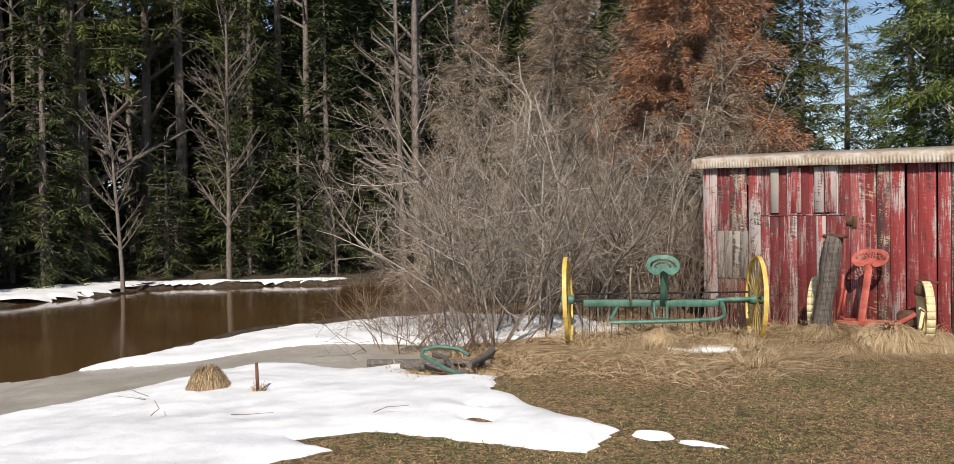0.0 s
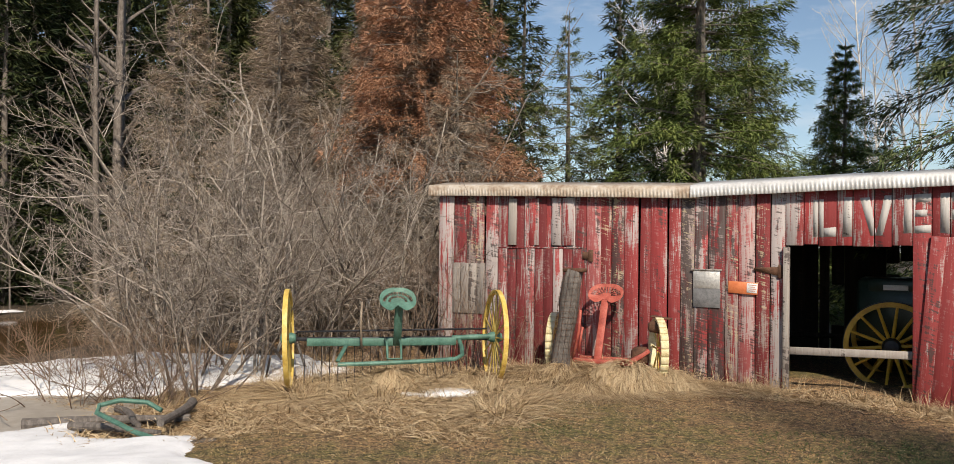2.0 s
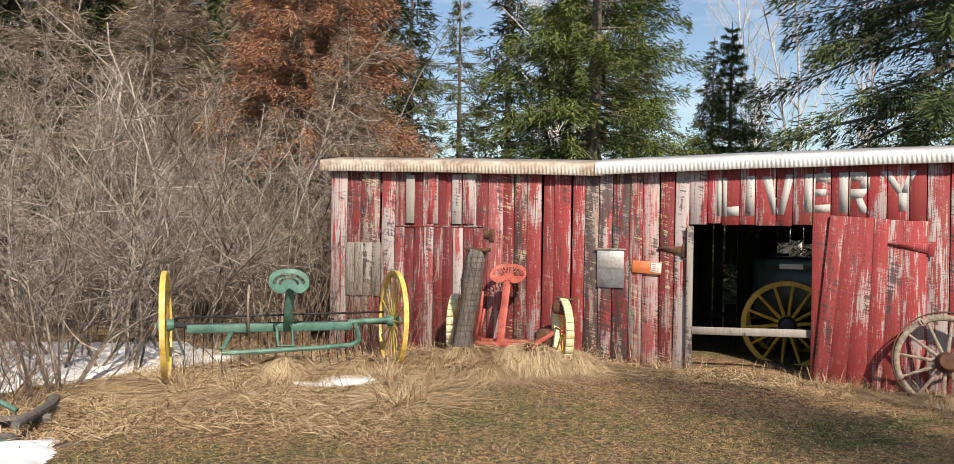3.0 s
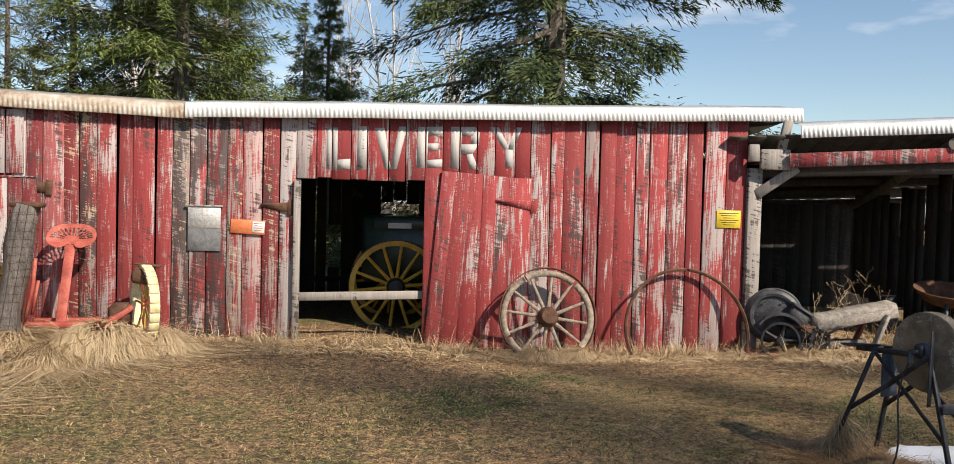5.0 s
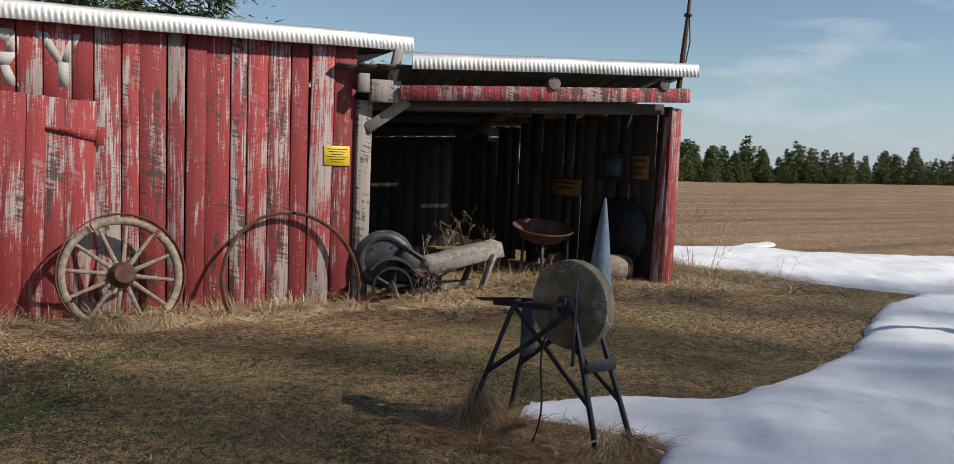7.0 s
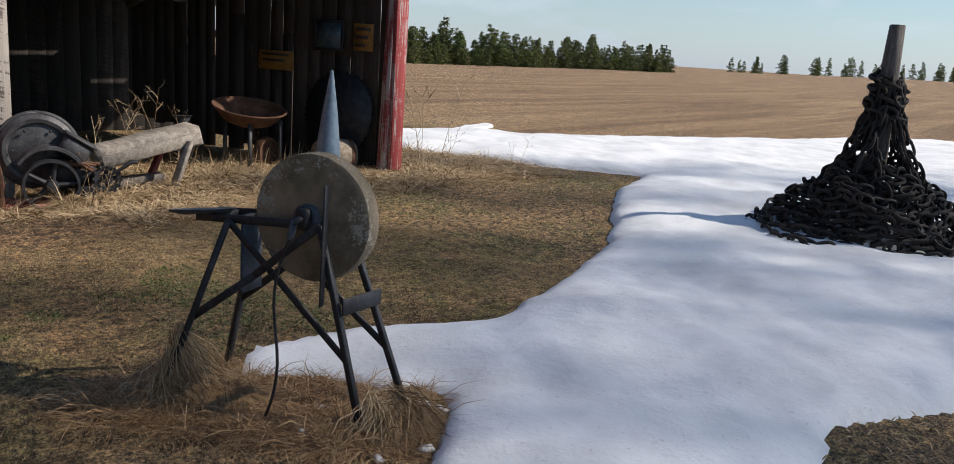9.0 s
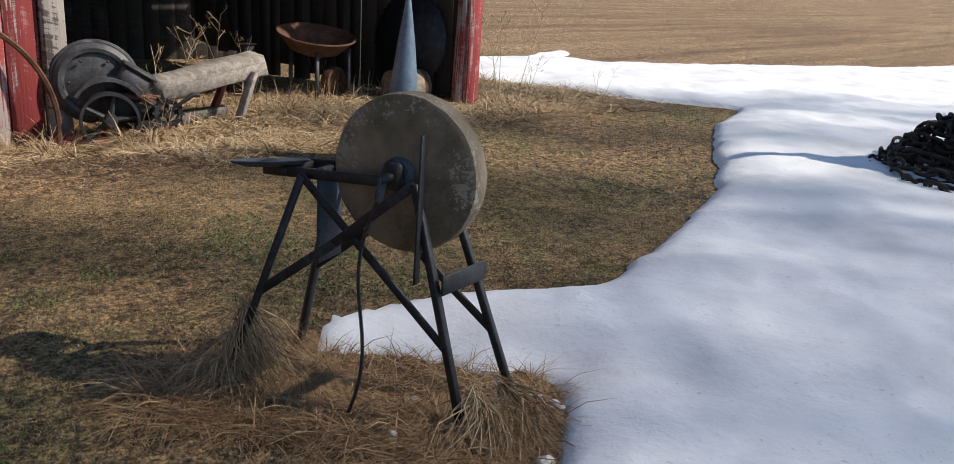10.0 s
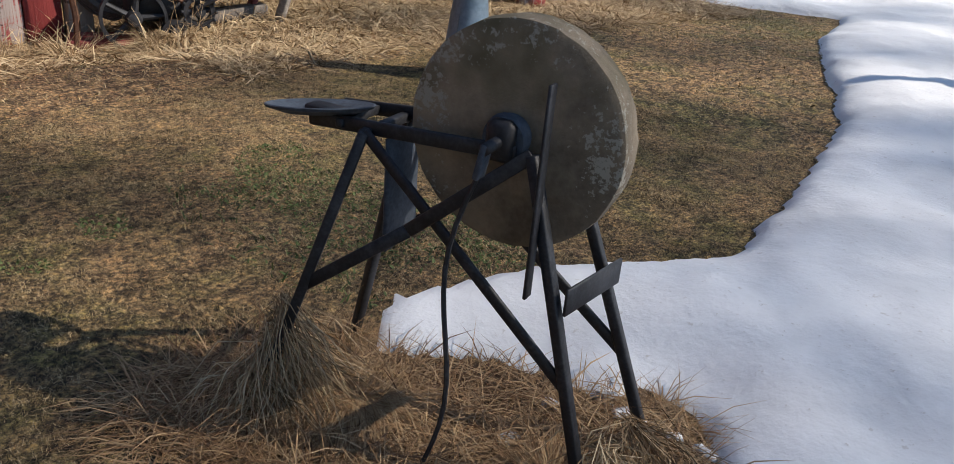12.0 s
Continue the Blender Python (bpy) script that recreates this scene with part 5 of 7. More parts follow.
for i, (x0, w, mt) in enumerate(((-6.26, 0.13, M_grey), (-5.92, 0.15, M_red), (-5.56, 0.14, M_redworn), (-5.4, 0.17, M_redworn))):
    board(x0, x0 + w, 1.72, 2.40, FY - 0.01, mt, wall_front, name="patch_board")
hatch = part("wall_patch", Geo().box((0, 0, 0.125), (0.35, 0.012, 0.25), None, 0.003), M_tar, wall_front, "grey felt patch under crumpled zinc", m=pose(-3.355, FY - 0.012, 0.93))
part("zinc_sheet", Geo().box((0, -0.004, 0.37), (0.35, 0.012, 0.24), None, 0.003), M_zinc, hatch)
part("patch_strip", Geo().box((0, -0.012, 0.495), (0.40, 0.02, 0.022), None, 0.003), M_grey, hatch)
sign_o = tagged(part("wall_sign", Geo().box((0, 0, 0), (0.37, 0.008, 0.155), None, 0.003), M_signo, None, m=pose(-2.89, FY - 0.018, 1.205, 0, 3, 0)), "orange plastic notice with a white label on red boards", "sign")
part("label", Geo().box((0.115, -0.006, 0.005), (0.13, 0.004, 0.12), None, 0.001), M_white, sign_o, "white paper label")
for i in range(4):
    part("text_line", Geo().box((0.115, -0.0095, 0.045 - 0.025 * i), (0.10 - 0.02 * (i % 2), 0.002, 0.007)), M_signo, sign_o)
sign_y = tagged(part("wall_sign", Geo().box((0, 0, 0), (0.30, 0.006, 0.21), None, 0.003), M_signy, None, m=pose(2.66, FY - 0.016, 1.42, 0, 0, 0)), "bright yellow notice board fixed to red boards", "sign")
for i in range(6):
    part("text_line", Geo().box((0.0, -0.0045, 0.07 - 0.027 * i), (0.24 - 0.05 * (i % 3), 0.002, 0.007)), M_ink, sign_y)


def strap_hinge(x, z, length, flip, tilt=0.0):
    g = Geo()
    v = [(0, 0, -0.055), (0, 0, 0.055), (length, 0, 0.016), (length, 0, -0.016)]
    v = np.array([(flip * a, yy, c) for yy in (0, -0.008) for a, _, c in v])
    g.add(v, np.array([(0, 1, 2, 3), (7, 6, 5, 4), (0, 4, 5, 1), (1, 5, 6, 2), (2, 6, 7, 3), (3, 7, 4, 0)]))
    h = part("strap_hinge", g, M_redclean if x > -1 else M_rust, wall_front, "painted iron strap hinge", m=pose(x, FY - (0.034 if x > -1 else 0.008), z, 0, tilt, 0))
    part("hinge_plate", Geo().box((0.03 * -flip, -0.006, 0), (0.07, 0.012, 0.17), None, 0.003), M_redclean if x > -1 else M_rust, h)


strap_hinge(0.28, 1.52, 0.42, -1, 6)
strap_hinge(-2.46, 1.43, 0.30, -1, 4)
strap_hinge(-5.0, 1.58, 0.36, -1, 2)
part("door_bar", Geo().box((-1.62, WY + 0.075, 0.49), (1.5, 0.04, 0.095), pose(0, 0, 0, 0, -1.5, 0), 0.006), M_grey, shed, "pale grey board across the doorway")

# painted word above the doorway, worn to bare grey and broken at the joints of the boards
M_letter = painted_boards("letter_paint", (0.36, 0.345, 0.33), (0.56, 0.545, 0.525), (0.26, 0.235, 0.22), (0.6, 0.575, 0.55), 0.7, 0.15)
# strokes on a grid: upper left, upper right, lower right, lower left
GLYPHS = [
    [((200, 128), (252, 128), (252, 326), (200, 326)), ((252, 280), (318, 276), (318, 326), (252, 326))],
    [((352, 122), (402, 122), (400, 328), (345, 328))],
    [((430, 128), (478, 128), (512, 326), (482, 326)), ((548, 122), (590, 122), (540, 326), (508, 326))],
    [((640, 124), (692, 124), (690, 318), (638, 318)), ((692, 122), (768, 122), (766, 162), (692, 164)), ((692, 202), (744, 202), (744, 236), (692, 236)), ((690, 282), (770, 278), (770, 318), (690, 318))],
    [((805, 122), (858, 122), (856, 326), (805, 320)), ((858, 122), (925, 122), (915, 166), (858, 166)), ((925, 122), (948, 150), (946, 206), (905, 206), (905, 166), (915, 166)), ((858, 206), (946, 206), (915, 252), (858, 256)), ((885, 254), (915, 252), (948, 330), (902, 326))],
    [((1000, 124), (1044, 124), (1100, 226), (1080, 244)), ((1126, 124), (1162, 124), (1116, 244), (1094, 226)), ((1080, 232), (1118, 232), (1120, 322), (1082, 322))],
]


def clipped(poly, lo, hi):
    """The piece of a convex outline between two upright lines."""
    for edge, sign in ((lo, 1), (hi, -1)):
        out = []
        for (ax, az), (bx, bz) in zip(poly, poly[1:] + poly[:1]):
            ia, ib = sign * (ax - edge) >= 0, sign * (bx - edge) >= 0
            if ia:
                out.append((ax, az))
            if ia != ib:
                k = (edge - ax) / (bx - ax)
                out.append((edge, az + (bz - az) * k))
        poly = out
        if len(poly) < 3:
            return []
    return poly


lettering = thing("lettering", pose(0, 0, 0), "faded white painted word LIVERY on red boards", "lettering")
for strokes in GLYPHS:
    g = Geo()
    for k, stroke in enumerate(strokes):
        flat_ = [(-2.05 + (cx - 200) * 0.00229, 1.865 + (326 - cy) * 0.00235 + 0.0000755 * (cx - 200)) for cx, cy in stroke]
        for e0, e1 in zip(EDGES, EDGES[1:]):
            piece = clipped(flat_, e0 + 0.0075, e1 - 0.0075)
            n_ = len(piece)
            if n_ < 3:
                continue
            v = [(px, yy - 0.0002 * k, pz) for yy in (0, -0.0012) for px, pz in piece]
            g.add(v, [np.array([list(range(n_))[::-1]]), np.array([[n_ + i for i in range(n_)]]), np.array([(i, (i + 1) % n_, n_ + (i + 1) % n_, n_ + i) for i in range(n_)])])
    part("letter", g, M_letter, lettering, m=pose(0, WY - 0.0123, 0))

# ---- wagon in the shed ----
wagon = thing("covered_wagon", pose(-0.75, 14.05, gz(-0.75, 14) - 0.02), "dark green delivery wagon with yellow spoked wheels inside the shed", "wagon")
spoked_wheel(wagon, "wheel", pose(-0.46, 0, 0.55), 0.59, 0.055, 0.065, 14, 0.021, 0.12, 0.24, (M_ochre, M_ochre, M_iron), M_iron)
spoked_wheel(wagon, "wheel", pose(-0.46, 1.3, 0.55), 0.59, 0.055, 0.065, 14, 0.021, 0.12, 0.24, (M_ochre, M_ochre, M_iron), M_iron)
spoked_wheel(wagon, "wheel", pose(1.25, 0, 0.50), 0.47, 0.05, 0.06, 12, 0.02, 0.10, 0.22, (M_ochre, M_ochre, M_iron), M_iron)
spoked_wheel(wagon, "wheel", pose(1.25, 1.3, 0.50), 0.47, 0.05, 0.06, 12, 0.02, 0.10, 0.22, (M_ochre, M_ochre, M_iron), M_iron)
part("body", Geo().box((0.4, 0.65, 1.02), (2.6, 1.05, 0.85), None, 0.05), M_wagon, wagon)
part("moulding", Geo().box((0.4, 0.115, 1.36), (2.3, 0.02, 0.16), None, 0.006), M_wagon, wagon)
part("name_strip", Geo().box((-0.42, 0.095, 1.33), (0.3, 0.012, 0.07), None, 0.003), M_white, wagon, "pale name strip")
part("axle", Geo().tube([(-0.46, 0, 0.55), (-0.46, 1.3, 0.55)], 0.03, 8), M_iron, wagon)
part("axle", Geo().tube([(1.25, 0, 0.50), (1.25, 1.3, 0.50)], 0.03, 8), M_iron, wagon)

# ---- wheel and hoop against the wall ----
lw = thing("wagon_wheel", pose(0.43, 12.44, 0.28, -14, 0, 0), "weathered wooden wagon wheel with broken rim leaning on boards", "wheel")
rim = Geo()
for a0, a1 in ((-42, 48), (52, 118), (121, 205), (208, 314)):
    th = np.radians(np.linspace(a0, a1, 14))
    for ri, ro in ((0.465, 0.525),):
        V = []
        for t in th:
            for rr2, yy in ((ri, -0.028), (ro, -0.03), (ro, 0.03), (ri, 0.028)):
                V.append((rr2 * math.cos(t), yy, rr2 * math.sin(t)))
        i = np.arange(13)[:, None] * 4
        j = np.arange(4)[None]
        rim.add(V, [np.stack([i + j, i + (j + 1) % 4, i + 4 + (j + 1) % 4, i + 4 + j], -1).reshape(-1, 4), np.array([(0, 1, 2, 3), (55, 54, 53, 52)])])
part("rim", rim, M_wheelwood, lw)
part("tyre", Geo().lathe([(0.54, -0.03), (0.552, -0.03), (0.552, 0.03), (0.54, 0.03), (0.54, -0.03)], 60, pose(0.006, 0, 0.012, 90, 0, 0)), M_rust, lw, "rusty iron tyre", smooth=True)
for i in range(12):
    g = Geo().tube([(0.09, 0, 0), (0.25, 0, 0), (0.44, 0, 0), (0.48, 0, 0)], [0.024, 0.019, 0.016, 0.012], 8)
    part("spoke", g, M_wheelwood, lw, smooth=True, m=pose(0, 0, 0, 0, 30 * i + 8, 0))
part("hub", Geo().lathe([(0.035, -0.10), (0.05, -0.13), (0.095, -0.13), (0.10, -0.12), (0.105, -0.03), (0.12, 0.0), (0.11, 0.08), (0.08, 0.12), (0.001, 0.12)], 24, pose(0, 0, 0, 90, 0, 0)), M_rust, lw, "rusty iron hub", smooth=True)
part("hub_bore", Geo().lathe([(0.036, -0.12), (0.03, -0.02), (0.001, -0.02)], 18, pose(0, 0, 0, 90, 0, 0)), M_iron, lw)
hoop = Geo()
th = np.radians(np.linspace(-28, 232, 60))
hoop.tube(np.stack([0.735 * np.cos(th), 0 * th, 0.735 * np.sin(th)], -1), 0.028, 6, flat=0.7)
tagged(part("iron_hoop", hoop, M_rust, None, m=pose(2.09, 12.50, 0.115, -17, 4, 0), smooth=True), "thin rusty iron wheel hoop leaning on the shed", "hoop")

# ---- weather vane ----
vane = thing("weather_vane", pose(6.66, 11.66, 2.36), "white cut-out weather vane on a dark iron pole", "weather vane")
part("pole", Geo().tube([(-0.04, 0, 0), (0, 0, 0.45), (0.05, 0, 1.0), (0.07, 0, 1.45)], [0.035, 0.032, 0.022, 0.012], 8), M_rust, vane, smooth=True)
part("collar", Geo().lathe([(0.02, -0.02), (0.05, -0.015), (0.05, 0.015), (0.02, 0.02)], 14, pose(0.045, 0, 0.92)), M_iron, vane)
part("cable", Geo().tube([(0.02, -0.03, 0.35), (0.075, -0.03, 0.6), (0.05, -0.02, 0.9)], 0.008, 6), M_iron, vane)
outline = [(0.0, 0), (0.03, -0.18), (0.05, -0.17), (0.06, 0.02), (0.16, -0.24), (0.18, -0.22), (0.10, 0.1), (0.12, 0.35), (0.16, 0.42), (0.15, 0.62), (0.10, 0.66), (0.06, 0.5), (-0.02, 0.42), (-0.10, 0.62), (-0.14, 0.5), (-0.08, 0.4), (-0.10, 0.12), (-0.18, 0.02), (-0.2, -0.06), (-0.14, -0.04), (-0.07, 0.06), (-0.04, -0.1)]
bm = bmesh.new()
f0 = bm.faces.new([bm.verts.new((x_, 0, z_)) for x_, z_ in outline])
ext = bmesh.ops.extrude_face_region(bm, geom=[f0])
bmesh.ops.translate(bm, verts=[e for e in ext["geom"] if isinstance(e, bmesh.types.BMVert)], vec=(0, 0.012, 0))
bmesh.ops.recalc_face_normals(bm, faces=bm.faces[:])
plate = bpy.data.meshes.new("plate")
bm.to_mesh(plate)
bm.free()
part("plate", plate, M_white, vane, "white painted cut-out plate", m=pose(0.07, 0, 1.42, 0, 0, -36))

# ---- in the lean-to ----
eng = thing("feed_mill", pose(3.2, 12.42, gz(3.2, 12.42), 0, 0, -26), "grey iron belt-driven mill with domed housing and black pulleys", "machine")
# domed housing with a raised rim, facing the yard
part("housing", Geo().lathe([(0.001, 0.10), (0.05, 0.10), (0.055, 0.075), (0.15, 0.07), (0.22, 0.05), (0.235, 0.075), (0.265, 0.08), (0.3, 0.055), (0.315, 0.0), (0.315, -0.14), (0.001, -0.14)], 44, pose(-0.10, 0.17, 0.47, 90, 0, 0)), M_engine, eng, smooth=True)
part("housing_rim", Geo().tube(ring(0.31, 0, 44), 0.02, 8, closed=True), M_engine, eng, m=pose(-0.10, 0.15, 0.47), smooth=True)
for a in range(6):
    part("bolt", Geo().lathe([(0.001, 0.012), (0.012, 0.01), (0.012, 0), (0.001, 0)], 8, pose(-0.10 + 0.19 * math.cos(a * 1.047), 0.09, 0.47 + 0.19 * math.sin(a * 1.047), 90, 0, 0)), M_iron, eng)
cowl = Geo()
arc_ = np.radians(np.linspace(150, 20, 12))
cowl.add(np.concatenate([np.stack([-0.02 + r_ * np.cos(arc_), np.full(12, yy), 0.26 + r_ * np.sin(arc_)], -1) for yy in (-0.14, 0.06) for r_ in (0.25, 0.275)]),
         [np.array([(12 * p + i, 12 * p + i + 1, 12 * q + i + 1, 12 * q + i) for i in range(11)]) for p, q in ((0, 1), (1, 3), (3, 2), (2, 0))])
part("pulley_guard", cowl, M_engine, eng, smooth=True)
part("hopper", Geo().box((0, 0, 0), (0.24, 0.24, 0.16), pose(0.17, 0.02, 0.50, 0, 32, 0), 0.03), M_engine, eng)
part("hopper_lid", Geo().box((0, 0, 0.09), (0.27, 0.26, 0.02), pose(0.17, 0.02, 0.50, 0, 32, 0), 0.006), M_engine, eng)
part("gear_case", Geo().box((0.12, 0.04, 0.3), (0.4, 0.24, 0.24), None, 0.05), M_iron, eng)
part("bed", Geo().box((-0.02, -0.02, 0.03), (0.85, 0.3, 0.09), None, 0.012), M_oldred, eng, "chipped red painted base")
spoked_wheel(eng, "drive_pulley", pose(-0.02, -0.15, 0.22, 0, 0, 4), 0.215, 0.09, 0.022, 5, 0.02, 0.055, 0.14, (M_iron, M_iron, M_iron))
spoked_wheel(eng, "pulley", pose(0.40, -0.12, 0.27, 0, 0, 4), 0.105, 0.07, 0.03, 4, 0.018, 0.045, 0.12, (M_iron, M_iron, M_iron))
spoked_wheel(eng, "pulley", pose(0.23, -0.16, 0.13, 0, 0, 6), 0.085, 0.05, 0.03, 4, 0.014, 0.035, 0.1, (M_iron, M_iron, M_iron))
for k in range(12):
    part("tooth", Geo().box((0.112, 0, 0), (0.018, 0.03, 0.022), None, 0.004), M_iron, eng, m=pose(0.40, -0.165, 0.27, 0, 30 * k, 0))
for k in range(8):
    a = k * 0.85
    part("pipe", Geo().tube([(0.1 + 0.07 * math.cos(a), -0.1, 0.36 + 0.01 * k), (0.2 + 0.05 * math.sin(a), -0.17 + 0.02 * k, 0.4), (0.3 + 0.05 * math.cos(a), -0.12, 0.29 + 0.015 * k)], 0.011, 6), M_rust, eng)
part("crank_handle", Geo().tube([(0.38, -0.18, 0.29), (0.50, -0.2, 0.36), (0.58, -0.2, 0.42), (0.63, -0.19, 0.42)], [0.014, 0.014, 0.02, 0.018], 8), M_iron, eng, smooth=True)
bench = thing("log_bench", pose(4.02, 12.34, gz(4.02, 12.3), 0, 0, -12), "pale weathered squared log resting on sloping legs", "bench")
LB = pose(0, 0, 0.39, 0, -13, 0)
log_ = Geo()
ks = np.linspace(-0.5, 0.44, 9)
sec = np.array([(-0.17, -0.09), (-0.165, 0.03), (-0.15, 0.075), (0.13, 0.085), (0.16, 0.06), (0.165, -0.08)])
V_ = np.concatenate([np.stack([np.full(6, k_), sec[:, 0] * (1 + 0.03 * math.sin(7 * k_)), sec[:, 1] + 0.006 * math.sin(11 * k_ + 1)], -1) for k_ in ks])
V_ = V_ @ np.array(LB.to_3x3()).T + np.array(LB.translation)
log_.add(V_, [np.array([(6 * i + j, 6 * i + (j + 1) % 6, 6 * i + 6 + (j + 1) % 6, 6 * i + 6 + j) for i in range(8) for j in range(6)]), np.array([(5, 4, 3, 2, 1, 0), tuple(48 + j for j in range(6))])])
part("log", log_, M_oldwood, bench)
part("side_plank", Geo().box((-0.02, -0.184, -0.03), (0.9, 0.026, 0.10), LB, 0.006), M_oldwood, bench)
part("leg", Geo().bar((0.12, -0.23, -0.05), (0.30, -0.21, 0.43), 0.10, 0.035), M_oldwood, bench)
part("leg", Geo().bar((0.02, 0.12, -0.05), (0.2, 0.12, 0.38), 0.10, 0.035), M_oldred, bench, "leg with old red paint")
part("foot_beam", Geo().box((-0.22, 0.06, 0.05), (0.8, 0.12, 0.1), pose(0, 0, 0, 0, -3, 6), 0.014), M_darkwood, bench)
bar_ = thing("wheelbarrow", pose(5.52, 12.80, gz(5.5, 12.8), 0, 0, -26), "rusty iron barrow bowl on legs with a small wheel", "wheelbarrow")
part("bowl", Geo().lathe([(0.001, -0.02), (0.12, -0.018), (0.24, 0.03), (0.325, 0.12), (0.36, 0.165), (0.378, 0.168), (0.378, 0.155), (0.335, 0.11), (0.25, 0.015), (0.12, -0.034), (0.001, -0.036)], 40, pose(0, 0, 0.47, 14, 3, 0) @ Matrix.Diagonal((1.02, 0.86, 1, 1))), M_rust, bar_, "rust-brown sheet-iron bowl", smooth=True)
part("rim", Geo().tube(np.stack([0.385 * np.cos(np.linspace(0, 6.2832, 49)[:-1]), 0.325 * np.sin(np.linspace(0, 6.2832, 49)[:-1]), np.full(48, 0.165)], -1), 0.011, 6, closed=True), M_rust, bar_, m=pose(0, 0, 0.47, 14, 3, 0), smooth=True)
for lx, ly in ((-0.04, -0.26), (0.33, -0.1), (-0.2, 0.2)):
    part("leg", Geo().tube([(lx, ly, -0.04), (lx * 0.98, ly * 0.95, 0.50)], 0.022, 8), M_engine, bar_)
part("wheel", Geo().lathe([(0.001, -0.02), (0.03, -0.05), (0.05, -0.02), (0.12, -0.02), (0.135, -0.045), (0.16, -0.045), (0.17, 0), (0.16, 0.045), (0.135, 0.045), (0.12, 0.02), (0.001, 0.02)], 28, pose(0.2, 0.02, 0.15, 90, 0, 38)), M_rust, bar_, smooth=True)
keg = thing("wooden_keg", pose(6.14, 12.12, gz(6.14, 12.12) + 0.16, 0, 0, -18), "short brown wooden keg lying on its side in straw", "keg")
part("body", Geo().lathe([(0.001, -0.19), (0.135, -0.19), (0.15, -0.21), (0.175, -0.1), (0.182, 0), (0.175, 0.1), (0.15, 0.21), (0.135, 0.19), (0.001, 0.19)], 22, pose(0, 0, 0, 0, 90, 0)), M_wheelwood, keg)
for hx in (-0.15, 0.15):
    part("hoop", Geo().lathe([(0.163, -0.018), (0.172, -0.018), (0.172, 0.018), (0.163, 0.018), (0.163, -0.018)], 30, pose(hx, 0, 0, 0, 90, 0)), M_rust, keg, smooth=True)
can = tagged(part("milk_can", Geo().lathe([(0.001, 0), (0.13, 0), (0.135, 0.02), (0.135, 0.34), (0.08, 0.43), (0.08, 0.48), (0.1, 0.5), (0.001, 0.5)], 24), M_iron, None, m=pose(5.0, 13.2, gz(5.0, 13.2)), smooth=True), "dark iron milk can standing in the shade", "can")
cone = Geo().lathe([(0.001, 1.18), (0.012, 1.17), (0.06, 0.85), (0.10, 0.5), (0.155, 0.02), (0.165, 0.0), (0.15, 0.0), (0.09, 0.5)], 30)
cone = tagged(part("metal_cone", cone, M_cone, None, m=pose(4.13, 10.2, gz(4.13, 10.2) - 0.02, 0, 1.5, 0), smooth=True), "tall pointed blue-grey sheet-metal cone standing on grass", "cone")
part("seam", Geo().bar((-0.1545, -0.03, 0.02), (-0.012, -0.003, 1.15), 0.012, 0.006), M_cone, cone)

# things on the inner side wall: local x along the wall from the front post, y out of the wall
SW = pose(6.58, 11.70, 0, 0, 0, 97.5)


def on_wall(s, z, d=0.03):
    return SW @ pose(s, d, z)


pic = thing("picture_frame", on_wall(0.87, 1.42), "dark framed blue print hanging on dark boards", "picture")
part("print", Geo().box((0, 0, 0), (0.36, 0.01, 0.29)), M_picture, pic)
for dx, dz, w, h in ((0, 0.155, 0.41, 0.03), (0, -0.155, 0.41, 0.03), (-0.19, 0, 0.03, 0.28), (0.19, 0, 0.03, 0.28)):
    part("frame_rail", Geo().box((dx, 0.008, dz), (w, 0.025, h), None, 0.004), M_iron, pic)
for s, z, w, h, dim in ((0.40, 1.42, 0.26, 0.29, 3), (1.63, 1.10, 0.53, 0.22, 2)):
    sg = tagged(part("tin_sign", Geo().box((0, 0, 0), (w, 0.008, h), None, 0.003), M_tin, None, m=on_wall(s, z, 0.035)), "old enamelled tin sign on the dark inner wall", "sign")
    for i in range(dim):
        part("text_line", Geo().box((0.02 * i, 0.006, h * (0.3 - 0.3 * i)), (w * (0.75 - 0.12 * i), 0.003, h * 0.13)), M_ink, sg)
saw = tagged(part("saw_blade", Geo().lathe([(0.02, -0.004), (0.45, -0.004), (0.45, 0.004), (0.02, 0.004), (0.02, -0.004)], 60, pose(0, 0, 0, 90, 0, 0)), M_iron, None, m=on_wall(0.68, 0.58, 0.07) @ pose(0, 0, 0, 6, 0, 0)), "large black circular saw blade leaning on the wall", "saw blade")
for i in range(40):
    part("tooth", Geo().add([(0.448, -0.004, -0.02), (0.448, 0.004, -0.02), (0.48, 0, 0.01), (0.448, -0.004, 0.03), (0.448, 0.004, 0.03)], [np.array([(0, 1, 2), (3, 2, 4), (0, 2, 3), (1, 4, 2)])]), M_iron, saw, m=pose(0, 0, 0, 0, 9 * i, 0))

# ---- grindstone ----
gs = thing("grindstone", pose(1.713, 7.937, 0.0, 0, 0, 105.7), "treadle grindstone with lichened sandstone wheel on a black iron frame", "grindstone")
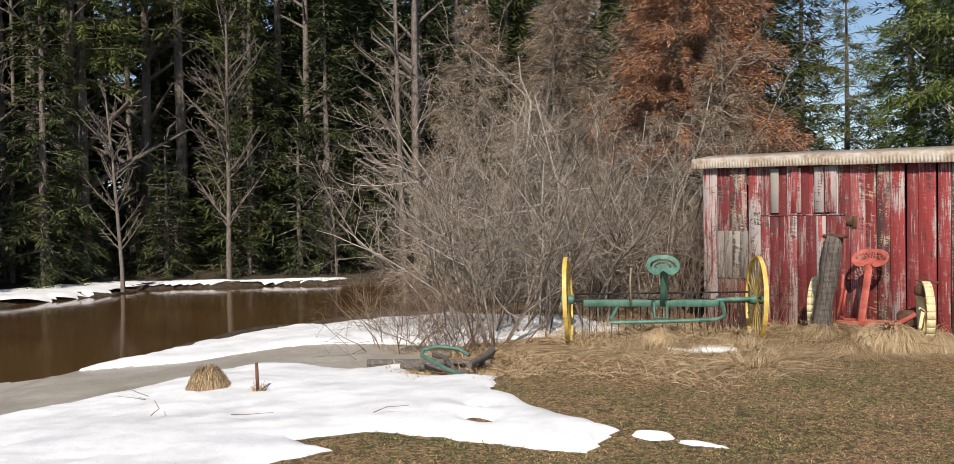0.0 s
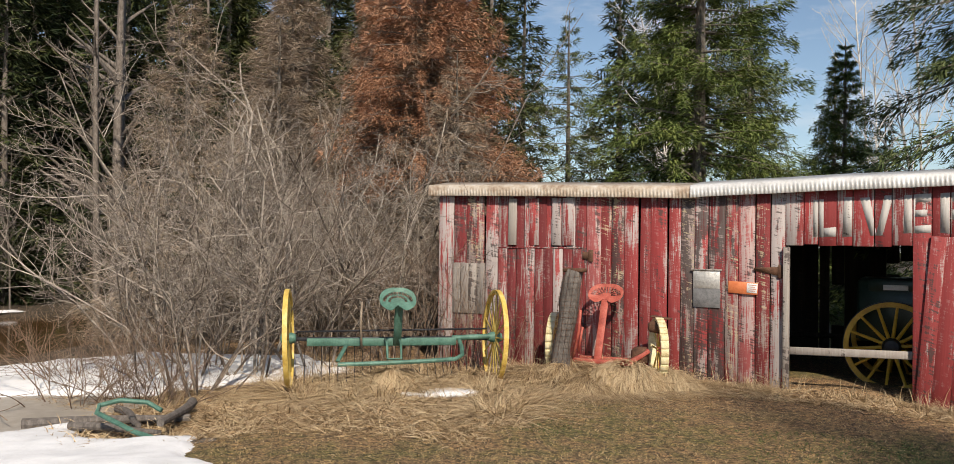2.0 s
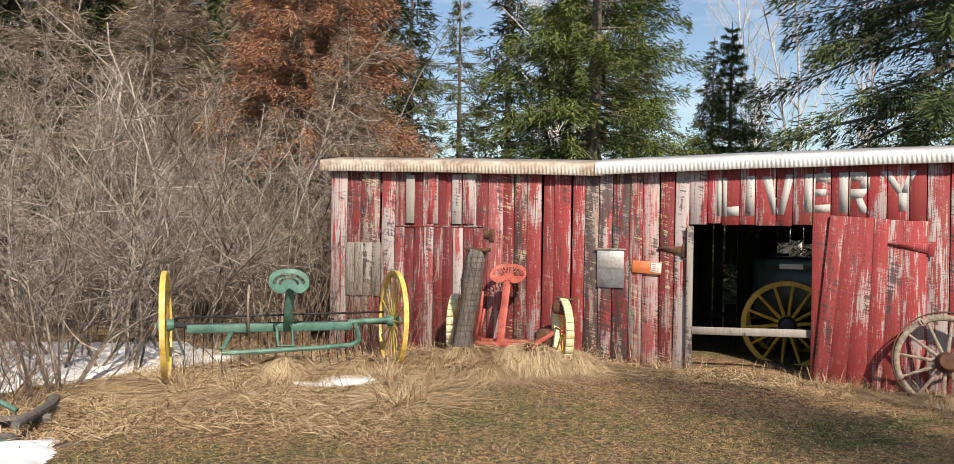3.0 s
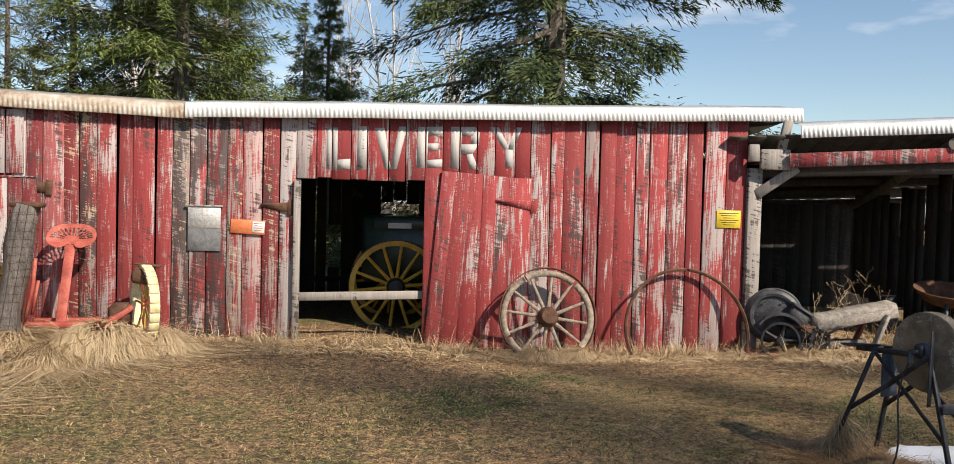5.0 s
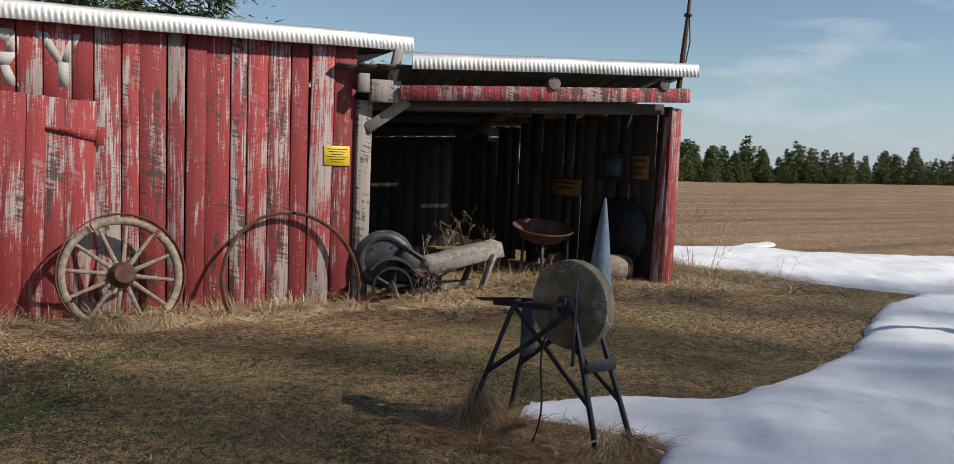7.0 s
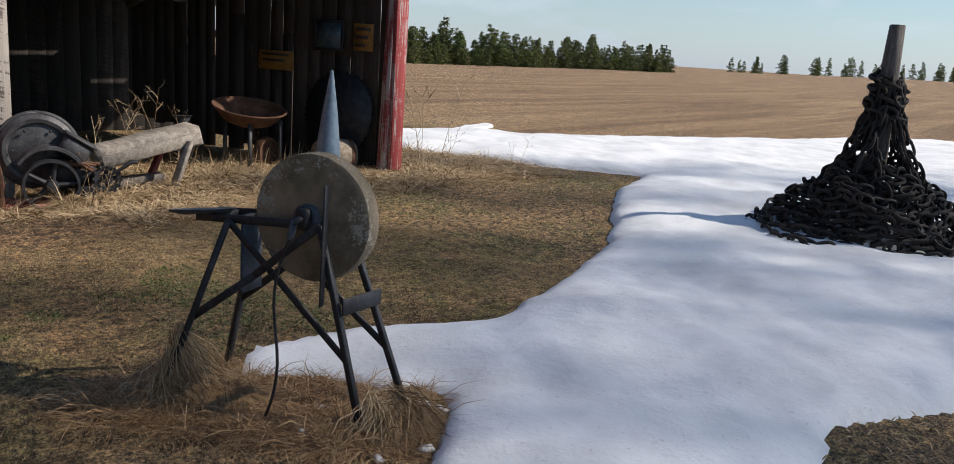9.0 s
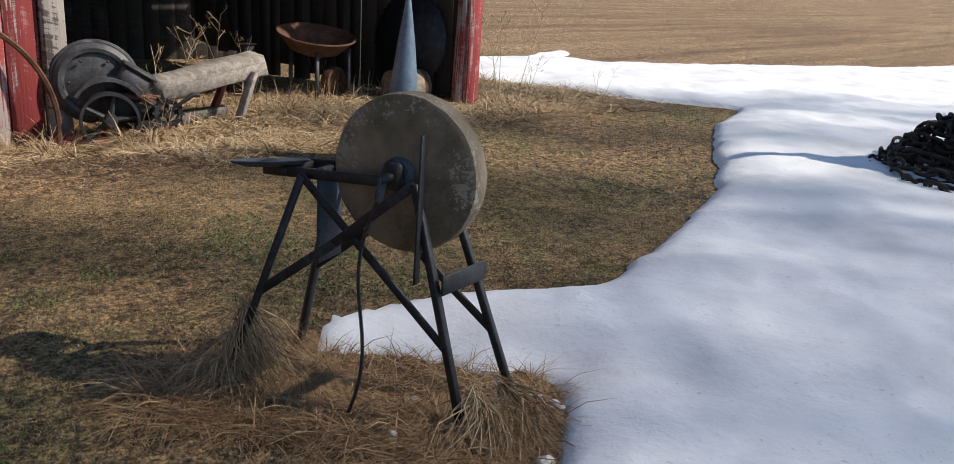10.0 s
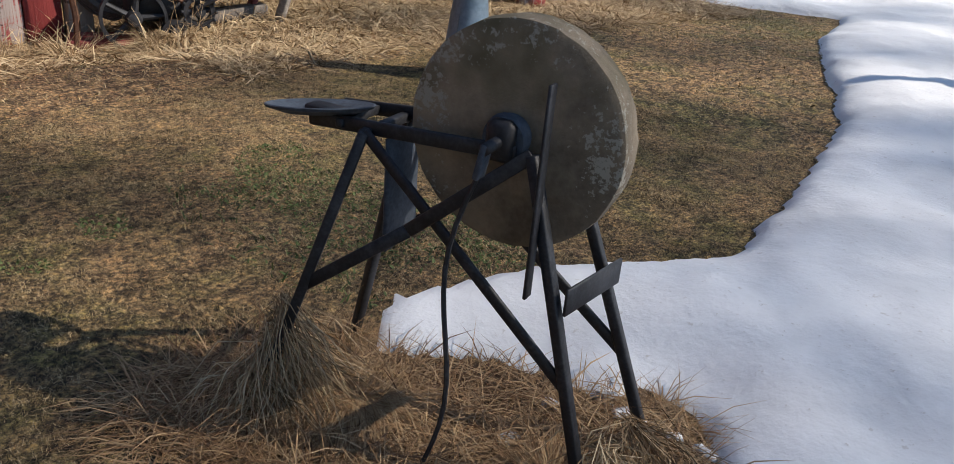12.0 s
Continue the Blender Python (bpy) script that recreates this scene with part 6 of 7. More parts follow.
# local x: towards the seat; local y: away from the path side is negative
prof = [(0.02, -0.05), (0.235, -0.052), (0.25, -0.043), (0.253, 0.0), (0.25, 0.043), (0.235, 0.052), (0.02, 0.05)]
st = Geo().lathe(prof, 64, pose(0, 0, 0, 90, 0, 0))
st.v[0] += (np.random.RandomState(3).rand(*st.v[0].shape) - 0.5) * 0.003
stone = part("stone", st, M_stone, gs, m=pose(-0.125, 0.0, 0.717) @ Matrix.Diagonal((0.945, 0.88, 0.945, 1)), smooth=True)
NEAR, FARS = 0.095, -0.095
for sy, foot_f, foot_r in ((NEAR, (-0.40, 0.115), (0.43, 0.2)), (FARS, (-0.48, -0.115), (0.41, -0.19))):
    A, B = Vector((-0.195, sy, 0.71)), Vector((0.195, sy, 0.675))
    ff, rf = Vector((*foot_f, -0.03)), Vector((*foot_r, -0.06))
    part("leg", Geo().bar(A, ff, 0.026, 0.024), M_iron, gs)
    part("leg", Geo().bar(B, rf, 0.026, 0.024), M_iron, gs)
    part("brace", Geo().bar(B, A.lerp(ff, 0.66), 0.012, 0.026), M_iron, gs)
    q = B.lerp(rf, 0.52)
    mid = (A + q) / 2 + Vector((0, 0, -0.012))
    part("brace", Geo().bar(A, mid, 0.012, 0.03).bar(mid, q, 0.012, 0.03), M_iron, gs)
    part("top_rail", Geo().bar((-0.16, sy, 0.705), (0.36, sy * 0.7, 0.668), 0.012, 0.032), M_iron, gs)
    part("bearing", Geo().box((-0.125, sy, 0.725), (0.06, 0.04, 0.085), None, 0.012), M_iron, gs)
part("axle", Geo().tube([(-0.125, -0.15, 0.725), (-0.125, 0.17, 0.725)], 0.013, 10), M_iron, gs)
part("collar", Geo().lathe([(0.001, -0.02), (0.045, -0.02), (0.05, 0), (0.045, 0.02), (0.001, 0.02)], 24, pose(-0.125, 0.068, 0.725, 90, 0, 0)), M_bluepaint, gs, smooth=True)
part("crank", Geo().bar((-0.125, 0.155, 0.735), (-0.11, 0.155, 0.66), 0.035, 0.014), M_bluepaint, gs)
part("lever_strap", Geo().bar((-0.228, 0.115, 0.86), (-0.226, 0.125, 0.42), 0.008, 0.03, (0, 1, 0)), M_iron, gs)
part("front_plate", Geo().bar((-0.305, 0.112, 0.425), (-0.345, -0.112, 0.42), 0.008, 0.062, (0, 0, 1)), M_iron, gs)
part("splash_plate", Geo().box((0.15, 0.01, 0.53), (0.012, 0.13, 0.27), pose(0, 0, 0, 0, 0, 0), 0.004), M_bluepaint, gs)
part("cross_bar", Geo().bar((0.27, 0.085, 0.675), (0.27, -0.085, 0.675), 0.02, 0.02), M_iron, gs)
part("cross_bar", Geo().bar((0.195, 0.1, 0.67), (0.195, -0.1, 0.67), 0.022, 0.022), M_iron, gs)
seat_g = Geo().lathe([(0.001, -0.006), (0.10, -0.004), (0.145, 0.008), (0.15, 0.014), (0.145, 0.016), (0.10, 0.004), (0.001, 0.002)], 30, pose(0.36, 0.03, 0.675, 6, 8, 0) @ Matrix.Diagonal((0.95, 0.62, 1, 1)))
part("seat", seat_g, M_bluepaint, gs, "blue-black sheet-metal seat", smooth=True)
part("seat_bracket", Geo().box((0.34, 0, 0.672), (0.14, 0.05, 0.016), None, 0.004), M_iron, gs)
tt = np.linspace(0, 1, 14)
part("cord", Geo().tube(np.stack([-0.11 + 0.055 * tt + 0.03 * np.sin(tt * 6), 0.16 + 0.06 * tt, 0.66 - 0.66 * tt], -1), 0.0055, 6), M_iron, gs, "black hanging cord", smooth=True)

# ---- chain heap on its post ----
CX, CY = 7.3, 6.95
cz = gz(CX, CY) + 0.02
heap = thing("chain_heap", pose(CX, CY, cz) @ Matrix.Diagonal((0.83, 0.83, 1, 1)), "heap of heavy dark iron chain coiled round a post in snow", "chain")
part("post", Geo().tube([(0, 0, -0.1), (0.02, 0, 0.8), (0.06, 0.02, 1.45), (0.07, 0.02, 1.78)], [0.10, 0.10, 0.09, 0.075], 7), M_darkwood, heap, "dark weathered wooden post")
t_ = np.linspace(0, 2 * math.pi, 17)[:-1]
link_mesh = Geo().tube(np.stack([0.062 * np.cos(t_) + 0.026 * np.sign(np.cos(t_)) * np.abs(np.cos(t_)) ** 0.4, 0.044 * np.sin(t_), 0 * t_], -1), 0.0155, 6, closed=True).mesh("link", True)
rs = np.random.RandomState(17)


def chain_run(P, roll0=0.0, jit=0.25):
    """Poses of the links along a path."""
    P = np.asarray(P)
    seg = np.linalg.norm(np.diff(P, axis=0), axis=1)
    s = np.concatenate([[0], np.cumsum(seg)])
    out = []
    for k, d in enumerate(np.arange(0.06, s[-1], 0.118)):
        p = Vector([np.interp(d, s, P[:, i]) for i in range(3)])
        q = Vector([np.interp(d + 0.03, s, P[:, i]) for i in range(3)])
        x = (q - p).normalized()
        m = x.to_track_quat("X", "Z").to_matrix().to_4x4() @ Matrix.Rotation(roll0 + (k % 2) * 1.4 + rs.randn() * jit, 4, "X") @ Matrix.Rotation(rs.randn() * 0.12, 4, "Z")
        m.translation = p + Vector(rs.randn(3) * 0.01)
        out.append(m)
    return out


poses = []
for lay, (r0, z0) in enumerate(((1.14, 0.04), (1.02, 0.10), (0.92, 0.17), (0.82, 0.25), (0.73, 0.32), (0.63, 0.39), (0.54, 0.46), (0.45, 0.52), (0.37, 0.57), (0.3, 0.62))):
    a = np.linspace(0, 6.283, 60) + rs.rand() * 6
    wob = 1 + 0.10 * np.sin(a * 3 + lay) + 0.05 * np.sin(a * 7 + lay * 2)
    poses += chain_run(np.stack([r0 * wob * np.cos(a), r0 * wob * np.sin(a), z0 + 0.03 * np.sin(a * 5 + lay)], -1), rs.rand())
for k in range(16):
    a = 6.283 * k / 16 + rs.rand() * 0.3
    s = np.linspace(0, 1, 14)
    rr_ = 0.11 + (0.22 + 0.3 * rs.rand()) * s ** 1.8
    aa = a + 0.5 * s * rs.randn()
    poses += chain_run(np.stack([0.04 * (1 - s) + rr_ * np.cos(aa), rr_ * np.sin(aa), 1.28 - 0.75 * s + 0.05 * rs.randn()], -1), rs.rand())
for z0, r0 in ((1.22, 0.15), (1.32, 0.14), (1.08, 0.18)):
    a = np.linspace(0, 6.283, 30)
    poses += chain_run(np.stack([0.04 + r0 * np.cos(a), r0 * np.sin(a), z0 + 0.05 * np.sin(a)], -1))
order = sorted(range(len(poses)), key=lambda i: poses[i].translation.x * 0.98 + poses[i].translation.y * 0.15)
rest = Geo()
lv = np.empty(len(link_mesh.vertices) * 3)
link_mesh.vertices.foreach_get("co", lv)
lv = lv.reshape(-1, 3)
lf = np.array([p.vertices[:] for p in link_mesh.polygons])
for j, i in enumerate(order):
    if j < 290:
        part("link", link_mesh, M_chain, heap, m=poses[i])
    else:
        rest.add(lv @ np.array(poses[i].to_3x3()).T + np.array(poses[i].translation), lf)
# the dense inside of the coil
for lay in range(7):
    r0 = 0.95 - 0.13 * lay
    a = np.linspace(0, 6.283, 50)
    for m in chain_run(np.stack([r0 * np.cos(a), r0 * np.sin(a), 0.02 + 0.07 * lay + 0 * a], -1)):
        rest.add(lv @ np.array(m.to_3x3()).T + np.array(m.translation), lf)
part("inner_links", rest, M_chain, heap, "heaped iron links", smooth=True, kind="stuff")

# ---- on the snow and by the brush ----
def combed(seed, n, r, h, length, w):
    """A heap of long dead grass, its blades combed down its sides."""
    rs = np.random.RandomState(seed)
    az, q = rs.rand(n) * 6.283, np.sqrt(rs.rand(n))
    swirl = az + rs.randn(n) * 0.45
    rows = []
    L = length * (0.5 + 0.8 * rs.rand(n))
    lift = 0.012 + 0.05 * rs.rand(n) ** 2
    wd = w * (0.6 + 0.8 * rs.rand(n))
    for k in range(4):
        x, y = np.cos(az) * q * r * 0.8 + np.cos(swirl) * L * k / 3, np.sin(az) * q * r * 0.8 + np.sin(swirl) * L * k / 3
        dd = np.hypot(x, y) / r
        z = h * np.clip(1 - dd ** 2, 0, 1) ** 0.8 * (1 + 0.18 * np.sin(3 * az + seed)) + lift * (k > 0) * math.sin(1.2 * k + 0.4)
        side = np.stack([-np.sin(swirl), np.cos(swirl), 0.3 * rs.randn(n)], -1) * (wd * (1 - 0.25 * k))[:, None]
        p = np.stack([x, y, np.maximum(z, 0.006)], -1)
        rows += [p - side, p + side]
    V = np.stack(rows, 1)
    base = np.arange(n)[:, None] * 8
    return Geo().add(V.reshape(-1, 3), [np.vstack([base + np.array([[2 * k, 2 * k + 1, 2 * k + 3, 2 * k + 2]]) for k in range(3)])])


def grass_heap(name, x, y, r, h, seed, mat, n, length, label, w=0.003, up=0.0):
    ob = thing(name, pose(x, y, gz(x, y) - 0.01 + up), label, "grass mound")
    part("core", Geo().lathe([(0.001, h * 0.82), (r * 0.4, h * 0.74), (r * 0.7, h * 0.48), (r * 0.92, h * 0.1), (r, -0.05)], 16), M_strawdark, ob, smooth=True)
    part("dead_grass", combed(seed, n, r, h, length, w), mat, ob, kind="stuff")


grass_heap("grass_mound", -8.75, 4.72, 0.24, 0.22, 71, M_straw, 3600, 0.11, "rounded mound of dry tan grass poking through snow", 0.0025, 0.05)
for x, y, r_, h_, sd in ((-4.85, 11.72, 0.6, 0.28, 1), (-4.15, 11.82, 0.6, 0.3, 2), (-3.72, 12.1, 0.5, 0.2, 3), (-5.3, 11.55, 0.5, 0.22, 4), (-6.62, 10.35, 0.5, 0.26, 5), (-4.5, 11.5, 0.55, 0.16, 6), (-5.9, 11.1, 0.5, 0.15, 8)):
    grass_heap("grass_heap", x, y, r_, h_, sd, M_straw, 2600, 0.42, "heap of long pale dead grass combed flat", 0.0032)
for x, y, r_, h_, sd in ((1.55, 8.08, 0.13, 0.05, 22), (1.84, 7.44, 0.12, 0.06, 23), (1.7, 7.6, 0.13, 0.04, 24)):
    grass_heap("grass_heap", x, y, r_, h_, sd, M_strawred, 1500, 0.2, "combed tuft of brown dead grass at the grindstone legs", 0.0012)
for x, y, r_, h_, sd in ((0.3, 12.15, 0.3, 0.12, 11), (0.75, 12.2, 0.3, 0.13, 12), (3.3, 12.0, 0.3, 0.1, 13)):
    grass_heap("grass_heap", x, y, r_, h_, sd, M_straw, 1300, 0.3, "low heap of pale dead grass against the shed", 0.0028)
stake = thing("stake", pose(-8.15, 5.0, gz(-8.15, 5.0) + 0.03), "dark stick with a tuft of straw standing in snow", "stake")
part("stick", Geo().tube([(0, 0, -0.1), (-0.03, 0, 0.34)], [0.022, 0.018], 8), M_rust, stake)
part("straw", tuft(72, 60, 0.06, 0.16, 0.008, 0.4), M_straw, stake, kind="stuff")
junk = thing("bent_pipe_frame", pose(-7.45, 7.15, gz(-7.45, 7.15) + 0.03, 0, 0, 35), "bent green iron pipe frame lying on matted grass", "scrap iron")
part("pipe", Geo().tube([(0.5, -0.5, 0.03), (0.1, -0.28, 0.1), (-0.35, 0.05, 0.22), (-0.36, 0.16, 0.27), (-0.2, 0.26, 0.3), (0.05, 0.3, 0.27), (0.2, 0.24, 0.2)], 0.024, 8), M_green, junk, smooth=True)
part("flat_end", Geo().box((0.6, -0.5, 0.02), (0.34, 0.14, 0.06), pose(0, 0, 0, 0, 0, 10), 0.02), M_darkwood, junk)
for (x0, y0, x1, y1, r0, h) in ((-8.9, 7.0, -7.5, 7.95, 0.055, 0.06), (-8.3, 7.1, -7.1, 7.2, 0.04, 0.08), (-8.0, 8.4, -7.2, 7.3, 0.05, 0.12), (-8.6, 7.9, -7.5, 7.3, 0.04, 0.07)):
    n_ = 6
    s = np.linspace(0, 1, n_)
    pts = np.stack([x0 + (x1 - x0) * s, y0 + (y1 - y0) * s + 0.05 * np.sin(s * 5), gz(x0, y0) + h + 0.06 * s], -1)
    tagged(part("driftwood_log", Geo().tube(pts, r0 * (1.1 - 0.4 * s), 9), M_darkwood, None, smooth=True), "weathered grey log lying among dry grass", "log")

# ---- brush and bare trees ----
BUSH = [limbs(81, 10, 3.8, 0.7, 3, (10, 7, 4), 0.02, 0.4, 0.2, 3, 5, 0.36, 0.35, 0.2), limbs(82, 10, 3.4, 0.9, 3, (10, 7, 4), 0.019, 0.35, 0.22, 3, 5, 0.38, 0.5, 0.15), limbs(83, 7, 4.7, 0.42, 3, (12, 7, 4), 0.024, 0.4, 0.18, 3, 5, 0.32, 0.4, 0.25)]
LOW = limbs(84, 20, 1.1, 1.3, 2, (5, 3), 0.008, 0.4, 0.16, 3, 4, 0.55, 0.5, 0.2)
OSIER = limbs(85, 14, 1.9, 0.28, 2, (4, 2), 0.007, 0.8, 0.08, 3, 4, 0.4, 0.3, 0.3)
SAPLING = [limbs(86, 1, 11, 0.05, 2, (30, 7), 0.085, 0.5, 0.035, 3, 9, 0.24, 0.02, 0.2), limbs(87, 2, 9, 0.12, 2, (26, 7), 0.07, 0.5, 0.05, 3, 8, 0.28, 0.1, 0.15)]
THIN = limbs(190, 3, 7.0, 0.3, 3, (14, 7, 3), 0.036, 0.4, 0.2, 3, 7, 0.28, 0.3, 0.2)
TRUNK = limbs(288, 1, 15, 0.02, 2, (26, 5), 0.2, -0.3, 0.012, 3, 8, 0.08, 0.02, 0.12)
SNAG = limbs(88, 1, 15, 0.02, 2, (34, 5), 0.2, -0.3, 0.012, 3, 8, 0.17, 0.02, 0.12)
BIRCH = limbs(89, 2, 14, 0.1, 2, (22, 7), 0.10, 0.9, 0.03, 3, 9, 0.24, 0.15, 0.35)


def bare(name, x, y, mesh, mat, label, category, s=1.0, turn=0.0, group="", tilt=0.0):
    ob = thing(name, pose(x, y, gz(x, y), tilt, 0, turn) @ Matrix.Scale(s, 4), label, category, group)
    part("stem", mesh[0], mat, ob, kind="stuff" if category == "shrub" else "")
    part("twig", mesh[1], mat, ob, kind="stuff")
    return ob


for x, y, i, s, a in ((-8.75, 9.15, 0, 1.15, 0), (-9.6, 9.7, 1, 1.1, 80), (-9.0, 10.4, 2, 0.95, 20), (-10.4, 11.0, 0, 1.1, 140), (-9.2, 12.0, 1, 1.15, 200), (-8.4, 13.0, 2, 0.9, 60), (-10.2, 13.2, 0, 1.15, 250), (-11.6, 12.4, 1, 1.2, 300), (-8.1, 14.4, 0, 0.9, 320), (-12.2, 14.4, 2, 1.0, 110), (-9.4, 14.8, 1, 1.25, 10), (-12.4, 15.8, 0, 1.1, 77)):
    bare("bare_shrub", x, y, BUSH[i], M_twig, "dense leafless grey-brown shrub of many thin stems", "shrub", s, a, "riverside thicket")
for x, y, s, a in ((-10.6, 12.4, 0.95, 0), (-12.6, 14.8, 1.05, 90), (-9.6, 15.8, 1.0, 200), (-14.0, 17.6, 1.1, 300), (-13.2, 12.8, 0.85, 150)):
    bare("bare_tree", x, y, THIN, M_twig, "thin many-stemmed leafless tree in the thicket", "tree", s, a, "riverside thicket")
for x, y, s, a in ((-9.9, 8.2, 1.1, 0), (-8.6, 8.3, 0.9, 90), (-10.6, 9.0, 1.1, 180), (-7.9, 10.9, 0.7, 33), (-9.3, 8.8, 1.0, 300)):
    bare("low_brush", x, y, LOW, M_twigdark, "low tangle of bare brown twigs by the river", "shrub", s, a, "riverside thicket")
for x, y, s, a in ((-7.15, 12.35, 1.1, 0), (-6.75, 12.45, 0.9, 70), (-6.3, 12.5, 0.75, 150), (-7.7, 12.3, 1.2, 200), (-5.55, 12.5, 0.5, 20)):
    bare("osier_shrub", x, y, OSIER, M_twigdark, "thin reddish bare stems against the shed wall", "shrub", s, a, "stems by the wall")
for x, y, i, s, a in ((-27.2, 14.3, 0, 1.15, 0), (-31.0, 8.4, 1, 1.2, 40), (-27.6, 5.2, 1, 1.0, 130), (-25.0, 17.3, 1, 0.5, 60), (-26.5, 10.4, 0, 0.8, 210), (-24.5, 20.5, 0, 1.0, 290), (-29, 16.5, 1, 1.1, 10)):
    bare("bare_tree", x, y, SAPLING[i], M_bark, "slender leafless grey tree on the far bank", "tree", s, a, "bare trees on the far bank")
for x, y, s, a in ((-30.6, 10.4, 1.35, 20), (-36.0, 14.4, 1.3, 130), (-30.4, 8.3, 0.8, 250), (-21.0, 17.2, 0.9, 80)):
    bare("conifer_trunk", x, y, TRUNK, M_bark, "thick straight conifer trunk with dead side twigs", "tree", s, a, "trunks across the river")
for x, y, s, a in ((-31.0, 10.4, 1.5, 0), (-33.5, 14.0, 1.2, 70), (-28.5, 18.3, 0.95, 130), (-23.2, 19.6, 1.0, 200), (-36, 8.5, 1.3, 20), (-27, 21.6, 0.9, 260), (-33, 18.2, 1.1, 310), (-30.6, 6.6, 1.0, 99)):
    bare("conifer_trunk", x, y, SNAG, M_bark, "tall straight trunk with dead side twigs", "tree", s, a, "trunks across the river")
for x, y, s, a in ((-0.8, 26, 0.75, 0), (0.3, 27.5, 0.8, 120), (-6.6, 24, 0.8, 40), (-7.9, 29, 0.9, 220), (-2.0, 30, 0.75, 300), (-9, 37, 0.9, 10)):
    bare("birch_tree", x, y, BIRCH, M_birch, "leafless white birch behind the shed", "tree", s, a, "birches behind the shed")

# ---- grass ----
def blades(name, n, pts, h, w, lay, mat, label, seed, heading=None, simple=False):
    """Many loose blades, each a bent strip, over the places given."""
    rs = np.random.RandomState(seed)
    p = np.column_stack([pts, ground_z(pts[:, 0], pts[:, 1]) - 0.004])
    n = len(p)
    az = rs.rand(n) * 6.283 if heading is None else heading + rs.randn(n) * 0.6
    L = h * (0.45 + 0.9 * rs.rand(n))
    el = np.clip(lay + rs.randn(n) * 0.22, 0.02, 1.3)
    d = np.stack([np.cos(az) * np.cos(el), np.sin(az) * np.cos(el), np.sin(el)], -1)
    sd = np.stack([-np.sin(az), np.cos(az), rs.randn(n) * 0.4], -1) * (w * (0.6 + 0.8 * rs.rand(n)))[:, None]
    mid = p + d * (L * 0.55)[:, None]
    tip = p + d * L[:, None]
    tip[:, 2] -= L * 0.18
    low = ground_z(tip[:, 0], tip[:, 1]) + 0.004
    tip[:, 2] = np.maximum(tip[:, 2], low)
    if simple:
        tip[:, 2] = np.maximum(tip[:, 2], low + 0.003)
        g = Geo().add(np.stack([p - sd, p + sd, tip], 1).reshape(-1, 3), np.arange(3 * n).reshape(-1, 3))
        return tagged(part(name, g, mat), label, "grass", kind="stuff")
    V = np.stack([p - sd, p + sd, mid + sd * 0.8, mid - sd * 0.8, tip], 1).reshape(-1, 3)
    b = np.arange(n)[:, None] * 5
    g = Geo().add(V, [b + np.array([[0, 1, 2, 3]]), b + np.array([[3, 2, 4]])])
    return tagged(part(name, g, mat), label, "grass", kind="stuff")


def scatter(n, x0, x1, y0, y1, keep, seed):
    rs = np.random.RandomState(seed)
    p = np.column_stack([x0 + (x1 - x0) * rs.rand(n), y0 + (y1 - y0) * rs.rand(n)])
    return p[keep(p[:, 0], p[:, 1])]


def snowfree(x, y):
    rem = np.ones(np.shape(x), bool)
    for cx, cy, rx, ry in REMNANTS:
        rem &= np.hypot((x - cx) / (rx * 1.05), (y - cy - 0.3 * (x - cx)) / (ry * 1.1)) > 1
    return rem & (inside(x, y, SNOW_RIGHT) < 0.02) & (inside(x, y, SNOW_LEFT) < 0.05) & (inside(x, y, SNOW_BANK) < 0.05)


def bare_ground(x, y):
    return snowfree(x, y) & ~((y > WY - 0.02) & (x > SHED_L) & (x < 2.9)) & ~((np.hypot(x - CX, y - CY) < 1.2))


lawn_near = scatter(480000, -0.2, 4.6, 6.6, 10.8, lambda x, y: bare_ground(x, y), 101)
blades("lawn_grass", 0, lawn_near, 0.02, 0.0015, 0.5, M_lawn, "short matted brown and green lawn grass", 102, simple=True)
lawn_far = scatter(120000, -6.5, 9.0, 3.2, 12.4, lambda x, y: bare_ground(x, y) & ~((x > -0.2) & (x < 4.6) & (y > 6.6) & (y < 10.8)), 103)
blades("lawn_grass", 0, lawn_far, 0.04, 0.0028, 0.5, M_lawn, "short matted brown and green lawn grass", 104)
green = lambda x, y: bare_ground(x, y) & (waves(x, y, 1.5, 61) + 0.6 * waves(x, y, 4.5, 62) > 0.18)
leafy = lambda x, y: bare_ground(x, y) & (waves(x, y, 1.5, 61) + 0.7 * waves(x, y, 5.5, 62) + 0.5 * np.exp(-((x - 1.3) ** 2 + (y - 9.4) ** 2) / 0.8) > 0.5) & (x < 2.6)
clover = scatter(120000, -1.0, 3.6, 6.8, 10.8, leafy, 105)
blades("clover_patch", 0, clover, 0.024, 0.0045, 0.45, M_clover, "patches of small dark green clover leaves in the lawn", 106)
green_b = scatter(40000, -6, 2, 4.0, 10.2, green, 107)
blades("green_grass", 0, green_b, 0.045, 0.003, 0.6, M_clover, "fresh green blades scattered in the lawn", 108)
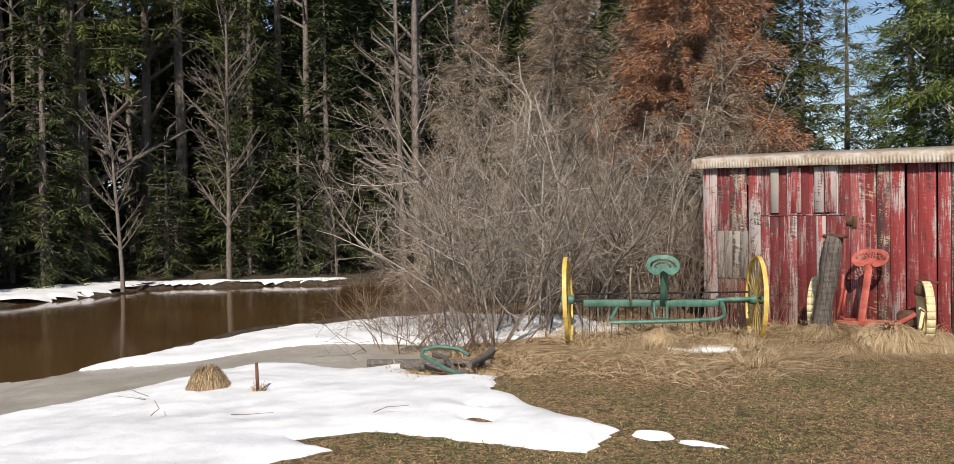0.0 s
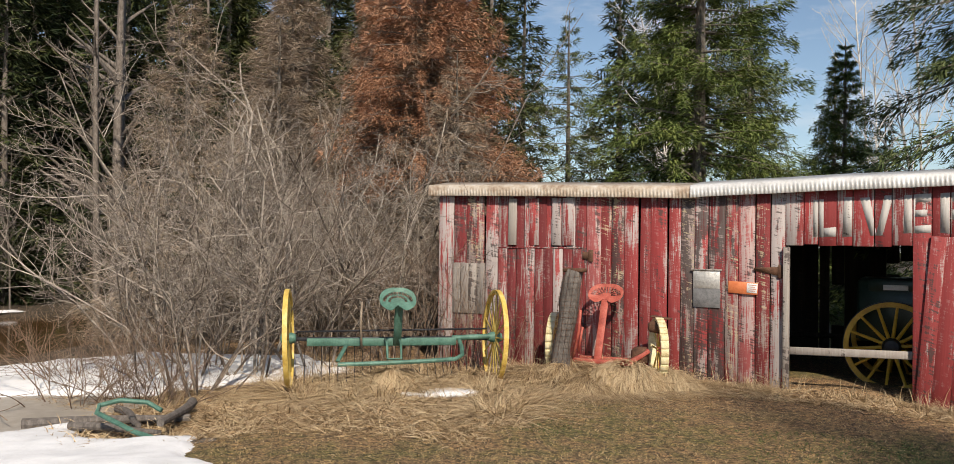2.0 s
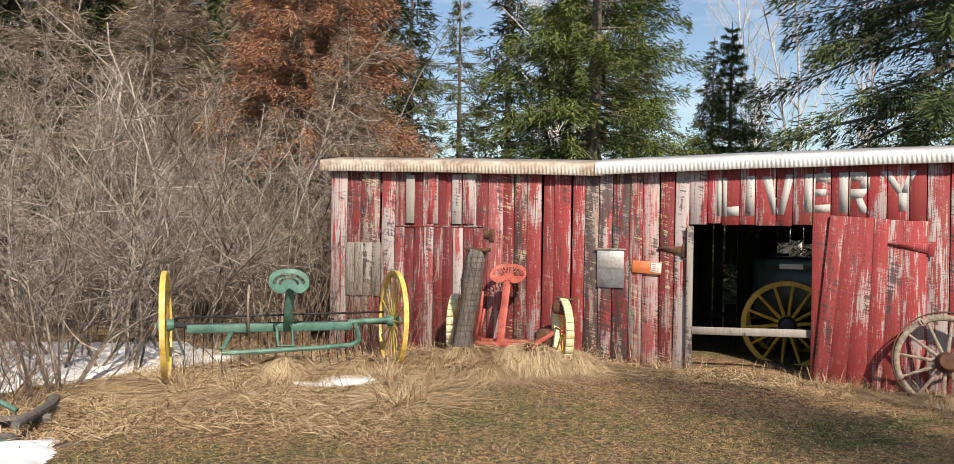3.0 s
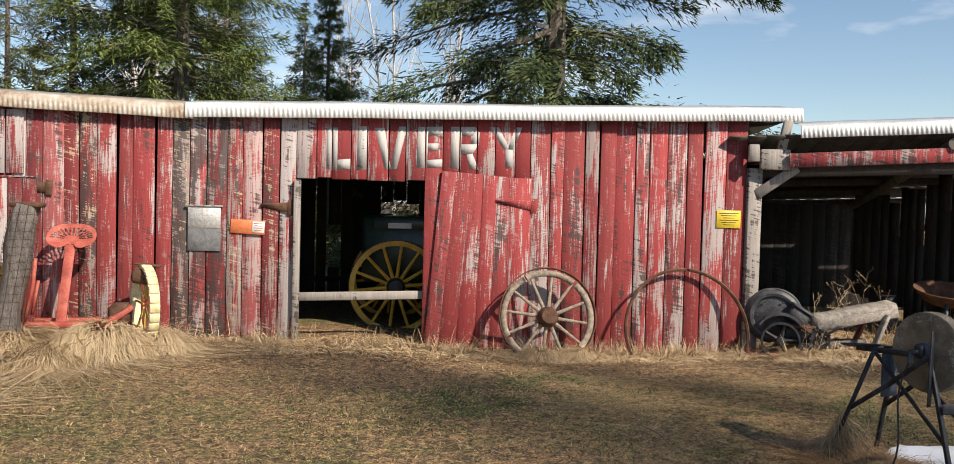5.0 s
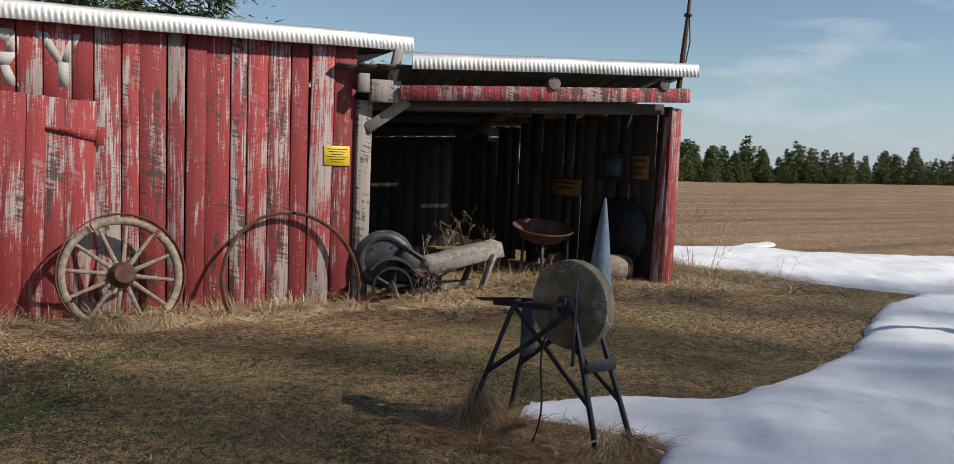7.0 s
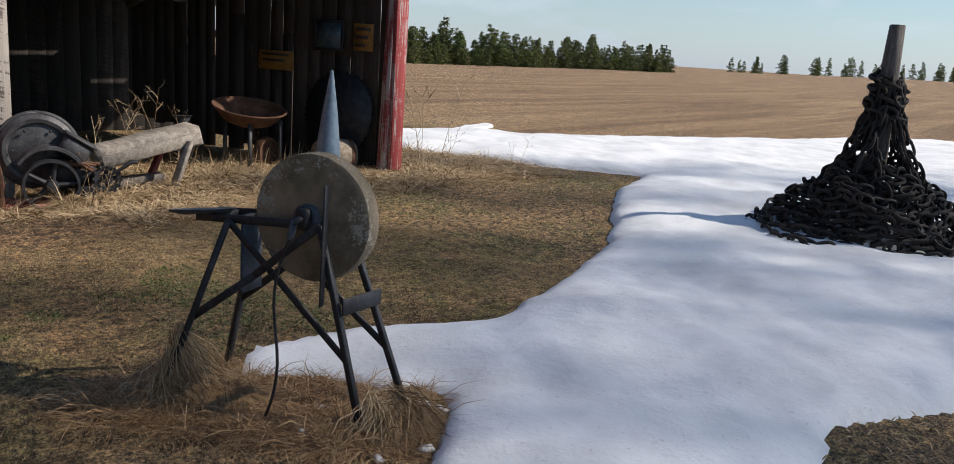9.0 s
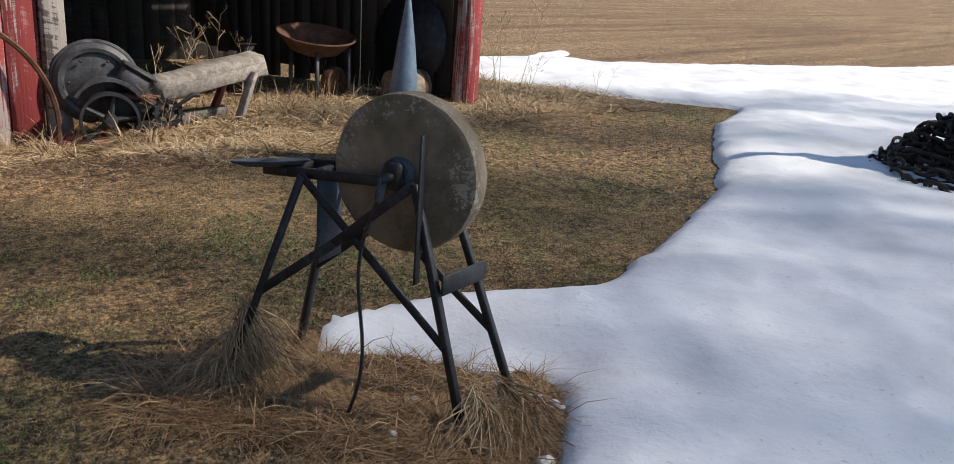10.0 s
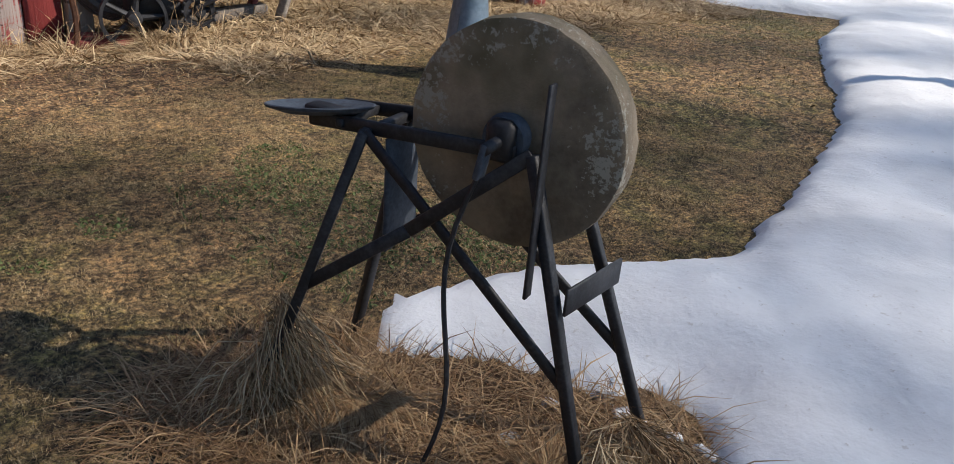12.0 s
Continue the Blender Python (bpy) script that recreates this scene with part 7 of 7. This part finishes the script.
# matted straw along the sheds and in the rough ground to the west
def strawy(x, y):
    n = waves(x, y, 2.0, 63)
    near_wall = (y > 11.75 + 0.35 * n - 0.5 * sstep(-x, 2.5, 4.5)) & (x < 8.2) & (y < 12.9)
    west = (x < -4.6 + 0.5 * n) & (y > 7.9 + 0.3 * n) & (y < 13.2)
    lean = (x > 3.0) & (x < 8.6) & (y > 11.0 + 0.3 * n - 0.1 * (x - 3)) & (y < 13.2)
    return (near_wall | west | lean) & bare_ground(x, y)


straw = scatter(125000, -10.5, 8.8, 7.6, 13.2, strawy, 111)
blades("dry_straw", 0, straw, 0.22, 0.0032, 0.16, M_straw, "matted pale straw along the shed", 112)
straw2 = scatter(60000, -10.5, 8.8, 7.6, 13.2, strawy, 113)
blades("dry_straw", 0, straw2, 0.20, 0.004, 0.1, M_strawdark, "darker flattened dry grass along the shed", 114, simple=True)
bright = scatter(42000, 2.9, 9.0, 10.6, 12.9, lambda x, y: strawy(x, y), 121)
blades("dry_straw", 0, bright, 0.2, 0.0028, 0.2, M_straw, "pale sunlit straw before the lean-to", 122)
stand = scatter(9000, -9.5, 8.6, 9.6, 12.85, lambda x, y: strawy(x, y) & ((y > 12.35) | (np.hypot(x + 6.8, y - 10.7) < 1.5)), 115)
blades("standing_grass", 0, stand, 0.30, 0.003, 1.0, M_straw, "upright dead grass stalks by the wall", 116)
def under_stone(x, y):
    t = np.clip(((x - 1.38) * 0.52 - (y - 8.25) * 0.85) / 0.95, 0, 1)
    return (np.hypot(x - 1.38 - 0.52 * t, y - 8.25 + 0.85 * t) < 0.3 + 0.09 * waves(x, y, 5, 9)) & (inside(x, y, SNOW_RIGHT) < 0.0)


mat_ = scatter(60000, 0.8, 2.6, 6.6, 8.8, under_stone, 117)
blades("dry_straw", 0, mat_, 0.2, 0.0014, 0.12, M_strawred, "flattened reddish straw under the grindstone", 118)
mat_ = scatter(9000, -8.8, -5, 6.4, 8.4, lambda x, y: (np.hypot((x + 7.6) * 0.8, y - 7.5) < 0.95), 119)
blades("dry_straw", 0, mat_, 0.25, 0.004, 0.2, M_straw, "flattened dry grass round the scrap iron", 120)
TUFT = [tuft(91, 420, 0.14, 0.42, 0.003, 1.7).mesh("tuft"), tuft(92, 520, 0.2, 0.55, 0.003, 1.9).mesh("tuft"), tuft(93, 260, 0.10, 0.30, 0.0025, 1.2).mesh("tuft")]
for me in TUFT:
    me.materials.append(M_straw)
TUFT_D = [tuft(94, 420, 0.10, 0.34, 0.0014, 0.9, (0.3, 0.1)).mesh("tuft"), tuft(95, 360, 0.16, 0.24, 0.0016, 1.5, (-0.2, 0.1)).mesh("tuft")]
for me in TUFT_D:
    me.materials.append(M_strawred)
rs = np.random.RandomState(33)
spots = [(-6.55, 10.4, 1, 1.3), (-4.75, 11.6, 1, 1.2), (-4.3, 11.75, 1, 1.3), (-4.95, 11.45, 0, 1.2), (-3.9, 11.95, 0, 1.1), (-5.25, 11.7, 0, 1.1), (-7.8, 9.75, 0, 1.2), (-5.9, 11.2, 0, 1.2), (0.25, 12.2, 2, 1.3), (0.6, 12.2, 0, 0.8), (0.9, 12.3, 2, 1.2), (2.1, 12.35, 2, 1.1), (2.7, 12.3, 2, 1.2), (-2.6, 12.4, 2, 1.0), (3.6, 12.0, 0, 0.9), (3.2, 12.0, 2, 1.3), (4.7, 12.2, 0, 0.9), (7.0, 11.6, 0, 0.9), (7.5, 11.3, 0, 0.9), (6.9, 11.2, 1, 0.8), (8.0, 11.4, 0, 0.8)]
spots += [(-4.9, 11.9, 1, 1.6), (-4.2, 11.8, 1, 1.5), (-3.75, 12.1, 1, 1.2), (-5.1, 11.5, 1, 1.3), (-6.6, 10.2, 1, 1.5), (-4.5, 11.55, 1, 1.4)]
spots += [(-9 + 4.4 * rs.rand(), 9.4 + 2.9 * rs.rand(), int(rs.randint(3)), 0.8 + 0.6 * rs.rand()) for _ in range(38)]
spots += [(-4.2 + 6.5 * rs.rand(), 12.25 + 0.4 * rs.rand(), 2, 0.6 + 0.6 * rs.rand()) for _ in range(30)]
for x, y, i, s in spots:
    tagged(part("grass_tuft", TUFT[i], None, None, m=pose(x, y, gz(x, y), 0, 0, rs.rand() * 360) @ Matrix.Scale(s, 4)), "tuft of dry straw-coloured grass", "grass tuft", "dry grass tufts")
for x, y, i, s in ((1.43, 8.22, 0, 0.85), (1.5, 8.14, 1, 0.7), (1.56, 8.08, 1, 0.8), (1.72, 7.55, 1, 0.8), (1.66, 7.48, 1, 0.8), (1.95, 7.47, 1, 0.8), (1.84, 7.42, 0, 0.5), (1.75, 8.36, 0, 0.4)):
    tagged(part("grass_tuft", TUFT_D[i], None, None, m=pose(x, y, gz(x, y), 0, 0, rs.rand() * 360) @ Matrix.Scale(s, 4)), "tuft of brown dead grass at the grindstone legs", "grass tuft", "tufts at the grindstone")

# ---- straw caught on the grindstone legs ----
def draped(seed, n, foot, head, fall, spread, w):
    """Blades hung over a leg, running down from it to the ground."""
    rs = np.random.RandomState(seed)
    foot, head, fall = np.array(foot), np.array(head), np.array(fall)
    t = rs.rand(n)[:, None] ** 1.4
    p0 = foot + (head - foot) * t + rs.randn(n, 3) * 0.012
    p2 = fall + rs.randn(n, 3) * np.array((spread, spread, 0.0))
    p2[:, 2] = 0.008 + 0.03 * rs.rand(n)
    p1 = (p0 + p2) / 2 + rs.randn(n, 3) * 0.02 + np.array((0, 0, 0.03))
    sd = np.cross(p2 - p0, rs.randn(n, 3))
    sd = sd / np.linalg.norm(sd, axis=1)[:, None] * w
    V = np.stack([p0 - sd, p0 + sd, p1 + sd, p1 - sd, p2], 1).reshape(-1, 3)
    b_ = np.arange(n)[:, None] * 5
    return Geo().add(V, [b_ + np.array([[0, 1, 2, 3]]), b_ + np.array([[3, 2, 4]])])


for sd, n_, foot, head, fall, spread in ((31, 520, (1.40, 8.33, 0.02), (1.47, 8.25, 0.30), (1.50, 8.16, 0), 0.11), (32, 260, (1.40, 8.33, 0.02), (1.45, 8.28, 0.2), (1.36, 8.22, 0), 0.08), (33, 320, (1.79, 7.46, 0.0), (1.75, 7.52, 0.14), (1.72, 7.42, 0), 0.09), (34, 260, (1.93, 7.50, 0.0), (1.9, 7.55, 0.12), (1.86, 7.4, 0), 0.09)):
    ob = thing("grass_tuft", pose(0, 0, gz(foot[0], foot[1])), "brown dead grass draped over the grindstone leg", "grass tuft", "tufts at the grindstone")
    part("dead_grass", draped(sd, n_, foot, head, fall, spread, 0.0012), M_straw, ob, kind="stuff")

# ---- weeds, sticks and crumbs of snow ----
WEED = limbs(201, 3, 0.75, 0.35, 2, (4, 3), 0.004, 0.8, 0.07, 3, 5, 0.3, 0.06, 0.45)
for x, y, s, a in ((3.75, 12.75, 1.1, 0), (4.35, 12.85, 1.25, 80), (4.7, 12.9, 1.1, 200), (7.05, 11.55, 1.6, 30), (5.75, 12.9, 0.9, 150), (3.35, 12.05, 0.7, 260), (8.0, 11.0, 0.6, 10), (6.9, 11.25, 0.8, 300)):
    bare("dead_weed", x, y, WEED, M_straw, "dry dead weed stalk with thin side stems", "weed", s, a, "dead weeds by the sheds")
rs = np.random.RandomState(55)
for x, y, L, a in ((-7.0, 4.1, 0.5, 20), (-7.6, 3.6, 0.35, 150), (-8.9, 4.1, 0.4, 200), (-8.6, 3.95, 0.28, 250), (-9.0, 6.9, 0.7, 160), (-9.6, 6.6, 0.5, 10), (-5.9, 4.9, 0.3, 60), (0.4, 8.4, 0.5, 100)):
    pts = [(0, 0, 0.0), (L * 0.4, 0.03 * rs.randn(), 0.03), (L, 0.06 * rs.randn(), 0.07)]
    up = 0.11 if x < -5 else 0.03
    tagged(part("twig", Geo().tube(pts, [0.005, 0.004, 0.002], 5), M_twigdark, None, m=pose(x, y, gz(x, y) + up, 0, 0, a)), "thin bare brown twig lying on snow and grass", "twig", "fallen twigs")
for k in range(16):
    x, y = 1.95 + 0.30 * rs.randn(), 7.45 + 0.25 * rs.randn()
    g = Geo().box((0, 0, 0), (0.03 + 0.04 * rs.rand(), 0.03, 0.02), None, 0.008, 0.012)
    tagged(part("snow_crumb", g, M_snow, None, m=pose(x, y, gz(x, y) + 0.012, 0, 0, rs.rand() * 180)), "small crumb of melting snow on straw", "snow", "snow crumbs")
